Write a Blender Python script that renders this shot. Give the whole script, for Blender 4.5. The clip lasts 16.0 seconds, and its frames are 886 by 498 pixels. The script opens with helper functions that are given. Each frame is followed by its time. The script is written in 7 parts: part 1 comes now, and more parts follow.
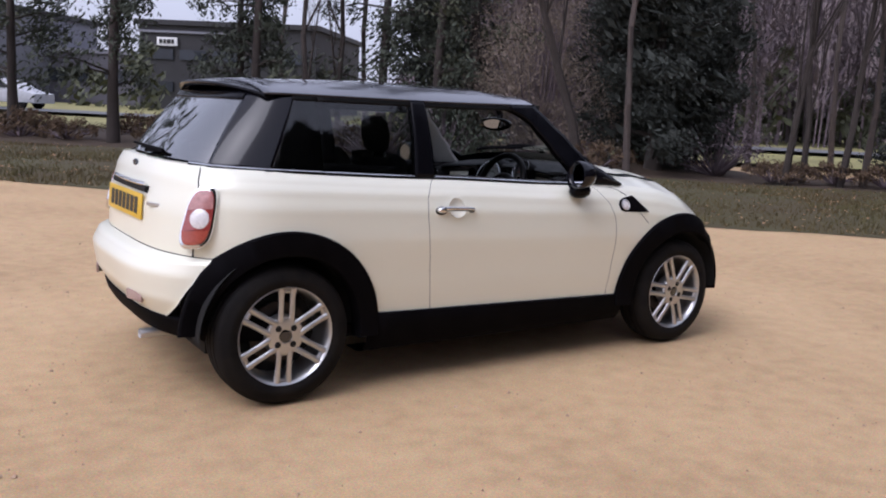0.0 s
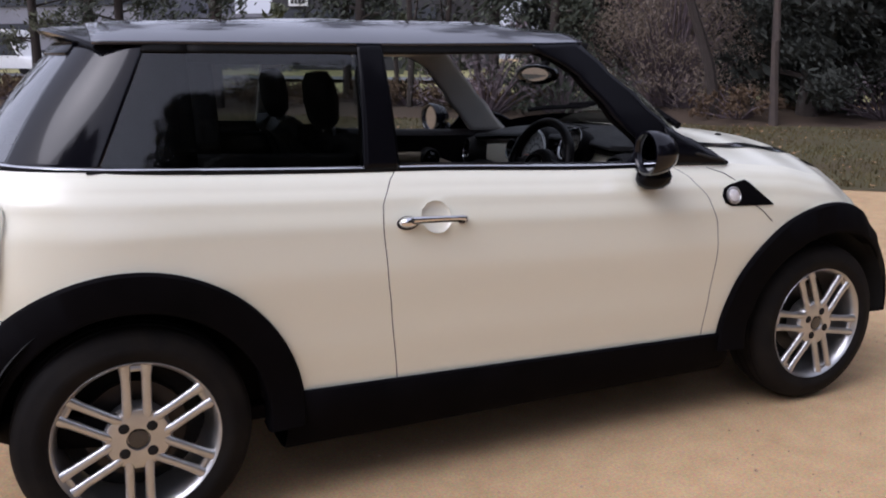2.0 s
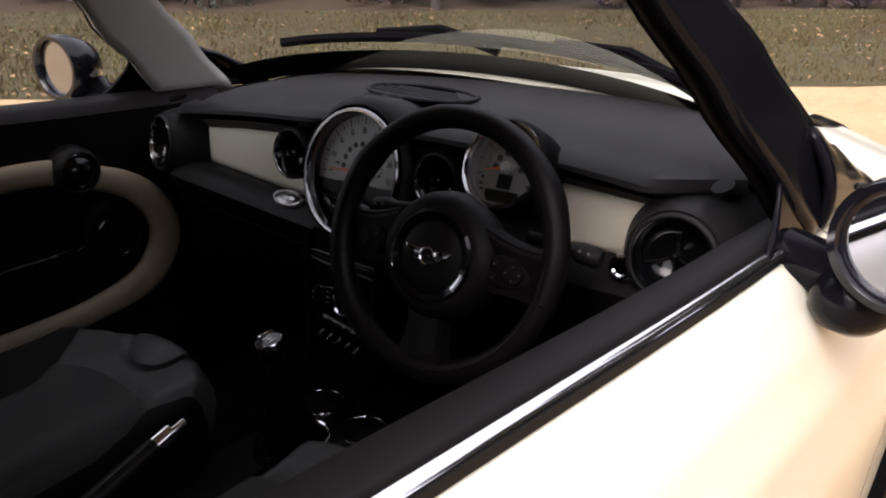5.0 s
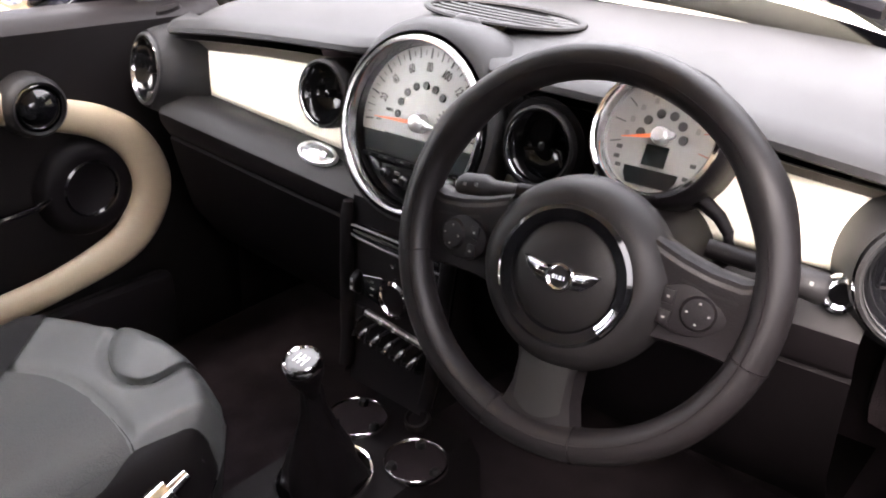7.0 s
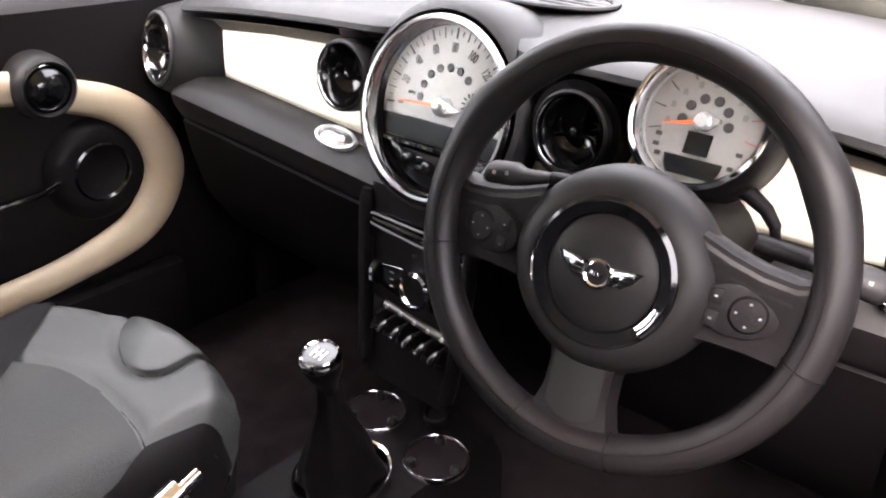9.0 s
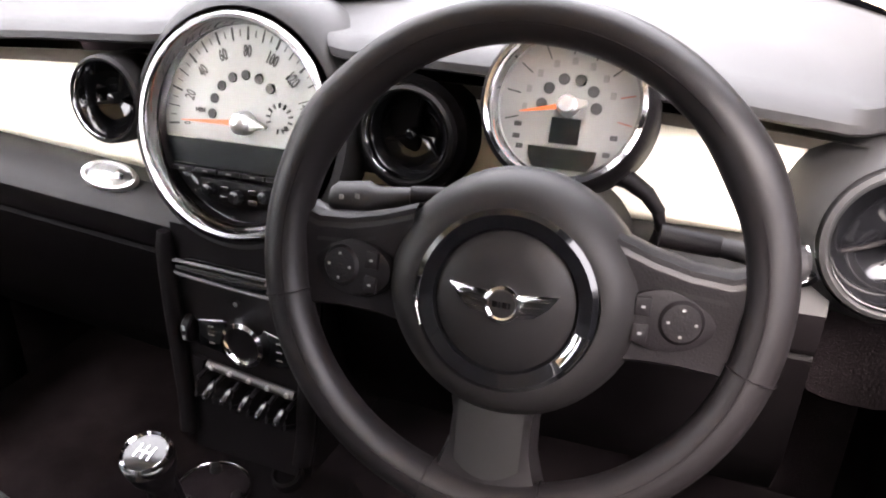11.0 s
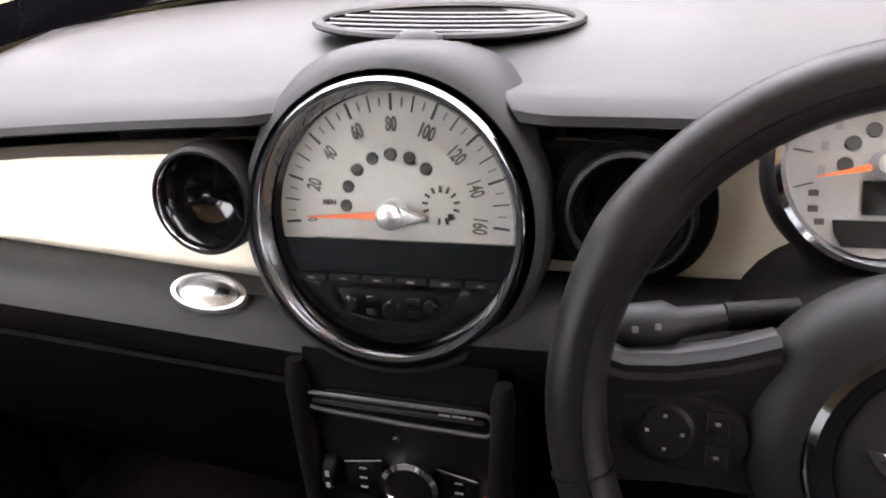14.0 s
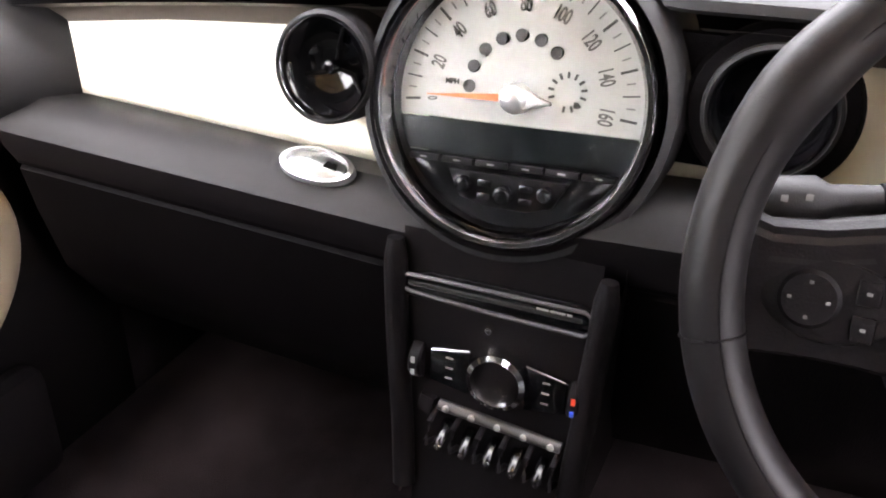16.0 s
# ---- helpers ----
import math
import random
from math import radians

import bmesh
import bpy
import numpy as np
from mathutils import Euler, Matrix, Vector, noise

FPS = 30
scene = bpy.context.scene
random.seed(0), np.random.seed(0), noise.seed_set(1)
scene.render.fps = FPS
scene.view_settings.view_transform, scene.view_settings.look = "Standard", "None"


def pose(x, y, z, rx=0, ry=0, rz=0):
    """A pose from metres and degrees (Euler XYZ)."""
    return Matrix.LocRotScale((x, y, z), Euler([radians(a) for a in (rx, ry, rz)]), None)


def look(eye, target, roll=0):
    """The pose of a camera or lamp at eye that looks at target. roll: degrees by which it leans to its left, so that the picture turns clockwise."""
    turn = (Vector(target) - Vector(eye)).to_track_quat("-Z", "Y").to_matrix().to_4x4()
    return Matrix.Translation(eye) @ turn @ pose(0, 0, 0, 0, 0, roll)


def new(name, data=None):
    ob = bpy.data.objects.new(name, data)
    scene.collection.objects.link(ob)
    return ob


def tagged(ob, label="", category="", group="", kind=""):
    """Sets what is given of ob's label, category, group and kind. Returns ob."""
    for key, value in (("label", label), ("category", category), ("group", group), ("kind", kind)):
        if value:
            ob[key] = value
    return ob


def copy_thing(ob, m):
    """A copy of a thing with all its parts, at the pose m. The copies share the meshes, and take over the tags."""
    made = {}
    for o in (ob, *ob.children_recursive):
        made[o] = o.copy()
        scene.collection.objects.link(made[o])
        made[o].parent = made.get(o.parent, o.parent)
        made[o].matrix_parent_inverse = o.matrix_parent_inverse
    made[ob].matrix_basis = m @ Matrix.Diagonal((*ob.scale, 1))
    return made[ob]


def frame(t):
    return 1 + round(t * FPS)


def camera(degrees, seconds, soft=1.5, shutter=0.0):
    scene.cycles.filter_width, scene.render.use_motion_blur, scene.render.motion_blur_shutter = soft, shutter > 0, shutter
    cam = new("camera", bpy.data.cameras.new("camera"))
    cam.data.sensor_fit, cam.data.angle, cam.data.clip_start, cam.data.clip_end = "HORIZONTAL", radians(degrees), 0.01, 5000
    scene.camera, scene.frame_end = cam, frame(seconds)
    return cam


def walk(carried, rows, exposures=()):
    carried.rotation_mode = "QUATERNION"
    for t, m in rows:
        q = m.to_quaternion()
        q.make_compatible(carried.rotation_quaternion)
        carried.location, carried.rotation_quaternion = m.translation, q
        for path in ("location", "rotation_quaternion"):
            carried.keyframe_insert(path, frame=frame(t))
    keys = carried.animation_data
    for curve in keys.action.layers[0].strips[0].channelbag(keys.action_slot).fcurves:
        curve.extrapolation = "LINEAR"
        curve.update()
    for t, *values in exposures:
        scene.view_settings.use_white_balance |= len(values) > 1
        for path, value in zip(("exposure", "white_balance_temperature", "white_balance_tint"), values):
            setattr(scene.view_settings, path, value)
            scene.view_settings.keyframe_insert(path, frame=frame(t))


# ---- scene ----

cam = camera(55.6, 16.0, soft=2.0, shutter=0.0)
PATH = [
    (0, (-2.666, -4.064, 1.303), (-1.552, -2.435, 0.977), 2.9),
    (0.5, (-2.288, -3.935, 1.3), (-1.3, -2.229, 0.966), 1.6),
    (1, (-1.958, -3.701, 1.314), (-1.051, -1.964, 0.915), 1.4),
    (1.5, (-1.658, -3.341, 1.333), (-0.785, -1.594, 0.902), 0.7),
    (2, (-1.358, -3.019, 1.303), (-0.547, -1.246, 0.858), 0.2),
    (2.5, (-1.117, -2.68, 1.303), (-0.356, -0.897, 0.814), 0.8),
    (3, (-0.945, -2.295, 1.325), (-0.157, -0.518, 0.855), 0.0),
    (3.5, (-0.776, -1.949, 1.335), (0.069, -0.208, 0.832), -0.4),
    (4, (-0.674, -1.612, 1.337), (0.414, -0.032, 0.773), 0.1),
    (4.2, (-0.648, -1.459, 1.33), (0.566, 0.019, 0.743), -0.0),
    (6.3, (-0.386, -0.72, 1.249), (1.103, 0.329, 0.424), 2.5),
    (6.5, (-0.366, -0.699, 1.244), (1.086, 0.369, 0.377), 2.2),
    (7, (-0.335, -0.658, 1.239), (1.062, 0.464, 0.35), 2.3),
    (7.5, (-0.317, -0.635, 1.23), (1.059, 0.496, 0.32), 2.4),
    (8, (-0.315, -0.63, 1.231), (1.052, 0.504, 0.309), 2.4),
    (8.5, (-0.314, -0.628, 1.229), (1.046, 0.51, 0.303), 2.2),
    (9, (-0.309, -0.618, 1.225), (1.057, 0.513, 0.299), 2.4),
    (9.5, (-0.29, -0.58, 1.212), (1.152, 0.446, 0.28), 3.2),
    (10, (-0.265, -0.546, 1.214), (1.238, 0.343, 0.238), 2.8),
    (10.2, (-0.254, -0.535, 1.208), (1.286, 0.315, 0.256), 2.5),
    (12.3, (-0.194, -0.374, 1.184), (1.483, 0.125, 0.217), -1.3),
    (12.5, (-0.18, -0.358, 1.185), (1.495, 0.169, 0.228), -2.3),
    (13, (-0.14, -0.314, 1.184), (1.541, 0.259, 0.264), -4.2),
    (13.5, (-0.114, -0.264, 1.191), (1.559, 0.311, 0.259), -4.6),
    (14, (-0.119, -0.214, 1.188), (1.563, 0.347, 0.263), -4.0),
    (14.5, (-0.135, -0.164, 1.178), (1.553, 0.418, 0.276), -2.8),
    (15, (-0.144, -0.155, 1.163), (1.546, 0.471, 0.296), -2.5),
    (15.5, (-0.153, -0.165, 1.135), (1.505, 0.471, 0.216), -0.8),
    (16, (-0.161, -0.179, 1.111), (1.465, 0.499, 0.165), 1.0),
]
EXPOSURES = [(t, e, k, 20) for t, e, k in ((0, -0.15, 5700), (2.0, -0.2, 5800), (4.2, -0.33, 6350))] + [(t, e, 6900, 19) for t, e in ((6.3, 4.28), (7.0, 4.63), (9.0, 4.92), (10.2, 5.0), (12.3, 5.08), (13, 4.78), (15, 4.68), (16, 5.5))]
walk(cam, [(t, look(eye, target, roll)) for t, eye, target, roll in PATH], EXPOSURES)

# ---- sky and sun: bright overcast afternoon ----
world = bpy.data.worlds.new("overcast_sky")
scene.world = world
world.use_nodes = True
wn = world.node_tree
wn.nodes.clear()
sky = wn.nodes.new("ShaderNodeTexSky")
sky.sky_type = "NISHITA"
sky.sun_disc = False
sky.sun_elevation, sky.sun_rotation = radians(51), radians(257)
sky.air_density, sky.dust_density, sky.ozone_density = 1.0, 6.0, 1.0
pale = wn.nodes.new("ShaderNodeHueSaturation")
pale.inputs["Saturation"].default_value = 0.45
back = wn.nodes.new("ShaderNodeBackground")
back.inputs["Strength"].default_value = 0.15
wout = wn.nodes.new("ShaderNodeOutputWorld")
wn.links.new(sky.outputs[0], pale.inputs["Color"])
cloud = wn.nodes.new("ShaderNodeMix")
cloud.data_type = "RGBA"
cloud.inputs["Factor"].default_value = 0.45
cloud.inputs["B"].default_value = (8.9, 9.0, 9.8, 1)
wn.links.new(pale.outputs[0], cloud.inputs["A"])
wn.links.new(cloud.outputs["Result"], back.inputs["Color"])
wn.links.new(back.outputs[0], wout.inputs[0])
sun_lamp = bpy.data.lights.new("sun", "SUN")
sun_lamp.energy, sun_lamp.angle, sun_lamp.color = 1.5, radians(42), (1.0, 0.97, 0.94)
sun_ob = new("sun", sun_lamp)
sun_ob.matrix_world = look((-8.5, -2, 11), (0, 0, 0))


# ---- materials ----
def nodes_of(name):
    m = bpy.data.materials.new(name)
    m.use_nodes = True
    nt = m.node_tree
    return m, nt, nt.nodes["Principled BSDF"]


def grain(nt, scale, detail=4.0):
    tc = nt.nodes.new("ShaderNodeTexCoord")
    n = nt.nodes.new("ShaderNodeTexNoise")
    n.inputs["Scale"].default_value, n.inputs["Detail"].default_value = scale, detail
    nt.links.new(tc.outputs["Object"], n.inputs["Vector"])
    return n


def mat(name, color, rough=0.5, metal=0.0, vary=0.12, scale=6.0, fine=220.0, bump=0.0, coat=0.0, spec=0.5, rvary=0.1, tones=None):
    """Colour with broad stains and fine grain, uneven gloss and relief."""
    m, nt, b = nodes_of(name)
    lk = nt.links.new
    n1, n2 = grain(nt, scale), grain(nt, fine, 2.0)
    mix = nt.nodes.new("ShaderNodeMix")
    mix.data_type = "RGBA"
    c2 = tones or tuple(max(0, c * (1 - 2 * vary)) for c in color)
    mix.inputs["A"].default_value = (*color, 1)
    mix.inputs["B"].default_value = (*c2, 1)
    add = nt.nodes.new("ShaderNodeMath")
    add.operation = "MULTIPLY_ADD"
    lk(n2.outputs["Fac"], add.inputs[0])
    add.inputs[1].default_value = 0.5
    ramp = nt.nodes.new("ShaderNodeMapRange")
    ramp.inputs["From Min"].default_value, ramp.inputs["From Max"].default_value = 0.55, 1.0
    lk(n1.outputs["Fac"], add.inputs[2])
    lk(add.outputs[0], ramp.inputs["Value"])
    lk(ramp.outputs[0], mix.inputs["Factor"])
    lk(mix.outputs["Result"], b.inputs["Base Color"])
    rr = nt.nodes.new("ShaderNodeMapRange")
    rr.inputs["To Min"].default_value, rr.inputs["To Max"].default_value = max(0.0, rough - rvary / 2), min(1.0, rough + rvary / 2)
    lk(n1.outputs["Fac"], rr.inputs["Value"])
    lk(rr.outputs[0], b.inputs["Roughness"])
    b.inputs["Metallic"].default_value = metal
    b.inputs["Coat Weight"].default_value = coat
    b.inputs["Coat Roughness"].default_value = 0.04
    b.inputs["Specular IOR Level"].default_value = spec
    if bump:
        bp = nt.nodes.new("ShaderNodeBump")
        bp.inputs["Strength"].default_value, bp.inputs["Distance"].default_value = min(1.0, bump), 0.001 * max(1.0, bump)
        lk(n2.outputs["Fac"], bp.inputs["Height"])
        lk(bp.outputs[0], b.inputs["Normal"])
    return m


def glass_mat(name, tint, rough=0.0, gloss=0.06, edge=0.9):
    m = bpy.data.materials.new(name)
    m.use_nodes = True
    nt = m.node_tree
    nt.nodes.clear()
    t, g, f = nt.nodes.new("ShaderNodeBsdfTransparent"), nt.nodes.new("ShaderNodeBsdfGlossy"), nt.nodes.new("ShaderNodeLayerWeight")
    pw, sc = nt.nodes.new("ShaderNodeMath"), nt.nodes.new("ShaderNodeMath")
    pw.operation, sc.operation = "POWER", "MULTIPLY_ADD"
    pw.inputs[1].default_value, sc.inputs[1].default_value, sc.inputs[2].default_value = 4.0, edge, gloss
    mx, o = nt.nodes.new("ShaderNodeMixShader"), nt.nodes.new("ShaderNodeOutputMaterial")
    t.inputs[0].default_value = (*tint, 1)
    g.inputs["Roughness"].default_value = rough
    f.inputs["Blend"].default_value = 0.5
    nt.links.new(f.outputs["Facing"], pw.inputs[0])
    nt.links.new(pw.outputs[0], sc.inputs[0])
    nt.links.new(sc.outputs[0], mx.inputs[0])
    nt.links.new(t.outputs[0], mx.inputs[1])
    nt.links.new(g.outputs[0], mx.inputs[2])
    nt.links.new(mx.outputs[0], o.inputs[0])
    return m


PAINT = mat("pepper_white_paint", (0.82, 0.81, 0.675), 0.34, vary=0.006, scale=1.2, fine=900, coat=0.75, rvary=0.02)
PAINT.node_tree.nodes["Principled BSDF"].inputs["Coat Roughness"].default_value = 0.16
BLACKPAINT = mat("gloss_black_paint", (0.012, 0.012, 0.016), 0.12, vary=0.1, scale=4, coat=1.0, rvary=0.04)
PILLAR = mat("black_pillar_finish", (0.005, 0.005, 0.007), 0.12, vary=0.1, scale=4, spec=0.10, rvary=0.03)
ROOFPAINT = mat("black_roof_paint", (0.024, 0.025, 0.036), 0.28, vary=0.1, scale=4, coat=1.0, rvary=0.05)
TRIM = mat("black_plastic_trim", (0.0038, 0.0034, 0.0044), 0.7, vary=0.2, scale=9, fine=600, bump=0.3, spec=0.04)
RUBBER = mat("tyre_rubber", (0.006, 0.0055, 0.006), 0.8, vary=0.25, scale=14, fine=300, bump=0.4, tones=(0.014, 0.012, 0.0105), spec=0.15)
SEAL = mat("window_rubber", (0.006, 0.006, 0.006), 0.6, vary=0.1, spec=0.15)
ALLOY = mat("silver_alloy", (0.56, 0.56, 0.56), 0.32, metal=0.85, vary=0.08, scale=20, fine=400)
CHROME = mat("chrome", (0.82, 0.82, 0.83), 0.08, metal=1.0, vary=0.03, rvary=0.05)
SATIN = mat("satin_silver", (0.6, 0.6, 0.6), 0.35, metal=0.9, vary=0.05)
DARK = mat("dark_underside", (0.005, 0.0045, 0.0045), 0.9, vary=0.2)
SEAM = mat("panel_gap_shadow", (0.01, 0.01, 0.01), 0.8, vary=0.1)
BRAKE = mat("brake_disc_steel", (0.045, 0.043, 0.042), 0.45, metal=0.8, vary=0.2, tones=(0.06, 0.045, 0.038))
REDLENS = mat("red_lamp_lens", (0.34, 0.055, 0.05), 0.12, vary=0.15, scale=60, coat=1.0)
AMBER = mat("amber_lamp_lens", (0.42, 0.085, 0.055), 0.15, vary=0.15, scale=60, coat=1.0)
CLEARLENS = mat("clear_lamp_lens", (0.8, 0.78, 0.78), 0.12, vary=0.12, scale=90, coat=1.0)
YELLOW = mat("yellow_plate", (0.72, 0.46, 0.03), 0.35, vary=0.05)
INK = mat("black_ink", (0.02, 0.02, 0.02), 0.5, vary=0.05)
MIRROR = mat("dimmed_mirror_glass", (0.34, 0.35, 0.40), 0.02, metal=1.0, vary=0.01, rvary=0.01)
CASE = mat("gloss_black_case", (0.006, 0.006, 0.009), 0.09, vary=0.1, scale=4, coat=0.25, spec=0.25, rvary=0.03)
GLASS = glass_mat("window_glass", (0.86, 0.9, 0.88), gloss=0.05)
TINT = glass_mat("tinted_rear_glass", (0.46, 0.49, 0.49), gloss=0.075)
REARGLASS = glass_mat("rear_screen_glass", (0.13, 0.14, 0.15), gloss=0.34)
SCREEN = glass_mat("windscreen_glass", (0.9, 0.93, 0.91))


# ---- mesh helpers ----
def part(name, bm, material, parent=None, label="", smooth=40, solid=0.0, bevel=0.0, mods=True):
    me = bpy.data.meshes.new(name)
    bmesh.ops.remove_doubles(bm, verts=bm.verts, dist=1e-6)
    bmesh.ops.recalc_face_normals(bm, faces=bm.faces)
    bm.to_mesh(me)
    bm.free()
    for mm in (material if isinstance(material, (list, tuple)) else [material]):
        me.materials.append(mm)
    me.polygons.foreach_set("use_smooth", [smooth > 0] * len(me.polygons))
    if smooth > 0:
        me.set_sharp_from_angle(angle=radians(smooth))
    ob = new(name, me)
    if parent:
        ob.parent = parent
    if solid:
        s = ob.modifiers.new("solid", "SOLIDIFY")
        s.thickness, s.offset = solid, 0
    if bevel:
        s = ob.modifiers.new("bevel", "BEVEL")
        s.width, s.segments, s.limit_method, s.angle_limit = bevel, 2, "ANGLE", radians(40)
    if label:
        ob["label"] = label
    return ob


def empty(name, parent=None, at=(0, 0, 0)):
    ob = new(name)
    ob.empty_display_size = 0.1
    ob.location = at
    if parent:
        ob.parent = parent
    return ob


def sheet(fn, us, vs, bm=None, closed_u=False, closed_v=False, keep=None):
    """A grid of faces over fn(u, v)."""
    bm = bm or bmesh.new()
    rows = [[bm.verts.new(fn(u, v)) for v in vs] for u in us]
    nu, nv = len(us), len(vs)
    for i in range(nu if closed_u else nu - 1):
        for j in range(nv if closed_v else nv - 1):
            q = [rows[i][j], rows[(i + 1) % nu][j], rows[(i + 1) % nu][(j + 1) % nv], rows[i][(j + 1) % nv]]
            if keep is None or keep(q):
                try:
                    bm.faces.new(q)
                except ValueError:
                    pass
    return bm


def lin(a, b, n):
    return [a + (b - a) * i / (n - 1) for i in range(n)]


def lathe(profile, n=48, m=None, bm=None, arc=(0, 2 * math.pi), closed=False):
    """Profile points (radius, height) turned about the local z axis."""
    m = m or Matrix()
    full = abs(arc[1] - arc[0] - 2 * math.pi) < 1e-6
    angles = [arc[0] + (arc[1] - arc[0]) * i / (n if full else n - 1) for i in range(n)]
    k = list(range(len(profile)))
    return sheet(lambda a, j: m @ Vector((profile[j][0] * math.cos(a), profile[j][0] * math.sin(a), profile[j][1])), angles, k, bm, closed_u=full, closed_v=closed)


def tube(points, radius, n=10, bm=None, closed=False, flat=1.0, up=(0, 0, 1), caps=True):
    """A round bar along points; radius may be a list; flat squeezes it along up."""
    bm = bm or bmesh.new()
    pts = [Vector(p) for p in points]
    rad = radius if isinstance(radius, (list, tuple)) else [radius] * len(pts)
    rings = []
    for i, p in enumerate(pts):
        a = pts[i - 1] if (i or closed) else p
        b = pts[(i + 1) % len(pts)] if (i < len(pts) - 1 or closed) else p
        d = (b - a).normalized()
        s = d.cross(Vector(up))
        if s.length < 1e-4:
            s = d.cross(Vector((1, 0, 0)))
        s.normalize()
        w = s.cross(d).normalized()
        rings.append([bm.verts.new(p + rad[i] * (math.cos(t) * s + flat * math.sin(t) * w)) for t in [2 * math.pi * k / n for k in range(n)]])
    for i in range(len(pts) if closed else len(pts) - 1):
        r0, r1 = rings[i], rings[(i + 1) % len(pts)]
        for k in range(n):
            bm.faces.new([r0[k], r0[(k + 1) % n], r1[(k + 1) % n], r1[k]])
    if caps and not closed:
        bm.faces.new(rings[0])
        bm.faces.new(rings[-1][::-1])
    return bm


def box(size, m=None, bm=None, bevel=0.0, seg=2):
    bm = bm or bmesh.new()
    b2 = bmesh.new()
    bmesh.ops.create_cube(b2, size=1.0, matrix=Matrix.Diagonal((*size, 1)))
    if bevel:
        bmesh.ops.bevel(b2, geom=b2.edges[:], offset=bevel, segments=seg, profile=0.6, affect="EDGES")
    if m is not None:
        bmesh.ops.transform(b2, matrix=m, verts=b2.verts)
    return merge(bm, b2)


def merge(bm, b2):
    me = bpy.data.meshes.new("tmp")
    b2.to_mesh(me)
    b2.free()
    bm.from_mesh(me)
    bpy.data.meshes.remove(me)
    return bm


def slab(outline, depth, m=None, bm=None, bevel=0.0):
    """A flat outline (x, y) made depth thick along local z, from 0 up."""
    b2 = bmesh.new()
    f = b2.faces.new([b2.verts.new((x, y, 0)) for x, y in outline])
    r = bmesh.ops.extrude_face_region(b2, geom=[f])
    vs = [v for v in r["geom"] if isinstance(v, bmesh.types.BMVert)]
    bmesh.ops.translate(b2, verts=vs, vec=(0, 0, depth))
    if bevel:
        es = [e for e in b2.edges if all(v.co.z > depth - 1e-6 for v in e.verts)]
        bmesh.ops.bevel(b2, geom=es, offset=bevel, segments=2, profile=0.6, affect="EDGES")
    if m is not None:
        bmesh.ops.transform(b2, matrix=m, verts=b2.verts)
    return merge(bm or bmesh.new(), b2)


def ellipse(rx, ry, n=32, cx=0, cy=0, a0=0, a1=2 * math.pi):
    full = abs(a1 - a0 - 2 * math.pi) < 1e-6
    return [(cx + rx * math.cos(t), cy + ry * math.sin(t)) for t in [a0 + (a1 - a0) * i / (n if full else n - 1) for i in range(n)]]


def facing(c, tilt, yaw=0.0):
    """A frame at c whose z looks back at the driver, leaning up by tilt degrees; x to the driver's right."""
    t = radians(tilt)
    x, y, z = Vector((0, -1, 0)), Vector((math.sin(t), 0, math.cos(t))), Vector((-math.cos(t), 0, math.sin(t)))
    r = Matrix((x, y, z)).transposed().to_4x4()
    return Matrix.Translation(c) @ Matrix.Rotation(radians(yaw), 4, "Z") @ r


def spow(v, p):
    return math.copysign(abs(v) ** p, v)


def interp(x, table):
    """A smooth line through a short table of (x, value)."""
    if x <= table[0][0]:
        return table[0][1]
    for (a, va), (b, vb) in zip(table, table[1:]):
        if x <= b:
            t = (x - a) / (b - a)
            t = t * t * (3 - 2 * t) * 0.5 + t * 0.5
            return va + (vb - va) * t
    return table[-1][1]


MY = Matrix.Diagonal((1, -1, 1, 1))


def flipped(bm):
    b2 = bm.copy()
    bmesh.ops.transform(b2, matrix=MY, verts=b2.verts)
    return b2


# ---- the car's lines: x ahead, the driver's side at -y, the middle of the wheelbase at 0 ----
AXLE, HUB_Z = 1.2335, 0.31
REAR0, FRONT0 = -1.02, 1.15


def belt_z(x):
    return interp(x, [(-1.75, 1.035), (-1.48, 1.017), (-0.46, 0.982), (0.32, 0.950), (0.8, 0.938), (1.05, 0.918), (1.25, 0.875), (1.42, 0.80), (1.6, 0.71), (1.9, 0.64)])


def foot_z(x):
    """The lower edge of the painted side, falling a little towards the front."""
    return 0.347 - 0.0232 * max(-0.85, min(0.85, x))


def side_w(v):
    return interp(v, [(0.0, 0.797), (0.25, 0.812), (0.55, 0.825), (0.75, 0.815), (0.87, 0.79), (0.95, 0.757), (1.0, 0.722)])


def rear_x(z):
    return interp(z, [(0.36, -1.715), (0.46, -1.77), (0.56, -1.785), (0.625, -1.755), (0.642, -1.70), (0.8, -1.69), (0.95, -1.66), (1.05, -1.62)])


def front_x(v):
    return interp(v, [(0, 1.80), (0.3, 1.86), (0.7, 1.84), (1.0, 1.74)])


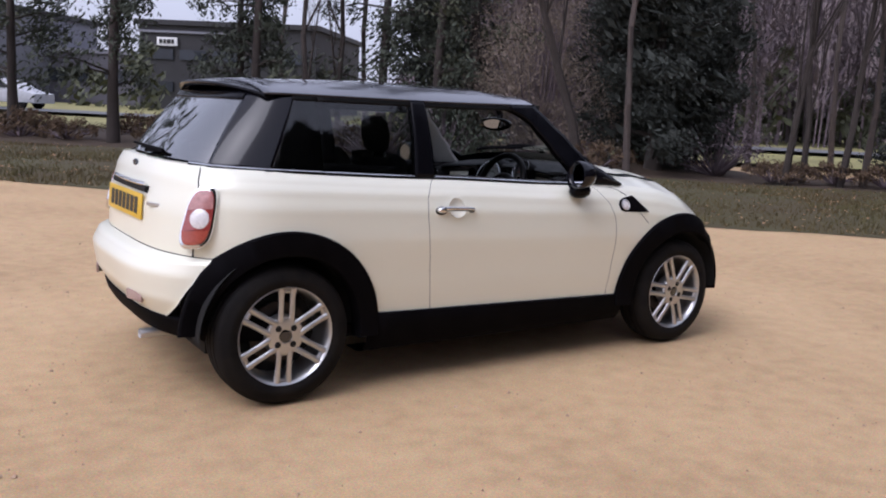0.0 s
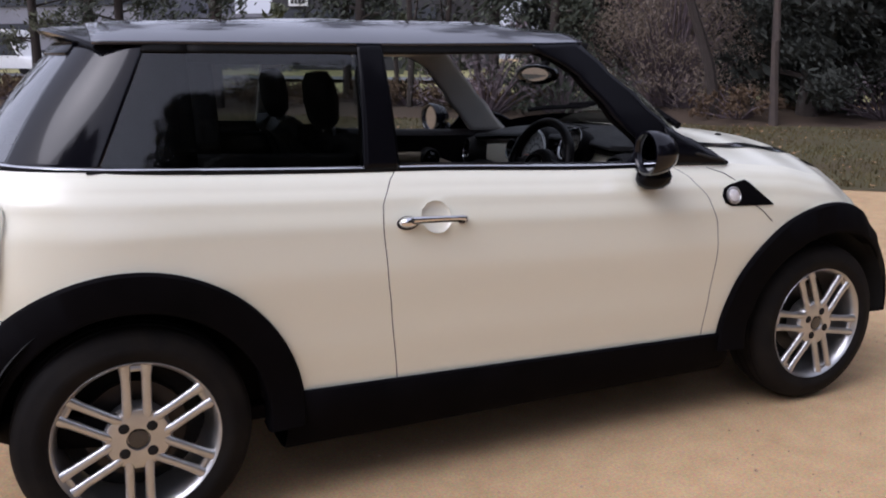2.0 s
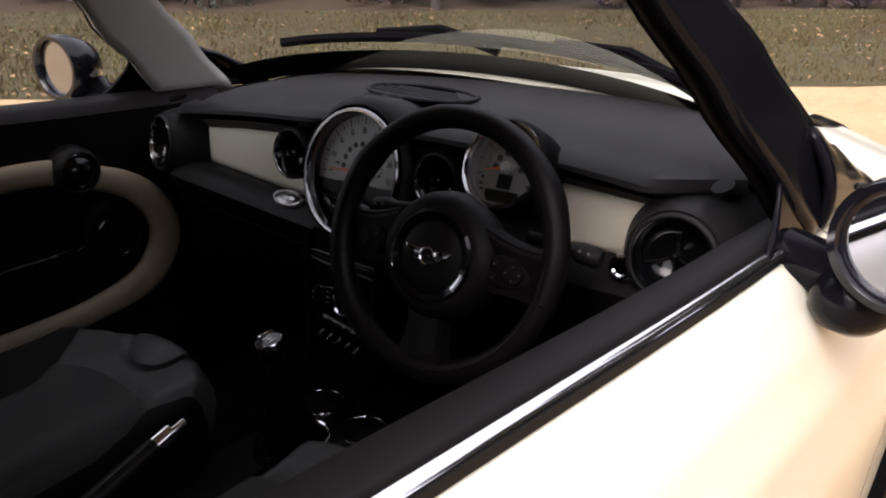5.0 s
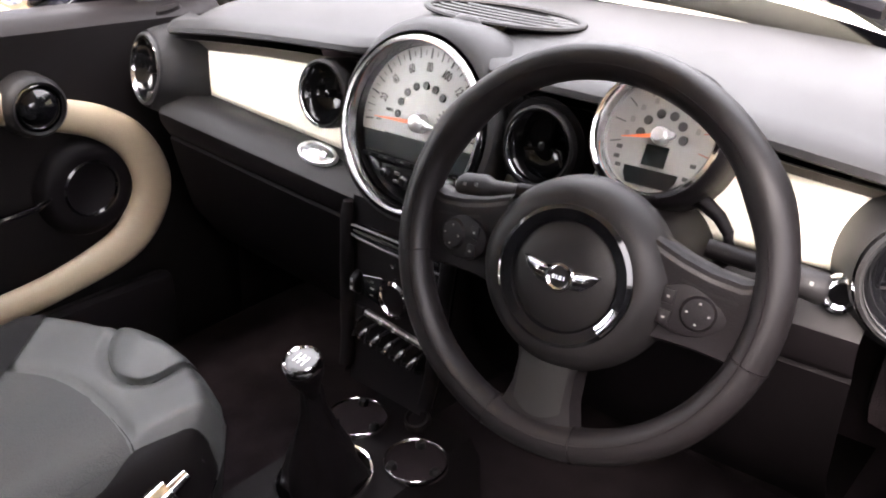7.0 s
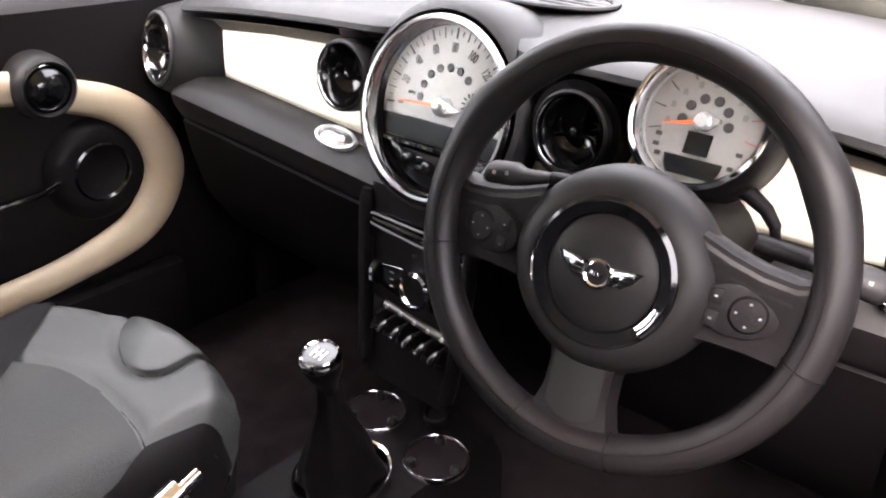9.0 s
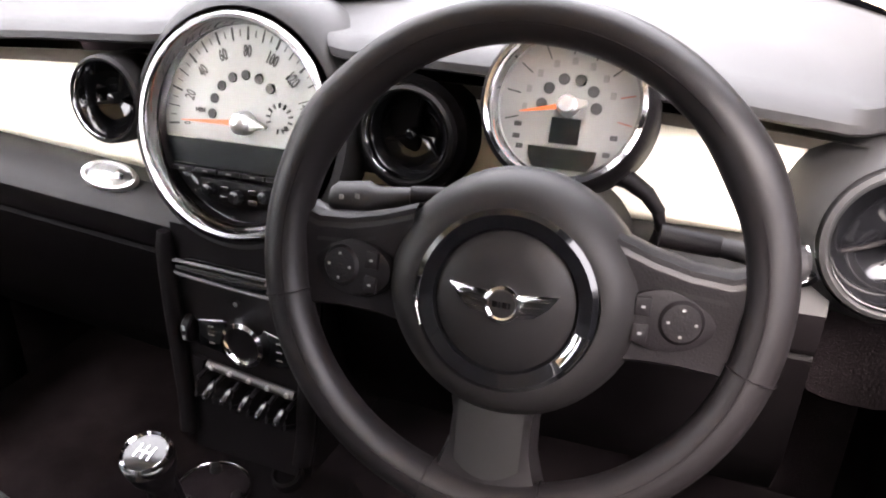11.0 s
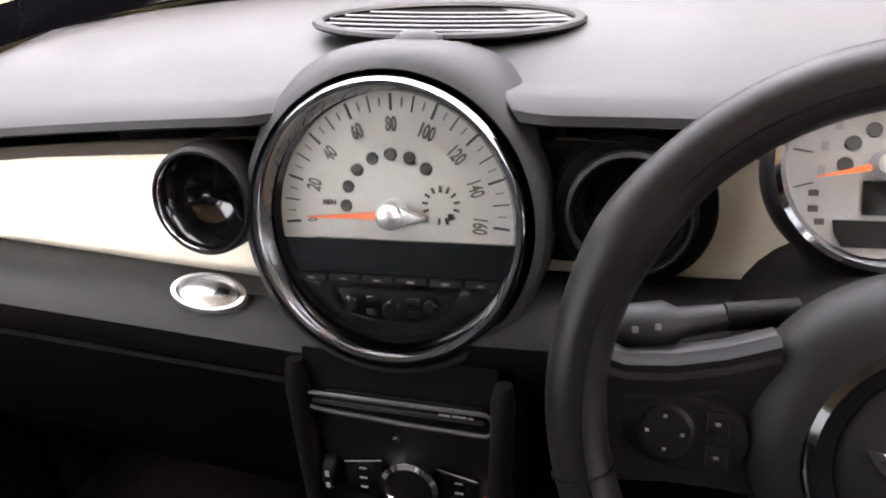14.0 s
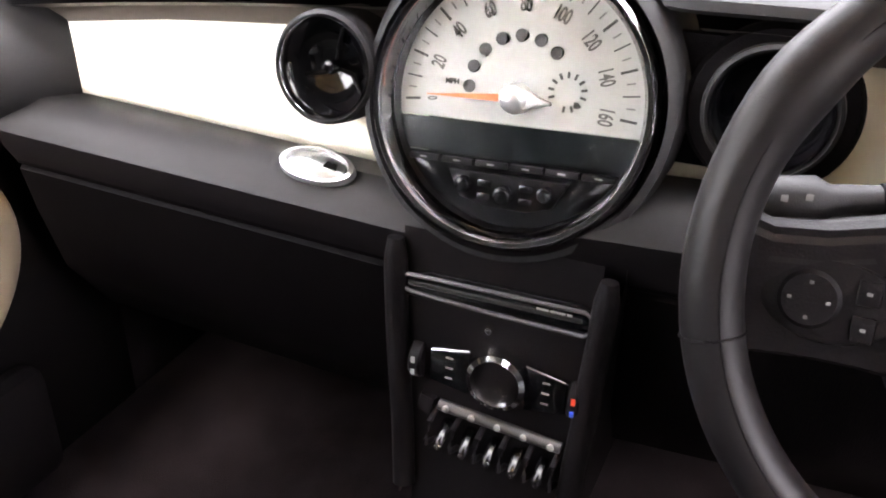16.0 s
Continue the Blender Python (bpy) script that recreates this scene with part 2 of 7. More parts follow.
def outline(s, v):
    """The right-hand lower body: s runs -1 (rear middle) .. 0 (side rear end) .. 1 (side front end) .. 2 (front middle)."""
    w = side_w(v)
    if s < 0:
        a = -s * math.pi / 2
        p = 3.4
        z = 0.36 + v * (belt_z(-1.5) - 0.36)
        xr = rear_x(z)
        x = REAR0 - (REAR0 - xr) * spow(math.sin(a), 2 / p)
        y = w * spow(math.cos(a), 2 / p)
    elif s > 1:
        a = (s - 1) * math.pi / 2
        p = 2.9
        x = FRONT0 + (front_x(v) - FRONT0) * spow(math.sin(a), 2 / p)
        y = (w - 0.0) * spow(math.cos(a), 2 / p)
    else:
        x = REAR0 + (FRONT0 - REAR0) * s
        y = w
    z = foot_z(x) + v * (belt_z(x) - foot_z(x))
    return Vector((x, -y, z))


def side_at(x, z, off=0.0):
    """A point on the right-hand door side, off metres proud."""
    v = (z - foot_z(x)) / (belt_z(x) - foot_z(x))
    if x < REAR0 or x > FRONT0:
        best = min((abs(outline(s, v).x - x), s) for s in (lin(-0.999, 0, 400) if x < 0 else lin(1, 1.999, 400)))
        p = outline(best[1], v)
        return Vector((x, p.y - off, z))
    return Vector((x, -side_w(v) - off, z))


ARCHES = [(-1.225, 0.443, 0.453), (1.25, 0.503, 0.463)]


def in_arch(p):
    for cx, rx, rz in ARCHES:
        if ((p.x - cx) / rx) ** 2 + ((p.z - HUB_Z) / rz) ** 2 < 1:
            return cx, rx, rz
    return None


car = empty("car")
tagged(car, "small white hatchback with black roof, parked on sandy gravel", "car")


def body_panel(s0, s1, n, v0=0.0, v1=1.0, nv=46):
    bm = sheet(outline, lin(s0, s1, n), lin(v0, v1, nv))
    doomed = [f for f in bm.faces if all(in_arch(v.co) for v in f.verts)]
    bmesh.ops.delete(bm, geom=doomed, context="FACES")
    for v in bm.verts:
        a = in_arch(v.co)
        if a:
            cx, rx, rz = a
            dx, dz = (v.co.x - cx) / rx, (v.co.z - HUB_Z) / rz
            k = 1 / max(0.2, math.hypot(dx, dz))
            v.co.x, v.co.z = cx + dx * k * rx, HUB_Z + dz * k * rz
    return bm


def both_sides(name, bm, material, label="", **kw):
    b2 = flipped(bm)
    part(name, bm, material, car, label, **kw)
    part(name, b2, material, car, label, **kw)


# rear quarter, door and wing share the door gaps at these stations
GAP = 0.0015


def door_rear_x(v):
    return interp(v, [(0, -0.492), (0.35, -0.514), (0.55, -0.527), (0.75, -0.535), (0.85, -0.528), (0.95, -0.495), (1, -0.462)])


def door_front_x(v):
    return interp(v, [(0, 0.672), (0.25, 0.684), (0.5, 0.698), (0.68, 0.694), (0.82, 0.665), (0.93, 0.61), (1, 0.55)])


def between(xa, xb):
    """Sheet function over (k, v): x from line xa(v) to line xb(v) along the flat side."""
    def fn(k, v):
        x = xa(v) * (1 - k) + xb(v) * k
        z = foot_z(x) + v * (belt_z(x) - foot_z(x))
        return Vector((x, -side_w(v), z))
    return fn


def trimmed(bm):
    doomed = [f for f in bm.faces if all(in_arch(v.co) for v in f.verts)]
    bmesh.ops.delete(bm, geom=doomed, context="FACES")
    for v in bm.verts:
        a = in_arch(v.co)
        if a:
            cx, rx, rz = a
            dx, dz = (v.co.x - cx) / rx, (v.co.z - HUB_Z) / rz
            k = 1 / max(0.2, math.hypot(dx, dz))
            v.co.x, v.co.z = cx + dx * k * rx, HUB_Z + dz * k * rz
    return bm


VS = lin(0, 1, 46)
quarter = trimmed(sheet(between(lambda v: REAR0, lambda v: door_rear_x(v) - GAP), lin(0, 1, 40), VS))
corner = body_panel(-0.52, 0, 70, 0.435, 1.0, 28)
both_sides("rear_quarter_panel", merge(quarter, corner), PAINT)
doors = {}
for sgn in (1, -1):
    d = empty("door", car)
    d["label"] = "white door panel with chrome belt strip"
    doors[sgn] = d
    bm = sheet(between(lambda v: door_rear_x(v) + GAP, lambda v: door_front_x(v) - GAP), lin(0, 1, 70), VS)
    bm = trimmed(bm)
    hx, hz, hr = -0.368, 0.847, 0.047
    bmesh.ops.delete(bm, geom=[f for f in bm.faces if all(math.hypot(v.co.x - hx, v.co.z - hz) < hr for v in f.verts)], context="FACES")
    for v in bm.verts:
        r = math.hypot(v.co.x - hx, v.co.z - hz)
        if 1e-5 < r < hr:
            v.co.x, v.co.z = hx + (v.co.x - hx) * hr / r, hz + (v.co.z - hz) * hr / r
    part("outer_skin", bm if sgn == 1 else flipped(bm), PAINT, d)
wing = trimmed(sheet(between(lambda v: door_front_x(v) + GAP, lambda v: FRONT0), lin(0, 1, 36), VS))
both_sides("front_wing", merge(wing, body_panel(1, 1.75, 50)), PAINT)
# dark backing just inside the gaps
bm = sheet(lambda x, v: Vector((x, -side_w(v) + 0.012, foot_z(x) + v * (belt_z(x) - foot_z(x) - 0.015))), lin(-0.62, 0.78, 20), lin(0, 0.985, 20))
both_sides("door_frame", bm, SEAM)
# tailgate and rear bumper
bm = sheet(outline, lin(-1, -0.53, 46), lin(0.435, 1.0, 32))
b2 = flipped(bm)
part("tailgate", merge(bm, b2), PAINT, car)
bm = body_panel(-1, 0, 120, 0, 0.429, 26)
b2 = flipped(bm)
part("rear_bumper", merge(bm, b2), PAINT, car)
bm = sheet(outline, lin(1.76, 2, 20), lin(0, 1.0, 30))
b2 = flipped(bm)
part("front_bumper", merge(bm, b2), PAINT, car)


# black arch trims, sills and valances
def arch_trim(cx, rx, rz, a0, a1):
    def fn(a, k):
        t = radians(a)
        grow = [1.0, 1.0, 0.985, 0.80, 0.775, 0.765, 0.77]
        out = [-0.004, 0.012, 0.020, 0.030, 0.026, 0.010, -0.06]
        i = int(k)
        x, z = cx + rx * grow[i] * math.cos(t), HUB_Z + rz * grow[i] * math.sin(t)
        p = side_at(x, max(0.36, z))
        if abs(x) > 1.3:
            p.y = -max(0.68 if x > 0 else 0.72, -p.y)
        return Vector((x, p.y - out[i], max(z, 0.335 if x < -1.3 else 0.270)))
    return sheet(fn, lin(a0, a1, 60), list(range(7)))


both_sides("arch_trim", arch_trim(-1.225, 0.448, 0.458, -10, 188), TRIM, "black plastic wheel arch trim")
both_sides("arch_trim", arch_trim(1.25, 0.508, 0.468, -5, 190), TRIM, "black plastic wheel arch trim")
prof = [(-0.805, 0.362), (-0.812, 0.352), (-0.808, 0.30), (-0.79, 0.23), (-0.76, 0.185), (-0.70, 0.17), (-0.6, 0.17)]
bm = sheet(lambda x, k: Vector((x, prof[k][0], prof[k][1] + (foot_z(x) - 0.355) * max(0.0, (prof[k][1] - 0.17) / 0.19))), lin(-0.83, 0.80, 12), list(range(len(prof))))
both_sides("sill_trim", bm, TRIM, "black sill trim", solid=0.004)


def valance(s, k):
    p = outline(s, 0.0)
    i = int(k)
    return Vector((p.x * [1, 1.006, 1.0, 0.985, 0.93][i], p.y * [1, 1.005, 1.0, 0.985, 0.93][i], [0.385, 0.372, 0.335, 0.292, 0.284][i]))


bm = sheet(valance, lin(-1, -0.12, 46), list(range(5)))
part("rear_valance", merge(bm, flipped(bm)), TRIM, car, "black rear bumper valance", solid=0.004)
bm = sheet(valance, lin(1.62, 2, 30), list(range(5)))
part("front_valance", merge(bm, flipped(bm)), TRIM, car, "black front bumper valance", solid=0.004)
part("underside", box((3.0, 1.1, 0.05), pose(0, 0, 0.22)), DARK, car)
for cx in (-AXLE, AXLE):
    for sg in (1, -1):
        bm = lathe([(0.36, -0.26), (0.365, 0.0)], 40, Matrix.Translation((cx, sg * -0.79, HUB_Z)) @ Matrix.Rotation(radians(90 * sg), 4, "X"), arc=(0, math.pi) if sg == 1 else (math.pi, 2 * math.pi))
        bm = sheet(lambda a, k: Vector((cx + 0.375 * math.cos(a), sg * -[0.80, 0.54][k], HUB_Z + 0.385 * math.sin(a))), lin(0.04, math.pi - 0.04, 40), [0, 1], bm)
        part("wheel_arch_liner", bm, DARK, car)
        part("liner_wall", box((0.74, 0.02, 0.42), pose(cx, sg * -0.545, 0.53)), DARK, car)

# bonnet with black stripes, cowl
def top_half_width(x):
    if x <= FRONT0:
        return side_w(1.0)
    xf = front_x(1.0)
    t = min(0.9999, max(0.0, (x - FRONT0) / (xf - FRONT0)))
    return side_w(1.0) * (1 - t ** 2.9) ** (1 / 2.9)


def bonnet_z(x, y):
    w = top_half_width(x)
    k = min(1.0, abs(y) / w)
    crown = interp(x, [(0.5, 0.085), (0.95, 0.088), (1.2, 0.112), (1.36, 0.135), (1.55, 0.16), (1.68, 0.15), (1.74, 0.0)])
    return belt_z(x) + crown * (1 - k ** (2.4 + 1.6 * max(0.0, x - 1.0)))


def bonnet(xa, xb, ka, kb, n, m, lift=0.0):
    return sheet(lambda x, k: Vector((x, top_half_width(x) * k, bonnet_z(x, top_half_width(x) * k) + lift)), lin(xa, xb, n), lin(ka, kb, m))


part("bonnet", bonnet(0.80, 1.738, -1, 1, 50, 40), PAINT, car)
for sg in (1, -1):
    bm = sheet(lambda x, k: Vector((x, sg * (-0.545 + 0.055 * k), bonnet_z(x, 0.545 - 0.055 * k) + 0.004)), lin(0.81, 1.52, 30), lin(0, 1, 6))
    part("bonnet_stripe", bm, BLACKPAINT, car, "gloss black bonnet stripe")
    bm = lathe([(0, 0.008), (0.008, 0.007), (0.011, 0.002), (0.011, -0.004)], 14, Matrix.Translation((1.10, sg * 0.343, bonnet_z(1.10, 0.343))) @ Matrix.Diagonal((1.4, 0.8, 1, 1)))
    part("washer_jet", bm, TRIM, car)
part("cowl", sheet(lambda k, y: Vector((0.60 + 0.19 * k + 0.05 * (1 - (y / 0.72) ** 2), y, 0.930 + 0.073 * (1 - (y / 0.72) ** 2) + 0.010 * k)), lin(0, 1, 5), lin(-0.61, 0.61, 24)), TRIM, car, "black plastic scuttle below the windscreen", solid=0.006)

# ---- greenhouse ----
def rail_z(x):
    return interp(x, [(-1.45, 1.335), (-1.1, 1.338), (-0.4, 1.338), (0.1, 1.345), (0.27, 1.35)])


def rail_w(x):
    return interp(x, [(-1.2, 0.595), (-0.5, 0.612), (0.0, 0.605), (0.27, 0.565)])


def wall(x, v, off=0.0):
    """A point on the driver's side window wall: v from belt to roof rail."""
    zb, zr = belt_z(x), rail_z(x)
    y = 0.722 + (rail_w(x) - 0.722) * v + 0.014 * math.sin(math.pi * v)
    return Vector((x, -y - off, zb + (zr - zb) * v))


def rear_wall(a, v, off=0.0):
    """Round the back: a 0 at the side's end, 90 at the middle of the rear screen."""
    t = radians(a)
    p = 3.1
    c, s = spow(math.cos(t), 2 / p), spow(math.sin(t), 2 / p)
    xb, yb = -1.02 - 0.575 * s, 0.722 * c
    xt, yt = -1.02 - 0.325 * s, 0.60 * c
    x, y = xb + (xt - xb) * v, yb + (yt - yb) * v
    b = 0.014 * math.sin(math.pi * v) + off
    n = Vector((-s * 1.2, -c, 0.1)).normalized()
    zb = belt_z(xb)
    return Vector((x, -y, zb + (1.337 - zb) * v)) + n * b


def strip_wall(xa, xb, n=10, v0=0.0, v1=1.0, nv=18, off=0.0):
    return sheet(lambda k, v: wall(xa(v) * (1 - k) + xb(v) * k, v, off), lin(0, 1, n), lin(v0, v1, nv))


def b_rear(v):
    return -0.56 + 0.02 * v


def b_front(v):
    return -0.452 - 0.012 * v


def a_in(v):
    return interp(v, [(0, 0.495), (0.13, 0.445), (0.44, 0.325), (0.72, 0.23), (0.84, 0.168), (0.89, 0.115), (0.94, 0.06)])


def a_out(v):
    return interp(v, [(0, 0.68), (0.28, 0.568), (0.54, 0.455), (0.78, 0.345), (1.0, 0.258)])


both_sides("b_pillar", strip_wall(b_rear, b_front, 8), PILLAR, "gloss black door pillar", solid=0.02)
bm = strip_wall(lambda v: -1.02, lambda v: b_rear(v), 22, 0.02, 0.93)
merge(bm, sheet(lambda k, v: rear_wall(k * (16.5 - 6.5 * v), v), lin(0, 1, 8), lin(0.02, 0.93, 18)))
both_sides("quarter_glass", bm, TINT, "tinted rear side window")
bm = strip_wall(lambda v: -1.02, lambda v: 0.30 - 0.2 * (1 - v), 30, 0.925, 1.0, 4, 0.001)
merge(bm, sheet(lambda k, v: rear_wall(k * 11, v, 0.001), lin(0, 1, 8), lin(0.925, 1.0, 4)))
both_sides("window_header", bm, SEAL, solid=0.006)
both_sides("c_pillar_cover", sheet(lambda k, v: rear_wall((16.1 - 6.5 * v) * (1 - k) + 48 * k, v, -0.0015), lin(0, 1, 26), lin(0, 1, 20)), CASE, "gloss black pillar cover", solid=0.006)
both_sides("a_pillar", strip_wall(a_in, a_out, 8, 0.0, 1.0, 24), PILLAR, "gloss black windscreen pillar", solid=0.018)
bm = sheet(rear_wall, lin(48.6, 90, 30), lin(0.04, 0.95, 16))
part("rear_screen", merge(bm, flipped(bm)), REARGLASS, car, "tinted rear screen")
bm = sheet(rear_wall, lin(48, 90, 30), lin(0.9, 1.0, 4))
part("rear_screen_frame", merge(bm, flipped(bm)), PILLAR, car, solid=0.012)
fg = part("far_door_glass", sheet(lambda k, v: MY @ wall(b_front(v) * (1 - k) + a_in(v) * k, v), lin(0, 1, 16), lin(0.0, 0.93, 12)), GLASS, car, "clear passenger door window")


def screen_pt(y, v):
    """Windscreen: y -1..1 across, v up."""
    lo = Vector((0.805 - 0.15 * y * y, 0.66 * y, 0.982 + 0.048 * (1 - y * y)))
    hi = Vector((0.315 - 0.06 * y * y, 0.555 * y, 1.352 + 0.05 * (1 - y * y)))
    lo += Vector((0.05, 0, 0.022)) * (1 - y ** 8)
    p = lo.lerp(hi, v)
    return p + Vector((0.03, 0, 0.035)) * math.sin(math.pi * v) * (1 - 0.5 * y * y)


ws = part("windscreen", sheet(screen_pt, lin(-1, 1, 30), lin(0, 1, 16)), SCREEN, car, "clear windscreen")
for ob in (fg, ws):
    ob.visible_shadow = False
part("screen_base", sheet(lambda y, v: screen_pt(y, v) - Vector((0.006, 0, 0.006)), lin(-0.98, 0.98, 40), lin(-0.07, 0.045, 5)), PILLAR, car, "black printed band along the windscreen base")
part("screen_header", sheet(lambda y, v: screen_pt(y, v) - Vector((0.006, 0, 0.006)), lin(-1, 1, 30), lin(0.93, 1.0, 3)), BLACKPAINT, car)


# roof
def roof_pt(x, k):
    w = rail_w(x) + 0.008
    if x < -1.10:
        w *= (1 - ((-1.10 - x) / 0.32) ** 3 * 0.35)
    zr = rail_z(x)
    crown = interp(x, [(-1.38, 0.045), (-1.15, 0.07), (-0.5, 0.088), (0.0, 0.082), (0.3, 0.05)])
    return Vector((x + 0.05 * (1 - k * k) * (1 if x > 0.1 else 0) * (x - 0.1) / 0.17, w * k, zr + crown * (1 - abs(k) ** 3.2)))


part("roof", sheet(roof_pt, lin(-1.255, 0.272, 50), [math.sin(t) for t in lin(-math.pi / 2, math.pi / 2, 44)]), ROOFPAINT, car, "black painted roof", solid=0.01)
def spoiler_pt(k, j):
    """Across k -1..1; j runs round the wedge: over the top, the tail, and back below to the screen."""
    tail_x = -1.388 + 0.135 * abs(k) ** 2.2
    x = tail_x + [0.17, 0.10, 0.04, 0.006, 0.0, 0.006, 0.05, 0.09][j]
    drop = [0.0, 0.002, 0.005, 0.010, 0.018, 0.026, 0.040, 0.066][j]
    return Vector((x, 0.575 * k, 1.396 - 0.052 * abs(k) ** 2.6 - drop))


sp = sheet(spoiler_pt, lin(-1, 1, 30), list(range(8)), closed_v=True)
for k in (-1, 1):
    sp.faces.new([sp.verts.new(spoiler_pt(k, j)) for j in range(8)])
part("roof_spoiler", sp, PILLAR, car, "black roof spoiler")

# chrome belt strips, seals
bm = sheet(lambda x, k: Vector((x, wall(x, 0).y - [0.003, 0.0065, 0.003, -0.005][k], belt_z(x) + [0.0046, 0.0062, 0.0100, 0.0115][k])), lin(-0.455, 0.46, 34), [0, 1, 2, 3])
merge(bm, sheet(lambda x, k: Vector((x, wall(x, 0).y - [0.003, 0.0065, 0.003, -0.005][k], belt_z(x) + [0.0046, 0.0062, 0.0100, 0.0115][k])), lin(-1.02, -0.466, 16), [0, 1, 2, 3]))
rear = sheet(lambda a, k: rear_wall(a, 0, [0.003, 0.0065, 0.003, -0.005][k]) + Vector((0, 0, [0.0046, 0.0062, 0.0100, 0.0115][k])), lin(0, 60, 24), [0, 1, 2, 3])
both_sides("belt_strip", merge(bm, rear), CHROME, "bright chrome belt strip")
bm = sheet(lambda x, k: Vector((x, wall(x, 0).y - [0.003, 0.0085, 0.009, 0.004][k], belt_z(x) + [0.0052, 0.004, -0.005, -0.008][k])), lin(-1.02, 0.50, 40), [0, 1, 2, 3])
merge(bm, sheet(lambda a, k: rear_wall(a, 0, [0.003, 0.0085, 0.009, 0.004][k]) + Vector((0, 0, [0.0052, 0.004, -0.004, -0.007][k])), lin(0, 60, 24), [0, 1, 2, 3]))
both_sides("belt_seal", bm, SEAL, "black rubber belt seal")


# wheels
def wheel(m):
    w = empty("wheel", car)
    w["label"] = "black tyre on silver six twin-spoke alloy wheel"
    tyre = [(0.212, 0.035), (0.222, 0.042), (0.236, 0.0445), (0.238, 0.0455), (0.256, 0.046), (0.258, 0.045), (0.282, 0.039), (0.298, 0.026), (0.305, 0.010), (0.306, 0.004), (0.300, 0.002), (0.300, -0.004), (0.308, -0.006),
            (0.309, -0.03), (0.302, -0.032), (0.302, -0.040), (0.309, -0.042), (0.309, -0.066), (0.302, -0.068), (0.302, -0.076), (0.308, -0.078), (0.306, -0.10), (0.298, -0.13), (0.25, -0.15), (0.212, -0.14)]
    part("tyre", lathe(tyre, 96, m), RUBBER, w, "worn black tyre with dusty sidewall")
    rim = [(0.190, -0.14), (0.196, -0.05), (0.198, 0.005), (0.203, 0.022), (0.210, 0.036), (0.216, 0.041), (0.2195, 0.036), (0.215, 0.028)]
    part("rim", lathe(rim, 96, m), ALLOY, w)
    zl = m.to_3x3() @ Vector((0, 0, 1))
    for i in range(6):
        a = math.pi / 2 + i * math.pi / 3
        bm = bmesh.new()
        for s in (-1, 1):
            pts = [(0.060, s * 0.0250, 0.022), (0.085, s * 0.0255, 0.027), (0.12, s * 0.0255, 0.026), (0.17, s * 0.0260, 0.024), (0.208, s * 0.0275, 0.024)]
            tube([m @ Matrix.Rotation(a, 4, "Z") @ Vector(p) for p in pts], [0.0150, 0.0132, 0.0128, 0.0132, 0.0165], 12, bm, up=zl, flat=0.8)
        tube([m @ Matrix.Rotation(a, 4, "Z") @ Vector(p) for p in ((0.197, -0.024, 0.020), (0.197, 0.024, 0.020))], 0.010, 8, bm, up=zl)
        part("spoke", bm, ALLOY, w)
    part("hub", lathe([(0.0, 0.022), (0.028, 0.022), (0.031, 0.033), (0.066, 0.034), (0.082, 0.030), (0.089, 0.020), (0.089, -0.03)], 36, m), ALLOY, w)
    part("centre_cap", lathe([(0, 0.031), (0.02, 0.0305), (0.026, 0.029), (0.0275, 0.018)], 28, m), BLACKPAINT, w, "black centre cap")
    for i in range(4):
        a = math.pi / 4 + i * math.pi / 2
        part("wheel_bolt", lathe([(0, 0.0345), (0.0105, 0.0345), (0.0125, 0.0338), (0.0125, 0.02)], 16, m @ Matrix.Rotation(a, 4, "Z") @ Matrix.Translation((0.050, 0, 0.0006)) @ Matrix.Diagonal((1.15, 1.15, 1, 1))), DARK, w)
    part("brake_disc", lathe([(0.05, -0.05), (0.135, -0.05), (0.135, -0.07), (0.05, -0.07)], 40, m), BRAKE, w)
    part("wheel_back", lathe([(0.0, -0.10), (0.19, -0.10)], 30, m), DARK, w)


for x in (-AXLE, AXLE):
    for sg in (1, -1):
        wheel(Matrix.Translation((x, -0.775 * sg, HUB_Z)) @ Matrix.Rotation(radians(90 * sg), 4, "X") @ Matrix.Rotation(radians(-2 if x < 0 else 20), 4, "Z"))

# ---- outside fittings ----
def label_bars(parent, m, widths, h, gap, material, name="letter_bar", th=0.001):
    """A row of plain bars in the frame m (x along, y up)."""
    x = -(sum(widths) + gap * (len(widths) - 1)) / 2
    for w in widths:
        part(name, box((w, h, th), m @ pose(x + w / 2, 0, th / 2)), material, parent, smooth=0)
        x += w + gap


def side_frame(x, z, off=0.0):
    """A frame on the driver's side skin: x ahead, y up the skin, z outwards."""
    p = side_at(x, z, off)
    u = (side_at(x, z + 0.02) - side_at(x, z - 0.02)).normalized()
    f = (side_at(x + 0.02, z) - side_at(x - 0.02, z)).normalized()
    n = f.cross(u).normalized()
    u = n.cross(f)
    return Matrix.Translation(p) @ Matrix((f, u, n)).transposed().to_4x4()


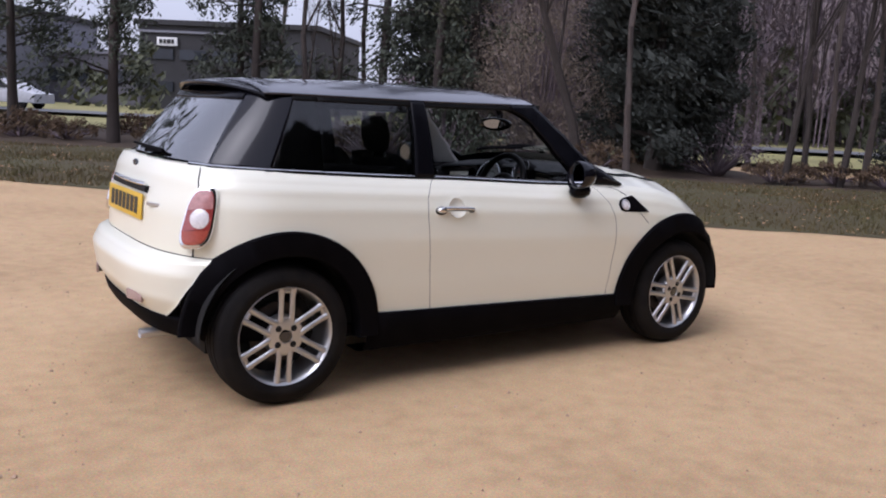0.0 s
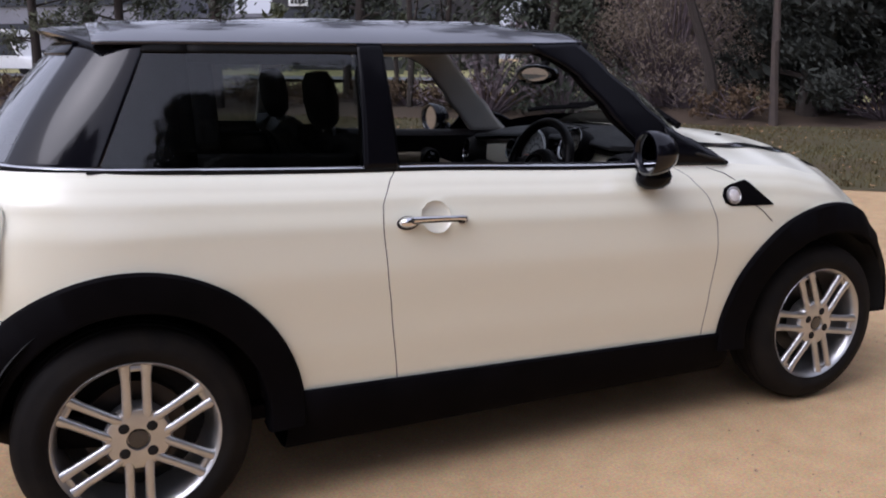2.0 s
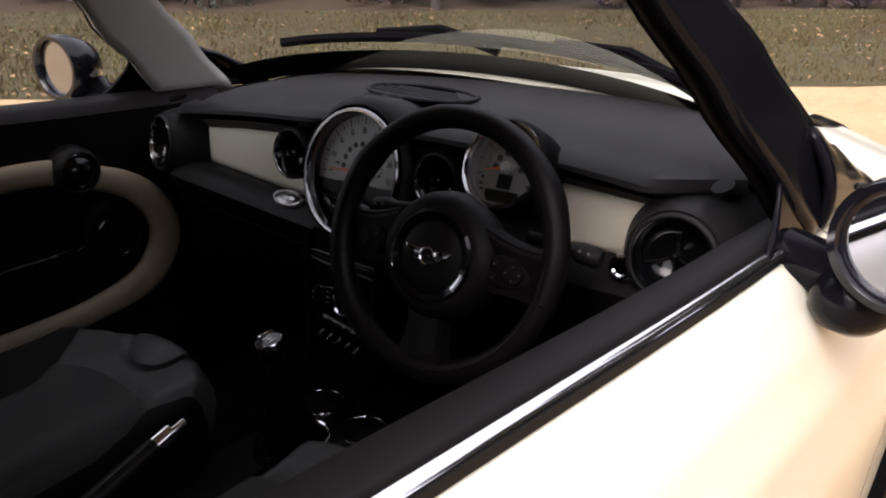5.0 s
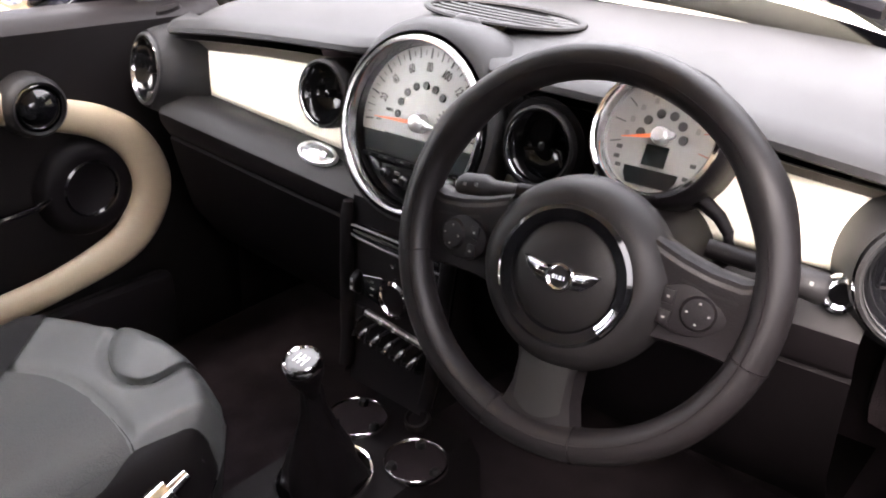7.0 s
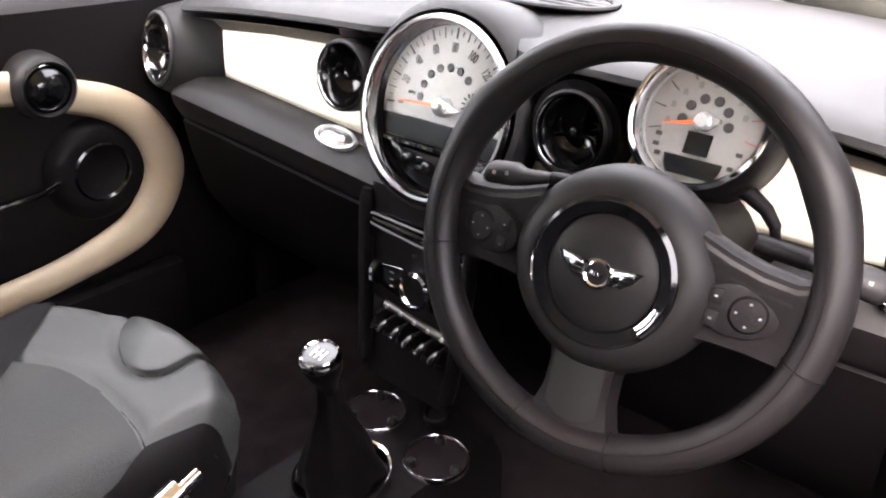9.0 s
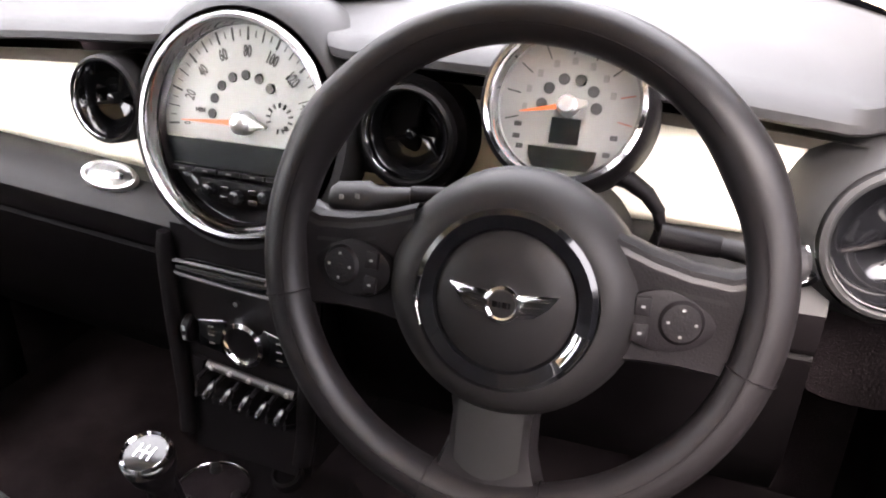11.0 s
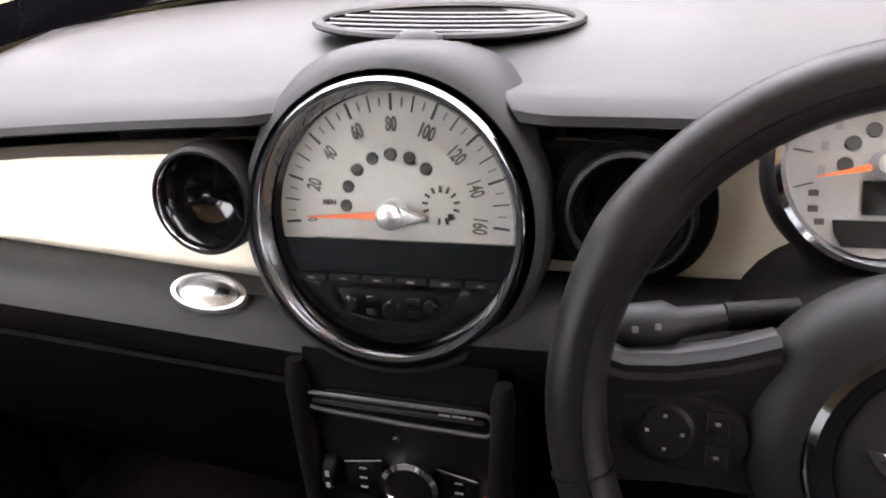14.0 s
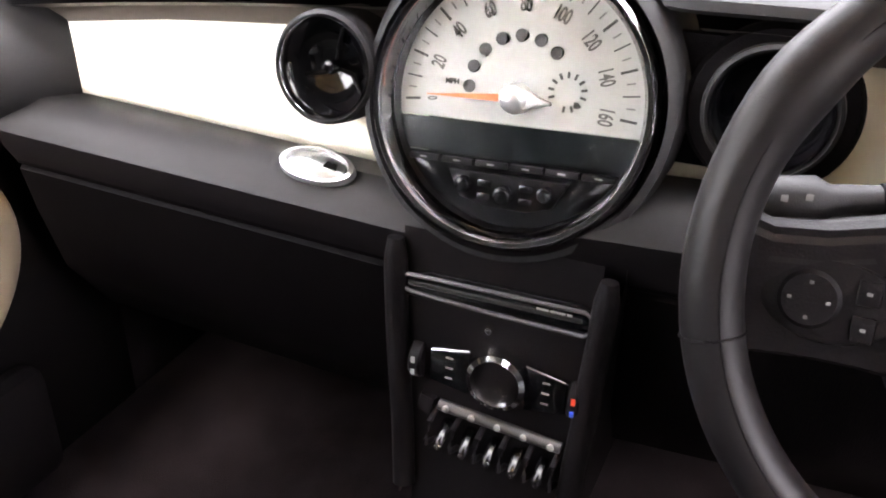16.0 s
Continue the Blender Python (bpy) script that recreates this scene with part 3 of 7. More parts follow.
RECESS = mat("white_paint_recess", (0.77, 0.75, 0.635), 0.3, vary=0.02, coat=0.6)
PINKLENS = mat("pale_lamp_lens", (0.50, 0.24, 0.23), 0.12, vary=0.15, scale=60, coat=1.0)
for sgn, d in doors.items():
    flip = Matrix() if sgn == 1 else MY
    m = flip @ side_frame(-0.38, 0.847)
    hm = flip @ side_frame(-0.383, 0.838)
    # dished recess behind the handle, and the chrome pull
    cup = lathe([(0.049, 0.0), (0.0475, -0.0015), (0.043, -0.005), (0.030, -0.0095), (0.0, -0.0112)], 40, m @ pose(0.012, 0, 0.0))
    part("handle_recess", cup, RECESS, d, "round recess in the paint")
    up_h = m.to_3x3() @ Vector((0, 0, 1))
    pts = [(-0.070, 0.004, 0.026), (-0.03, 0.003, 0.031), (0.03, 0.001, 0.032), (0.075, -0.001, 0.028), (0.096, -0.002, 0.020)]
    part("door_handle", tube([hm @ Vector(p) for p in pts], [0.0090, 0.0078, 0.0072, 0.0072, 0.0080], 12, up=up_h, flat=0.75), CHROME, d, "slim chrome door handle")
    part("handle_underside", tube([hm @ Vector((x, y - 0.0075, z - 0.004)) for x, y, z in pts], 0.0040, 8, up=up_h), SEAM, d)
    part("lock_escutcheon", lathe([(0.0, 0.027), (0.007, 0.0262), (0.0125, 0.022), (0.0158, 0.013), (0.0165, 0.0)], 32, hm @ pose(-0.077, 0.0, 0, 0, 0, 4) @ Matrix.Diagonal((1.85, 1.0, 1, 1))), CHROME, d, "egg-shaped chrome lock cover")
    part("escutcheon_gasket", lathe([(0.0165, 0.006), (0.0190, 0.005), (0.0200, -0.002)], 32, hm @ pose(-0.077, -0.0015, 0, 0, 0, 4) @ Matrix.Diagonal((1.75, 1.0, 1, 1))), SEAM, d)
    part("key_lock", lathe([(0.0, 0.001), (0.0065, 0.001), (0.0085, -0.001), (0.0085, -0.01)], 18, hm @ pose(-0.070, 0.001, 0.0272)), SEAM, d, "dark keyhole")
    part("handle_end", lathe([(0.0, 0.020), (0.005, 0.019), (0.0085, 0.013), (0.0098, 0.0)], 24, hm @ pose(0.098, -0.002, 0, 0, 0, 4) @ Matrix.Diagonal((1.5, 1.0, 1, 1))), CHROME, d)
    part("end_gasket", lathe([(0.0098, 0.005), (0.0118, 0.004), (0.0126, -0.002)], 24, hm @ pose(0.098, -0.004, 0, 0, 0, 4) @ Matrix.Diagonal((1.45, 1.0, 1, 1))), SEAM, d)

# mirrors
for sg in (1, -1):
    flip = Matrix() if sg == 1 else MY
    mi = empty("wing_mirror", car)
    mi["label"] = "gloss black round door mirror"
    shell = [(0.0, 0.105), (0.03, 0.102), (0.06, 0.088), (0.078, 0.06), (0.086, 0.03), (0.086, 0.004), (0.083, -0.004), (0.074, -0.004), (0.068, 0.002), (0.066, 0.012)]
    mm = flip @ Matrix.Translation((0.338, -0.860, 1.007)) @ Matrix.Rotation(radians(-8), 4, "Z") @ Matrix.Rotation(radians(90), 4, "Y") @ Matrix.Diagonal((0.84, 0.90, 0.95, 1))
    part("mirror_shell", lathe(shell, 40, mm), CASE, mi)
    part("mirror_glass", lathe([(0.0, 0.010), (0.067, 0.010)], 36, mm), MIRROR, mi, "round mirror glass")
    base = [(0.0, -0.034), (0.022, -0.031), (0.040, -0.018), (0.046, 0.0), (0.042, 0.018), (0.026, 0.034), (0.0, 0.042)]
    part("mirror_foot", lathe(base, 28, flip @ Matrix.Translation((0.412, -0.812, 0.918)) @ Matrix.Rotation(radians(-12), 4, "X") @ Matrix.Diagonal((1.4, 1.1, 1.15, 1))), PILLAR, mi, "black plastic mirror foot")
    part("mirror_stalk", tube([flip @ Vector(p) for p in ((0.43, -0.72, 0.945), (0.42, -0.79, 0.935), (0.41, -0.83, 0.965))], [0.032, 0.034, 0.03], 12), PILLAR, mi)
    # door-mirror triangle
    tri = sheet(lambda k, v: flip @ wall(0.345 + (a_in(v) + 0.02 - 0.345) * max(k, v / 0.24), v, 0.003), lin(0, 1, 8), lin(0, 0.24, 7))
    part("mirror_triangle", tri, PILLAR, mi, "black corner panel behind the mirror", solid=0.006)
    # side repeater in the wing
    m = flip @ side_frame(0.787, 0.842)
    sc = empty("side_repeater", car)
    sc["label"] = "black side scuttle with round clear repeater lamp"
    shape = [(-0.055, -0.032), (-0.03, -0.045), (0.165, -0.052), (0.065, 0.035), (0.045, 0.046), (-0.02, 0.033), (-0.05, 0.02), (-0.062, -0.005)]
    part("scuttle", slab(shape, 0.010, m @ pose(0, 0, -0.003), bevel=0.004), TRIM, sc)
    part("repeater_bezel", lathe([(0.024, 0.004), (0.028, 0.010), (0.031, 0.009), (0.032, 0.0)], 28, m @ pose(-0.018, -0.008, 0.002)), SATIN, sc)
    part("repeater_lens", lathe([(0.0, 0.014), (0.012, 0.0135), (0.022, 0.010), (0.025, 0.004)], 28, m @ pose(-0.018, -0.008, 0.002)), CLEARLENS, sc, "clear repeater lens")
    # shut line from the scuttle to the arch and up to the screen
    pts = [side_at(x, z, 0.0012) for x, z in ((0.86, 0.80), (0.90, 0.775), (0.945, 0.735))]
    part("wing_seam", tube([flip @ p for p in pts], 0.0016, 5), SEAM, car)
    pts = [side_at(x, z, 0.0012) for x, z in ((0.80, 0.885), (0.76, 0.91), (0.70, 0.93))]
    part("wing_seam", tube([flip @ p for p in pts], 0.0014, 5), SEAM, car)
    # small black corner trim at the screen pillar's foot
    def foot_cap(k, v):
        x = 0.535 + 0.262 * k
        hi = interp(x, [(0.535, 1.072), (0.64, 1.030), (0.74, 0.985), (0.785, 0.958), (0.797, 0.946)])
        lo = belt_z(x) + 0.002
        z = lo + (hi - lo) * v
        return flip @ Vector((x, -0.724 + 0.030 * v * v - 0.012 * math.sin(math.pi * v), z))
    part("pillar_foot_cap", sheet(foot_cap, lin(0, 1, 18), lin(0, 1, 10)), PILLAR, car, "gloss black cap at the pillar's foot", solid=0.012)
    slot = [foot_cap(k, 0.45) + flip.to_3x3() @ Vector((0, -0.008, 0)) for k in lin(0.42, 0.92, 10)]
    part("cap_groove", tube(slot, [0.003] + [0.006] * 8 + [0.003], 6), SEAM, car)
    # tail lamp
    tl = empty("tail_lamp", car)
    tl["label"] = "upright red tail lamp in chrome surround"
    c0 = Vector((-1.560, -0.688, 0.818))
    upv = Vector((0.10, 0.25, 0.95)).normalized()
    nrm = Vector((-0.66, -0.72, 0.20)).normalized()
    rx = upv.cross(nrm).normalized()
    upv = nrm.cross(rx)
    tm = flip @ Matrix.Translation(c0) @ Matrix((rx, upv, nrm)).transposed().to_4x4()
    def lamp_shape(k, y0=-1.0, y1=1.0):
        pts = []
        for i in range(44):
            a = 2 * math.pi * i / 44
            y = max(y0, min(y1, spow(math.sin(a), 0.62))) * 0.122 * k
            pts.append(((0.064 - 0.06 * y) * k * spow(math.cos(a), 0.66) + 0.24 * y - 0.010, y))
        return pts
    part("lamp_surround", slab(lamp_shape(1.06), 0.020, tm @ pose(0, 0, -0.010), bevel=0.006), CHROME, tl, "chrome lamp surround")
    part("red_lens", slab(lamp_shape(0.93), 0.020, tm @ pose(0, 0, -0.003), bevel=0.008), REDLENS, tl)
    part("amber_lens", slab(lamp_shape(0.90, y1=-0.48), 0.0206, tm @ pose(0, 0, -0.003), bevel=0.001), AMBER, tl)
    part("clear_lens", slab(lamp_shape(0.90, y0=0.30), 0.0206, tm @ pose(0, 0, -0.003), bevel=0.001), PINKLENS, tl, "pale pink upper lens")
    part("white_lens", lathe([(0.0, 0.026), (0.024, 0.0245), (0.040, 0.020), (0.045, 0.012)], 30, tm @ pose(-0.004, -0.006, 0)), CLEARLENS, tl, "round clear reversing lens")

# tailgate fittings
def tail(y, z, off=0.0):
    best = min((abs(outline(s, (z - 0.36) / (belt_z(-1.5) - 0.36)).y + abs(y)), s) for s in lin(-1, -0.5, 300))
    p = outline(best[1], (z - 0.36) / (belt_z(-1.5) - 0.36))
    return Vector((p.x - off, y, z))


def shelf(a, k):
    p = rear_wall(a, 0, -0.012)
    q = tail(max(-0.66, p.y), belt_z(-1.5) - 0.006, -0.006)
    return Vector((p.x, p.y, belt_z(-1.5) + 0.006)).lerp(Vector((q.x, p.y * 1.03, q.z)), k)


bm = sheet(shelf, lin(46, 90, 24), lin(0, 1, 4))
part("tailgate_ledge", merge(bm, flipped(bm)), PAINT, car, "white ledge below the rear screen")
tm = Matrix.Translation(tail(-0.0, 0.815, 0.006)) @ Matrix(((0, 0, -1, 0), (-1, 0, 0, 0), (0, 1, 0, 0), (0, 0, 0, 1)))
tm = pose(-0.006, 0, 0) @ tm @ Matrix.Rotation(radians(1.5), 4, "Y") @ Matrix.Rotation(radians(-4), 4, "X")
pl = empty("number_plate", car)
pl["label"] = "yellow rear number plate with dark bars"
part("plate", box((0.54, 0.115, 0.006), tm, bevel=0.002), YELLOW, pl)
label_bars(pl, tm @ pose(0, 0, 0.0035), [0.05, 0.05, 0.05, 0.05, 0.05, 0.05, 0.05], 0.075, 0.014, INK, "plate_bar")
part("tailgate_handle", tube([tail(y, 0.915, 0.022 - 0.10 * y * y) for y in lin(-0.27, 0.27, 14)], [0.010] + [0.014] * 12 + [0.010], 10, flat=0.7), CHROME, car, "chrome tailgate handle above the plate")
part("handle_shadow", tube([tail(y, 0.893, 0.006) for y in lin(-0.29, 0.29, 10)], 0.016, 8), DARK, car)
m = Matrix.Translation(tail(-0.40, 0.84, 0.006)) @ Matrix(((0, 0, -1, 0), (-1, 0, 0, 0), (0, 1, 0, 0), (0, 0, 0, 1)))
part("model_badge", box((0.11, 0.016, 0.006), m @ Matrix.Rotation(radians(22), 4, "Y"), bevel=0.002), SATIN, car, "small chrome badge strip")
part("tailgate_emblem", lathe([(0, 0.008), (0.03, 0.006), (0.036, 0.0)], 24, Matrix.Translation(tail(0, 0.985, 0.0)) @ Matrix.Rotation(radians(-90), 4, "Y") @ Matrix.Diagonal((0.7, 1.4, 1, 1))), BLACKPAINT, car, "round black emblem")
part("rear_reflector", box((0.012, 0.13, 0.045), pose(tail(-0.36, 0.44).x - 0.002, -0.36, 0.44, 0, 0, 14), bevel=0.005), mat("reflector_lens", (0.4, 0.28, 0.26), 0.25, coat=1.0), car)
part("rear_reflector", box((0.012, 0.13, 0.045), pose(tail(0.36, 0.44).x - 0.002, 0.36, 0.44, 0, 0, -14), bevel=0.005), mat("reflector_lens", (0.4, 0.28, 0.26), 0.25, coat=1.0), car)
part("exhaust_pipe", lathe([(0.018, -0.12), (0.024, -0.10), (0.026, 0.05), (0.0245, 0.055), (0.022, 0.05), (0.021, -0.05), (0.0, -0.06)], 28, pose(-1.672, -0.345, 0.262, 0, -90, 0) @ Matrix.Diagonal((0.85, 0.85, 1, 1))), SATIN, car, "chrome exhaust tail pipe")
# rear wiper and spoiler lamp, aerial
part("rear_wiper", tube([rear_wall(90, 0.08, 0.02), rear_wall(80, 0.12, 0.025), MY @ rear_wall(75, 0.14, 0.025)], [0.012, 0.008, 0.006], 6), TRIM, car)
# windscreen wipers
for y0, y1 in ((-0.42, 0.12), (0.05, 0.55)):
    def wp(k):
        y = y0 + (y1 - y0) * k
        return screen_pt(y / 0.66, 0.055 + 0.02 * k) + Vector((0.012, 0, 0.012))
    wi = empty("wiper", car)
    wi["label"] = "black windscreen wiper"
    part("wiper_blade", tube([wp(k) for k in lin(0, 1, 10)], 0.008, 6, flat=1.5), TRIM, wi)
    part("wiper_arm", tube([wp(0) + Vector((0.05, 0, -0.02)), wp(0.25) + Vector((0.02, 0, 0.018)), wp(0.55) + Vector((0.008, 0, 0.012))], [0.014, 0.010, 0.007], 7), TRIM, wi)
# headlamps and grille, out of view ahead
for sg in (1, -1):
    part("headlamp", lathe([(0.0, 0.03), (0.06, 0.025), (0.10, 0.005), (0.105, -0.03)], 32, pose(1.555, sg * 0.53, 0.71) @ Matrix.Rotation(radians(62), 4, "Y") @ Matrix.Diagonal((1.15, 0.95, 1, 1))), CLEARLENS, car, "oval clear headlamp")
part("grille", box((0.04, 0.9, 0.12), pose(1.83, 0, 0.58), bevel=0.02), TRIM, car)

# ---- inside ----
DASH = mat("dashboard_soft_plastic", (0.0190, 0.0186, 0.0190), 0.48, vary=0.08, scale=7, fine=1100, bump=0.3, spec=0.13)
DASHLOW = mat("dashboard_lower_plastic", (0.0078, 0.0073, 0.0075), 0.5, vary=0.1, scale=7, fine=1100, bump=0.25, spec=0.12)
# ledge tone is raised for light from above; glovebox tone lowered for shade below
LEDGE_LIT = mat("ledge_plastic_lit", (0.0125, 0.0118, 0.0120), 0.5, vary=0.1, scale=7, fine=1100, bump=0.25, spec=0.12)
LOWDARK = mat("darkened_lower_plastic", (0.0019, 0.0015, 0.0017), 0.55, vary=0.12, scale=7, fine=700, bump=0.5, spec=0.03)
RECESSB = mat("brown_recess_trim", (0.085, 0.070, 0.056), 0.55, vary=0.1)
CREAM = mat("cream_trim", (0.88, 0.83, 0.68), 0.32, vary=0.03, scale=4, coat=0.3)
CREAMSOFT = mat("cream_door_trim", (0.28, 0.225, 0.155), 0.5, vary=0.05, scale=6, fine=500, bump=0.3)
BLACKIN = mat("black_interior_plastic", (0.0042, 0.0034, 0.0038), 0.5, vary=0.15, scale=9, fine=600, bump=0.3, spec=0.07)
GLOSSIN = mat("piano_black", (0.003, 0.003, 0.0035), 0.14, vary=0.1, coat=0.25, spec=0.2)
RINGCHROME = mat("dark_chrome", (0.32, 0.32, 0.33), 0.12, metal=1.0, vary=0.03, rvary=0.05)
CARPET = mat("black_carpet", (0.0125, 0.0095, 0.0105), 0.95, vary=0.3, scale=20, fine=500, bump=1.0, spec=0.03)
LEATHER = mat("wheel_leather", (0.0054, 0.0046, 0.0049), 0.42, vary=0.14, scale=12, fine=1400, bump=0.2, spec=0.16)
SEATL = mat("seat_leatherette", (0.028, 0.0295, 0.0285), 0.45, vary=0.12, scale=8, fine=700, bump=0.8, spec=0.4)
SEATC = mat("seat_cloth", (0.029, 0.031, 0.031), 0.8, vary=0.2, scale=9, fine=500, bump=1.0, spec=0.15, tones=(0.038, 0.038, 0.037))
SEATBLK = mat("seat_black_fabric", (0.005, 0.0046, 0.005), 0.8, vary=0.2, scale=9, fine=500, bump=0.8, spec=0.15)
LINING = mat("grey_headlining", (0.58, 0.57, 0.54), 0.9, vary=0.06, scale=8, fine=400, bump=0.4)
DIAL = mat("silver_dial_face", (0.275, 0.277, 0.26), 0.4, vary=0.05, scale=14, fine=300)
DIALMARK = mat("dial_print", (0.013, 0.012, 0.011), 0.6, vary=0.1)
FAINT = mat("grey_dial_print", (0.10, 0.095, 0.09), 0.6, vary=0.1)
NUMERAL = mat("numeral_print", (0.05, 0.046, 0.042), 0.6, vary=0.1)
ORANGE = mat("orange_needle", (0.62, 0.115, 0.03), 0.4, vary=0.05)
DISPLAY = mat("dark_display", (0.0035, 0.0048, 0.0053), 0.2, vary=0.1, spec=0.2)
ICON = mat("white_print", (0.22, 0.22, 0.21), 0.5, vary=0.05)
REDICON = mat("red_print", (0.7, 0.06, 0.02), 0.5, vary=0.05)
BLUEICON = mat("blue_print", (0.04, 0.1, 0.6), 0.5, vary=0.05)
DIALGLASS = glass_mat("dial_cover_glass", (0.97, 0.97, 0.97), gloss=0.006, edge=0.12)


def words(text, size, m, material, parent, name="numeral"):
    cu = bpy.data.curves.new(name, "FONT")
    cu.body, cu.size, cu.align_x, cu.align_y, cu.extrude = text, size, "CENTER", "CENTER", 0.0003
    cu.offset = 0.0003
    tmp = new(name, cu)
    bpy.context.view_layer.update()
    me = bpy.data.meshes.new_from_object(tmp.evaluated_get(bpy.context.evaluated_depsgraph_get()))
    bpy.data.objects.remove(tmp)
    bpy.data.curves.remove(cu)
    me.transform(m)
    me.materials.clear()
    me.materials.append(material)
    ob = new(name, me)
    ob.parent = parent
    return ob


# shell of the cabin
part("cabin_floor", box((2.3, 1.34, 0.04), pose(-0.15, 0, 0.27)), CARPET, car)
part("bulkhead", box((0.04, 1.36, 0.66), pose(0.86, 0, 0.60)), CARPET, car)
part("boot_wall", box((0.04, 1.2, 0.66), pose(-1.42, 0, 0.60)), CARPET, car)
bm = sheet(lambda x, k: roof_pt(x, k) * 1.0 - Vector((0, 0, 0.035 + 0.012 * abs(k))), lin(-1.26, 0.25, 20), lin(-0.92, 0.96, 20))
part("headlining", bm, LINING, car, "pale grey headlining", solid=0.006)
for sg in (1, -1):
    flip = Matrix() if sg == 1 else MY
    bm = sheet(lambda k, v: flip @ wall(a_in(v) * (1 - k) + (a_out(v) + 0.0) * k, v, -0.026), lin(-0.03, 1.05, 8), lin(0.0, 1.0, 16))
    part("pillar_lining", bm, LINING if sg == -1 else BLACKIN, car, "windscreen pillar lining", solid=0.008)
    bm = sheet(lambda k, v: flip @ wall(b_rear(v) * (1 - k) + b_front(v) * k, v, -0.02), lin(-0.04, 1.04, 8), lin(0.0, 1.0, 12))
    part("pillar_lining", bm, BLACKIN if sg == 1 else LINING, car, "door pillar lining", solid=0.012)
    # dark linings round the rear side window
    part("window_surround", sheet(lambda x, v: flip @ wall(x, v, -0.03), lin(-1.02, -0.55, 10), lin(0.0, 0.13, 4)), BLACKIN, car, solid=0.01)
    part("window_surround", sheet(lambda x, v: flip @ wall(x, v, -0.03), lin(-1.02, -0.55, 10), lin(0.84, 1.0, 4)), BLACKIN, car, solid=0.01)
    part("window_surround", sheet(lambda x, v: flip @ wall(x, v, -0.03), lin(-1.02, -0.955, 4), lin(0.13, 0.84, 8)), BLACKIN, car, solid=0.01)
    part("rear_pillar_lining", sheet(lambda a, v: flip @ rear_wall(a, v, -0.03), lin(0, 40, 14), lin(0.0, 1.0, 10)), BLACKIN, car, solid=0.01)
    # inner quarter panel below the rear side window
    part("quarter_lining", sheet(lambda x, k: flip @ Vector((x, -[0.715, 0.66, 0.645, 0.64][k], [belt_z(x), belt_z(x) - 0.005, belt_z(x) - 0.06, 0.30][k])), lin(-1.30, -0.46, 10), [0, 1, 2, 3]), BLACKIN, car, solid=0.006)

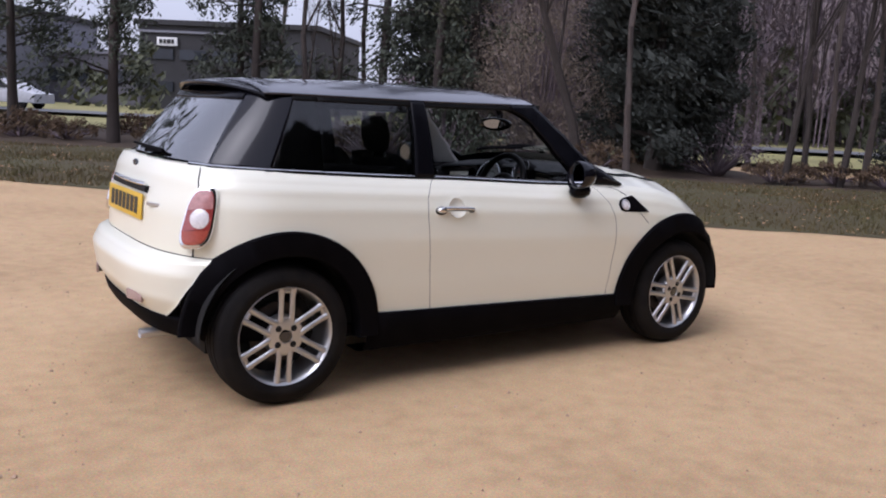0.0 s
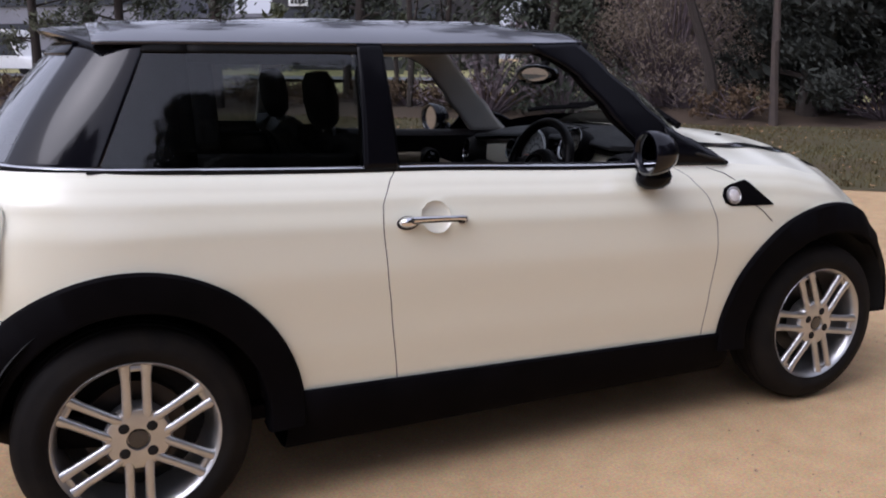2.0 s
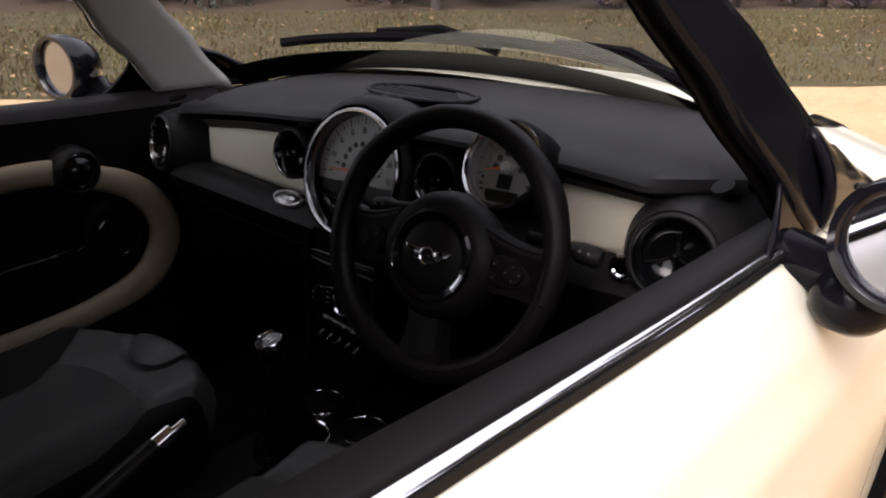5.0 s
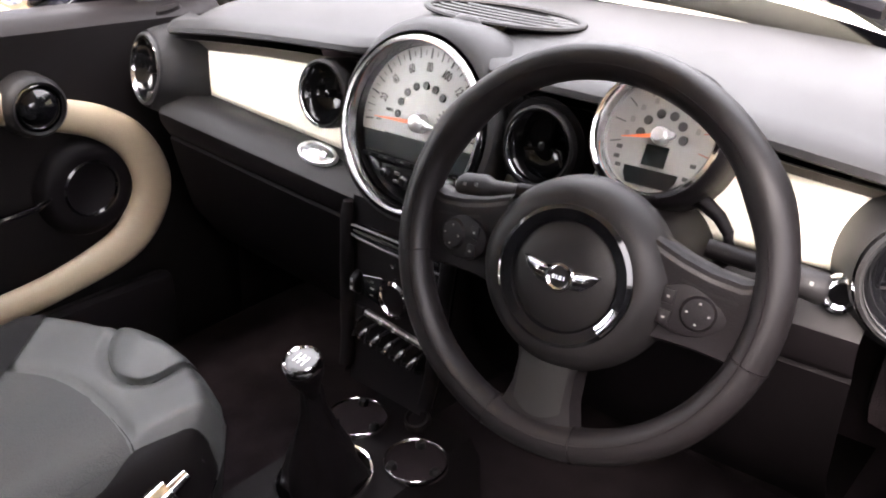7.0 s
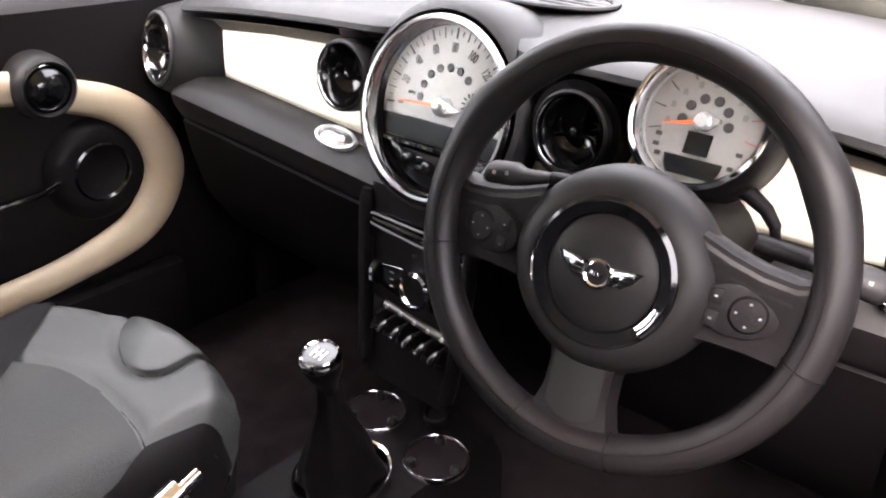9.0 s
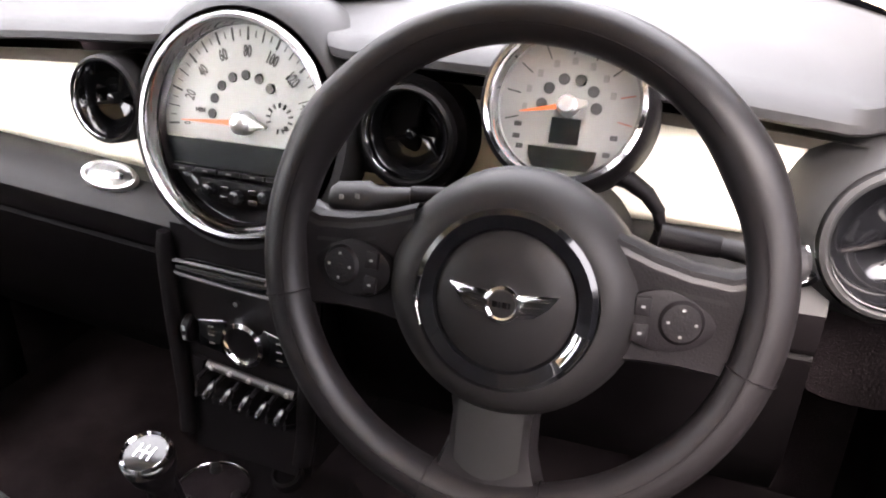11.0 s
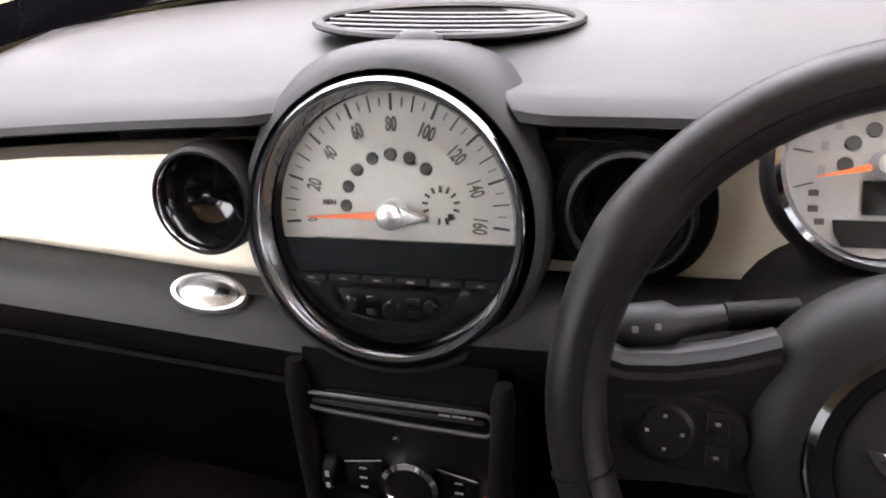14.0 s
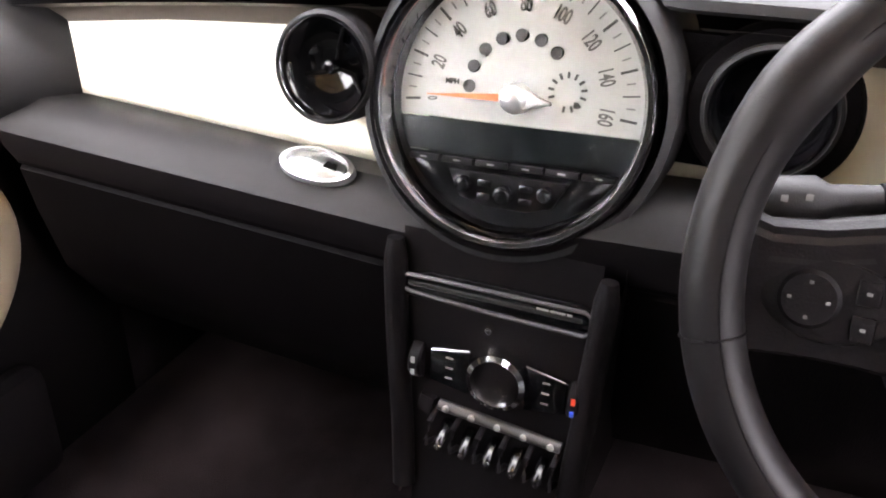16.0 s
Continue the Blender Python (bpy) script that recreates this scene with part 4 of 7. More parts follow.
# door linings with the cream pull loop
for sgn, d in doors.items():
    flip = Matrix() if sgn == 1 else MY
    prof = [(0.716, 0.010), (0.706, 0.014), (0.665, 0.006), (0.648, -0.012), (0.650, -0.05), (0.652, -0.10), (0.656, -0.12), (0.660, -0.66)]
    part("door_lining", sheet(lambda x, k: flip @ Vector((x, -prof[k][0] - 0.002, belt_z(x) + prof[k][1])), lin(-0.455, 0.62, 24), list(range(len(prof)))), DASHLOW if sgn == 1 else mat("door_lining_plastic", (0.0095, 0.0082, 0.0085), 0.5, vary=0.12, scale=8, fine=700, bump=0.3, spec=0.08), d, "black door lining", solid=0.004)
    part("kick_panel", box((0.36, 0.02, 0.62), flip @ pose(0.68, -0.672, 0.56)), CARPET, car)
    if sgn == 1:
        continue
    # the loop's centre line, with half its width
    ring = [(0.262, 0.817, 0.027), (0.344, 0.785, 0.029), (0.399, 0.737, 0.033), (0.4255, 0.668, 0.037), (0.407, 0.606, 0.038), (0.353, 0.555, 0.035), (0.235, 0.524, 0.028), (0.105, 0.511, 0.027), (-0.06, 0.508, 0.027), (-0.20, 0.535, 0.029), (-0.285, 0.60, 0.032), (-0.305, 0.69, 0.032), (-0.24, 0.775, 0.029), (-0.12, 0.825, 0.027), (0.03, 0.842, 0.026), (0.18, 0.842, 0.026)]
    lo, lr = [], []
    for i in range(len(ring)):
        p0, p1, p2, p3 = (ring[(i + q) % len(ring)] for q in (-1, 0, 1, 2))
        for t in (0.0, 0.2, 0.4, 0.6, 0.8):
            px, pz, pr = (0.5 * (2 * p1[c] + (p2[c] - p0[c]) * t + (2 * p0[c] - 5 * p1[c] + 4 * p2[c] - p3[c]) * t * t + (3 * p1[c] - p0[c] - 3 * p2[c] + p3[c]) * t ** 3) for c in range(3))
            lo.append(flip @ Vector((px, -0.632, pz)))
            lr.append(pr)
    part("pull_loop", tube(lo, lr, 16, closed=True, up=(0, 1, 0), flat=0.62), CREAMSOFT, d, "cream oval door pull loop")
    kn = flip @ Matrix.Translation((0.236, -0.612, 0.838)) @ Matrix.Rotation(radians(-90), 4, "X")
    part("lock_knob", lathe([(0.036, 0.008), (0.041, 0.013), (0.046, 0.008), (0.049, -0.004), (0.050, -0.035)], 40, kn), DASHLOW, d, "black round knob on the loop")
    part("knob_ring", lathe([(0.0335, 0.007), (0.036, 0.0105), (0.0385, 0.0085)], 40, kn), RINGCHROME, d, "thin chrome knob ring")
    part("knob_cap", lathe([(0.0, 0.024), (0.010, 0.0232), (0.020, 0.0200), (0.029, 0.0135), (0.034, 0.005)], 36, kn), GLOSSIN, d, "domed gloss black cap")
    spk = flip @ Matrix.Translation((0.313, -0.640, 0.676)) @ Matrix.Rotation(radians(-90), 4, "X")
    part("speaker", lathe([(0.0, 0.000), (0.036, 0.003), (0.046, 0.010), (0.066, 0.012), (0.082, 0.004), (0.09, -0.01)], 44, spk), BLACKIN, d, "round black door speaker")
    part("speaker_ring", lathe([(0.043, 0.009), (0.046, 0.0135), (0.050, 0.0115)], 44, spk), GLOSSIN, d, "gloss speaker ring")
    part("inner_handle", tube([flip @ Vector(p) for p in ((0.245, -0.636, 0.676), (0.21, -0.618, 0.675), (0.10, -0.612, 0.672), (0.02, -0.620, 0.668))], [0.004, 0.006, 0.0065, 0.005], 8), RINGCHROME, d, "slim silver inner door lever")
    part("door_pocket", box((0.75, 0.045, 0.16), flip @ pose(0.06, -0.625, 0.40), bevel=0.02), BLACKIN, d)

# dashboard
dash = empty("dashboard", car)
dash["label"] = "black dashboard with cream trim and round vents"
TOPP = [(0.80, 1.0095), (0.755, 1.0105), (0.70, 1.009), (0.62, 1.006), (0.54, 0.998), (0.49, 0.985), (0.455, 0.973), (0.441, 0.964), (0.4395, 0.957), (0.447, 0.953)]


TILT = 0.04      # the car leans a little to the passenger side


def round_hole(z):
    """Half the width of the opening that the speedometer leaves at height z."""
    return math.sqrt(max(0.0, 0.114 ** 2 - (z - 0.905) ** 2))


def dash_top(y, k):
    x, z = TOPP[k]
    e = min(1.6, max(0.0, abs(y) - 0.40) / 0.14)
    if abs(y) > 0.54:
        x += (abs(y) - 0.54) * 1.6 * max(0.0, 0.70 - x) / 0.26
    rise = 0.012 * (1 - (y / 0.5) ** 2) - 0.010 * e * e if k < 6 else 0.026 - 0.080 * y * y
    return Vector((x - 0.10 * (y / 0.66) ** 2 * (x - 0.44) / 0.42 - (0.012 * e if k > 5 else 0) + (0.013 * max(0.0, 1 - max(0.0, abs(y - 0.01) - 0.092) / 0.04) ** 2 if k > 4 else 0), y, z + rise - TILT * y))


for sg in (-1, 1):
    def half_top(t, k):
        h = round_hole(TOPP[k][1] + (0.020 if k > 5 else 0.006)) if k > 4 else 0.034 if k == 4 else 0.0
        return dash_top(sg * (h + (0.63 - h) * t), k)
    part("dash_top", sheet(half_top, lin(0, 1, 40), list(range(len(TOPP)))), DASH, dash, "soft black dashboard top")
MID = [(0.446, 0.970), (0.474, 0.962), (0.482, 0.948), (0.480, 0.905)]
for sg in (-1, 1):
    part("dash_recess", sheet(lambda y, k: Vector((MID[k][0] + 0.012 * max(0.0, 1 - max(0.0, abs(y - 0.01) - 0.092) / 0.04) ** 2 * (1 if k < 2 else 0), y, MID[k][1] - TILT * y - (0.080 * y * y if k < 3 else 0))), lin(sg * 0.115, sg * 0.555, 20), [0, 1, 2, 3]), RECESSB, dash, "brown shadowed recess under the dash top")
    part("dash_backing", sheet(lambda y, k: Vector(([0.486, 0.484][k], y, [0.93, 0.82][k] - TILT * y)), lin(sg * 0.115, sg * 0.555, 6), [0, 1]), BLACKIN, dash)
LOW = [(0.474, 0.836), (0.455, 0.838), (0.430, 0.836), (0.408, 0.822), (0.398, 0.806), (0.400, 0.790), (0.412, 0.764), (0.4135, 0.760), (0.418, 0.757), (0.414, 0.753), (0.424, 0.70), (0.445, 0.62), (0.50, 0.54), (0.62, 0.47), (0.80, 0.44)]
for sg in (-1, 1):
    def half_low(t, k):
        h = round_hole(LOW[k][1])
        y = sg * (h + (0.548 - h) * t)
        # the passenger's side falls towards the middle
        fall = 0.0 if sg < 0 else 0.083 * (y - 0.43) if k < 2 else 0.075 * (y - 0.38) if k < 6 else 0.075 * (y - 0.32)
        return Vector((LOW[k][0] + 0.012 * abs(y), y, LOW[k][1] + 0.012 - TILT * y + fall))
    # the driver's side takes the darker tone, for the shade there
    part("dash_ledge", sheet(half_low, lin(0, 1, 32), list(range(5))), LEDGE_LIT if sg > 0 else DASHLOW, dash, "black rounded dashboard ledge, light and shade in its tone", smooth=40)
    # front and lower face are coloured darker for the shade below the ledge
    part("ledge_front_shade", sheet(half_low, lin(0, 1, 32), [4, 5, 6]), BLACKIN, dash, "black front of the ledge, darkened for shade", smooth=40)
    part("dash_lower", sheet(half_low, lin(0, 1, 32), list(range(6, len(LOW)))), LOWDARK, dash, "black lower dashboard and glovebox, darkened further for shade", smooth=30)


def trim_strip(y0, y1, r0, r1):
    """A cream strip between y0 and y1 with rounded outer ends."""
    n = 46
    def fn(i, j):
        t = i / (n - 1)
        y = y0 + (y1 - y0) * t
        d0, d1 = abs(y - y0), abs(y1 - y)
        zt, zb = 0.944 - 0.0435 * y - 0.055 * y * y, 0.849 - 0.04 * y + (0.083 * (y - 0.43) if y > 0 else 0.0)
        for dd, r in ((d0, r0), (d1, r1)):
            if r and dd < r:
                c = r - math.sqrt(max(0, r * r - (r - dd) ** 2))
                zt, zb = zt - c, zb + c
        z = zb + (zt - zb) * j / 9
        k = (j / 9 - 0.5) * 2
        lean = math.copysign(-0.020 * (1 - j / 9) * max(0.0, (abs(y) - 0.30) / 0.24), y)
        return Vector((0.470 + 0.010 * (j / 9) - 0.006 * (1 - k * k) + 0.01 * abs(y), y - lean, z))
    return sheet(fn, list(range(n)), list(range(10)))


part("cream_strip", trim_strip(0.10, 0.550, 0, 0.018), CREAM, dash, "glossy cream dashboard strip", solid=0.004)
part("cream_strip", trim_strip(-0.535, -0.10, 0.018, 0), CREAM, dash, "glossy cream dashboard strip", solid=0.004)
# round vents
def vent(c, r, tilt, yaw, p, pod=True):
    """An eyeball vent: matt collar, thin chrome ring, gloss bowl with a fin and a knob."""
    m = facing(c, tilt, yaw)
    part("vent_housing", lathe([(r * 1.00, 0.002), (r * 1.05, 0.0045), (r * 1.12, 0.002), (r * 1.15, -0.012), (r * 1.16, -0.06)], 44, m), DASH if pod else DASHLOW, p)
    part("vent_ring", lathe([(r * 0.94, -0.003), (r * 0.955, 0.0025), (r * 0.985, 0.0045), (r * 1.01, 0.002)], 48, m), RINGCHROME, p, "thin chrome vent ring")
    part("vent_bowl", lathe([(r * 0.95, -0.002), (r * 0.88, -0.006), (r * 0.80, -0.014), (r * 0.72, -0.022), (r * 0.4, -0.030), (0.0, -0.032)], 44, m), GLOSSIN, p, "gloss black eyeball bowl")
    for q in (80, 200, 320):
        part("vent_vane", tube([m @ Matrix.Rotation(radians(q), 4, "Z") @ Vector(v) for v in ((0.004, 0, -0.020), (r * 0.35, 0.003, -0.025), (r * 0.76, 0, -0.019))], [0.0018, 0.0024, 0.0018], 8), BLACKIN, p)
    part("vent_knob", lathe([(0, -0.006), (0.0045, -0.007), (0.0065, -0.010), (0.006, -0.022)], 18, m), GLOSSIN, p, "small black vent knob")


vent((0.426, 0.174, 0.914), 0.0415, 8, 0, dash, False)
vent((0.434, -0.172, 0.924), 0.0415, 8, 0, dash, False)
part("vent_surround", box((0.010, 0.078, 0.100), pose(0.463, -0.134, 0.918), bevel=0.004), LOWDARK, dash, "black panel beside the vent")
part("vent_surround", lathe([(0.040, -0.006), (0.056, -0.008), (0.060, -0.016), (0.060, -0.05)], 44, facing((0.434, -0.172, 0.924), 8)), LOWDARK, dash, "black round vent collar")
for sg in (1, -1):
    cv = (0.415, 0.588 * sg, 0.889 - 0.0175 * sg)
    vent(cv, 0.053, 10, -10 * sg, dash)
    # barrel behind the corner vent
    m = facing(cv, 10, -10 * sg)
    part("vent_barrel", lathe([(0.062, -0.002), (0.070, -0.02), (0.084, -0.07), (0.094, -0.14), (0.10, -0.24), (0.08, -0.30)], 44, m), DASH, dash, "rounded dashboard corner pod")
    part("pod_slot", lathe([(0.0, 0.003), (0.022, 0.002), (0.024, -0.004)], 24, Matrix.Translation((0.486, 0.615 * sg, 0.974 - 0.0175 * sg)) @ Matrix.Rotation(radians(-12), 4, "Y") @ Matrix.Diagonal((1.0, 0.6, 1, 1))), BLACKIN, dash)
    part("dash_corner", box((0.26, 0.10, 0.20), pose(0.645, 0.60 * sg, 0.78), bevel=0.03), CARPET, dash)
# demister vent in the top, sensor button, and oval badge
dv = empty("demister_vent", car)
dv["label"] = "oval slatted demister vent in the dashboard top"
SLAT = mat("grey_vent_slat", (0.018, 0.018, 0.019), 0.5, vary=0.1)
def dv_pt(a, k):
    return (0.604 + 0.064 * k * math.sin(a), 0.010 + 0.120 * k * math.cos(a))
top_z = lambda x, y: 1.0205 - 0.012 * (y / 0.5) ** 2
part("vent_frame", tube([(*dv_pt(a, 1.0), top_z(0, 0.1) + 0.003) for a in lin(0, 2 * math.pi * 47 / 48, 48)], 0.006, 8, closed=True, flat=0.6), DASHLOW, dv)
# flat near-black plate that stands for the shade between the slats
part("vent_gap_plate", slab([dv_pt(a, 0.99) for a in lin(0, 2 * math.pi * 39 / 40, 40)], 0.001, pose(0, 0, 1.0195)), mat("vent_gap_shade", (0.002, 0.002, 0.002), 0.9, spec=0.03), dv)
for i in range(6):
    x = -0.042 + 0.0165 * i
    hw = 0.114 * math.sqrt(max(0.05, 1 - (x / 0.060) ** 2))
    part("vent_slat", tube([(0.604 + x - 0.012 * (1 - (y / 0.13) ** 2), y + 0.010, 1.0222) for y in lin(-hw, hw, 12)], 0.0019, 6, flat=0.4), SLAT, dv)
part("light_sensor", lathe([(0.0, 0.011), (0.012, 0.0095), (0.019, 0.004), (0.022, -0.006)], 28, Matrix.Translation((0.528, 0.011, 1.021)) @ Matrix.Diagonal((0.8, 1.1, 1, 1))), DASH, dash, "small domed sensor on the dashboard")
bd = Matrix.Translation((0.424, 0.1855, 0.8262)) @ Matrix.Rotation(radians(4), 4, "X") @ Matrix.Rotation(radians(-27), 4, "Y")
part("badge_rim", lathe([(0.026, 0.000), (0.028, 0.0035), (0.032, 0.003), (0.033, -0.003)], 40, bd @ Matrix.Diagonal((0.58, 1.12, 1, 1))), SATIN, dash)
part("oval_badge", lathe([(0.0, 0.0050), (0.016, 0.0045), (0.026, 0.001)], 40, bd @ Matrix.Diagonal((0.58, 1.08, 1, 1))), mat("brushed_badge", (0.33, 0.33, 0.33), 0.3, metal=0.9, vary=0.1, scale=60), dash, "oval silver badge")
part("badge_facet", slab([(-0.004, -0.022), (0.003, -0.020), (0.004, -0.010), (-0.003, -0.008)], 0.0006, bd @ pose(0, 0, 0.0046)), RINGCHROME, dash, smooth=0)

# central speedometer
sp = empty("speedometer", car)
sp["label"] = "large round central speedometer in chrome ring"
SM = facing((0.428, 0.013, 0.907), 15) @ Matrix.Rotation(radians(2.1), 4, "Z") @ Matrix.Diagonal((0.965, 0.965, 1, 1))
FM = SM @ pose(-0.0005, 0.003, 0)
def hood_pt(a, k):
    R = [0.118, 0.1245, 0.1285, 0.1290, 0.127, 0.124, 0.112][k]
    c = [Vector((0.0, 0, 0)), Vector((0.004, 0, 0.0)), Vector((0.02, 0, 0.000)), Vector((0.05, 0, -0.003)), Vector((0.09, 0, -0.008)), Vector((0.125, 0, -0.014)), Vector((0.16, 0, -0.024))][k]
    t = radians([15, 15, 13, 9, 5, 2, 0][k])
    e = [1.0, 1.0, 0.94, 0.84, 0.80, 0.80, 0.80][k] if math.sin(a) > 0 else 1.0
    return Vector((0.424, 0.013, 0.907)) + c + R * (spow(math.cos(a), e) * Vector((0, -1, 0)) + spow(math.sin(a), e) * Vector((math.sin(t), 0, math.cos(t))))
part("housing", sheet(hood_pt, lin(0, 2 * math.pi * 71 / 72, 72), list(range(7)), closed_u=True), DASH, sp, "black barrel housing")
part("chrome_ring", lathe([(0.1050, -0.012), (0.107, 0.004), (0.110, 0.009), (0.1140, 0.0095), (0.1175, 0.006), (0.1195, -0.003)], 96, SM @ pose(-0.0015, -0.0015, 0)), mat("instrument_chrome", (0.27, 0.27, 0.275), 0.1, metal=1.0, vary=0.03), sp, "bright chrome ring")
part("inner_wall", lathe([(0.1055, -0.008), (0.1035, -0.019)], 72, SM), BLACKIN, sp)
DZ = -0.018


def chord(r, y0, y1, n=40):
    """Outline of a disc of radius r cut between two heights."""
    pts = []
    a0, a1 = math.asin(max(-1, y0 / r)), math.asin(min(1, y1 / r))
    for i in range(n):
        a = a0 + (a1 - a0) * i / (n - 1)
        pts.append((r * math.cos(a), r * math.sin(a)))
    return pts + [(-x, y) for x, y in reversed(pts)]


part("dial_face", slab(chord(0.104, -0.019, 0.104), 0.002, SM @ pose(0, 0, DZ - 0.002)), DIAL, sp, "silver dial face", smooth=20)
for i in range(33):
    mph = i * 5
    a = radians(185.4 - mph * 1.194)
    major = i % 4 == 0
    ln = 0.0135 if i % 2 == 0 else 0.007
    part("tick", box((ln, 0.0021 if major else 0.0012, 0.0008), FM @ Matrix.Rotation(a, 4, "Z") @ pose(0.0985 - ln / 2 - (0.0 if i % 2 == 0 else 0.003), 0, DZ + 0.0006)), DIALMARK if i % 2 == 0 else FAINT, sp, smooth=0)
for i in range(9):
    a = radians(185.4 - i * 23.88)
    r = 0.0735
    turn = math.degrees(a) - 90
    words(str(i * 20), 0.0135 if i else 0.009, FM @ pose(r * math.cos(a), r * math.sin(a), DZ + 0.0008, 0, 0, turn) @ Matrix.Diagonal((0.72, 1.25, 1, 1)), NUMERAL, sp)
words("MPH", 0.006, FM @ pose(-0.057, 0.0085, DZ + 0.0008), DIALMARK, sp, "unit_mark")
for k in range(7):
    a = radians(182 - k * 22.6)
    part("warning_dot", lathe([(0, 0.0008), (0.0052, 0.0008), (0.0053, 0)], 20, FM @ pose(0.042 * math.cos(a), 0.0075 + 0.042 * math.sin(a), DZ + 0.0004)), DIALMARK, sp)
for k in range(12):
    a = radians(200 - k * 27)
    part("fuel_mark", box((0.0050, 0.0021, 0.0008), FM @ pose(0.041, 0.0085, DZ + 0.0006) @ Matrix.Rotation(a, 4, "Z") @ pose(0.0135, 0, 0)), DIALMARK, sp, smooth=0)
part("pump_mark", box((0.004, 0.005, 0.0008), FM @ pose(0.049, -0.001, DZ + 0.0006)), DIALMARK, sp, smooth=0)
part("needle", slab([(-0.076, -0.0004), (-0.008, -0.0032), (-0.008, 0.0032), (-0.076, 0.0004)], 0.002, FM @ Matrix.Rotation(radians(2.5), 4, "Z") @ pose(0, 0, DZ + 0.006)), ORANGE, sp, "orange needle")
part("needle_hub", lathe([(0.0, 0.020), (0.007, 0.0185), (0.0115, 0.013), (0.0130, 0.004), (0.0130, 0.0)], 30, FM @ pose(0.0, 0, DZ)), SATIN, sp, "silver needle hub")
part("needle_tail", slab([(0.006, -0.009), (0.022, -0.0035), (0.031, -0.0015), (0.031, 0.0015), (0.022, 0.0035), (0.006, 0.009)], 0.005, FM @ Matrix.Rotation(radians(-3), 4, "Z") @ pose(0, 0, DZ + 0.007), bevel=0.002), SATIN, sp)
part("display", slab(chord(0.1035, -0.047, -0.0195), 0.003, SM @ pose(0, 0, DZ)), DISPLAY, sp, "dark display window", smooth=20)
part("lower_panel", slab(chord(0.1035, -0.1034, -0.0475), 0.003, SM @ pose(0, 0, DZ)), GLOSSIN, sp, "gloss black radio panel", smooth=20)
for i in range(6):
    x = -0.075 + i * 0.03
    part("preset_button", box((0.0275, 0.0055, 0.006), SM @ pose(x, -0.0525, DZ + 0.005), bevel=0.001), BLACKIN, sp)
    part("preset_mark", box((0.006, 0.0012, 0.0005), SM @ pose(x, -0.0525, DZ + 0.0083)), ICON, sp, smooth=0)
part("button_block", slab([(-0.052, -0.060), (0.052, -0.060), (0.040, -0.082), (0.018, -0.088), (-0.018, -0.088), (-0.040, -0.082)], 0.006, SM @ pose(0, 0, DZ + 0.002), bevel=0.002), BLACKIN, sp)
for x, y, r in ((-0.035, -0.070, 0.007), (0.035, -0.070, 0.007), (0.0, -0.075, 0.0085)):
    part("radio_knob", lathe([(0, 0.012), (r * 0.8, 0.011), (r, 0.008), (r, 0)], 20, SM @ pose(x, y, DZ + 0.008)), GLOSSIN, sp)
for x, y in ((-0.018, -0.068), (0.018, -0.068), (-0.018, -0.079), (0.018, -0.079)):
    part("radio_button", box((0.012, 0.006, 0.004), SM @ pose(x, y, DZ + 0.009), bevel=0.001), GLOSSIN, sp)
for sg in (-1, 1):
    part("panel_wing", slab([(sg * 0.058, -0.060), (sg * 0.085, -0.055), (sg * 0.066, -0.076), (sg * 0.046, -0.086)], 0.003, SM @ pose(0, 0, DZ + 0.003), bevel=0.001), GLOSSIN, sp)
gl = part("dial_glass", lathe([(0.0, -0.004), (0.105, -0.004)], 48, SM), DIALGLASS, sp)
gl.visible_shadow = False

RUST = mat("red_brown_dial_print", (0.20, 0.055, 0.035), 0.6, vary=0.05)
MUTED = mat("faint_dial_print", (0.13, 0.125, 0.12), 0.6, vary=0.05)
# rev counter on the steering column
tc = empty("rev_counter", car)
tc["label"] = "round rev counter in chrome ring above the steering column"
TM = facing((0.400, -0.325, 0.986), 26) @ Matrix.Rotation(radians(2.0), 4, "Z")
part("housing", lathe([(0.066, 0.002), (0.070, -0.002), (0.072, -0.02), (0.070, -0.06), (0.05, -0.085), (0.0, -0.09)], 56, TM), BLACKIN, tc, "black round housing")
part("chrome_ring", lathe([(0.0575, -0.010), (0.059, 0.001), (0.062, 0.005), (0.0655, 0.004), (0.067, -0.002)], 72, TM), mat("gauge_chrome", (0.42, 0.42, 0.43), 0.1, metal=1.0, vary=0.03), tc, "bright chrome ring")
TZ = -0.018
part("dial_face", lathe([(0.0, TZ), (0.058, TZ), (0.0582, -0.008)], 56, TM), mat("silver_gauge_face", (0.19, 0.187, 0.178), 0.4, vary=0.05, scale=14, fine=300), tc, "silver dial face")
for i in range(8):
    a = radians(186 - i * 24)
    part("gauge_bar", box((0.0045, 0.006, 0.0008), TM @ pose(0.0365 * math.cos(a), 0.0365 * math.sin(a), TZ + 0.0006)), MUTED, tc, smooth=0)
for i in range(9):
    a = radians(196 - i * 26)
    part("tick", box((0.012, 0.0011, 0.0008), TM @ Matrix.Rotation(a, 4, "Z") @ pose(0.048, 0, TZ + 0.0006)), DIALMARK if i < 7 else RUST, tc, smooth=0)
for k in range(6):
    a = radians(180 - k * 36)
    part("warning_dot", lathe([(0, 0.0008), (0.0047, 0.0008), (0.0048, 0)], 18, TM @ pose(0.0226 * math.cos(a), 0.0226 * math.sin(a), TZ + 0.0004)), DIALMARK, tc)
part("needle", slab([(-0.040, -0.0004), (-0.006, -0.0022), (-0.006, 0.0022), (-0.040, 0.0004)], 0.0015, TM @ Matrix.Rotation(radians(12), 4, "Z") @ pose(0, 0, TZ + 0.004)), ORANGE, tc, "orange needle")
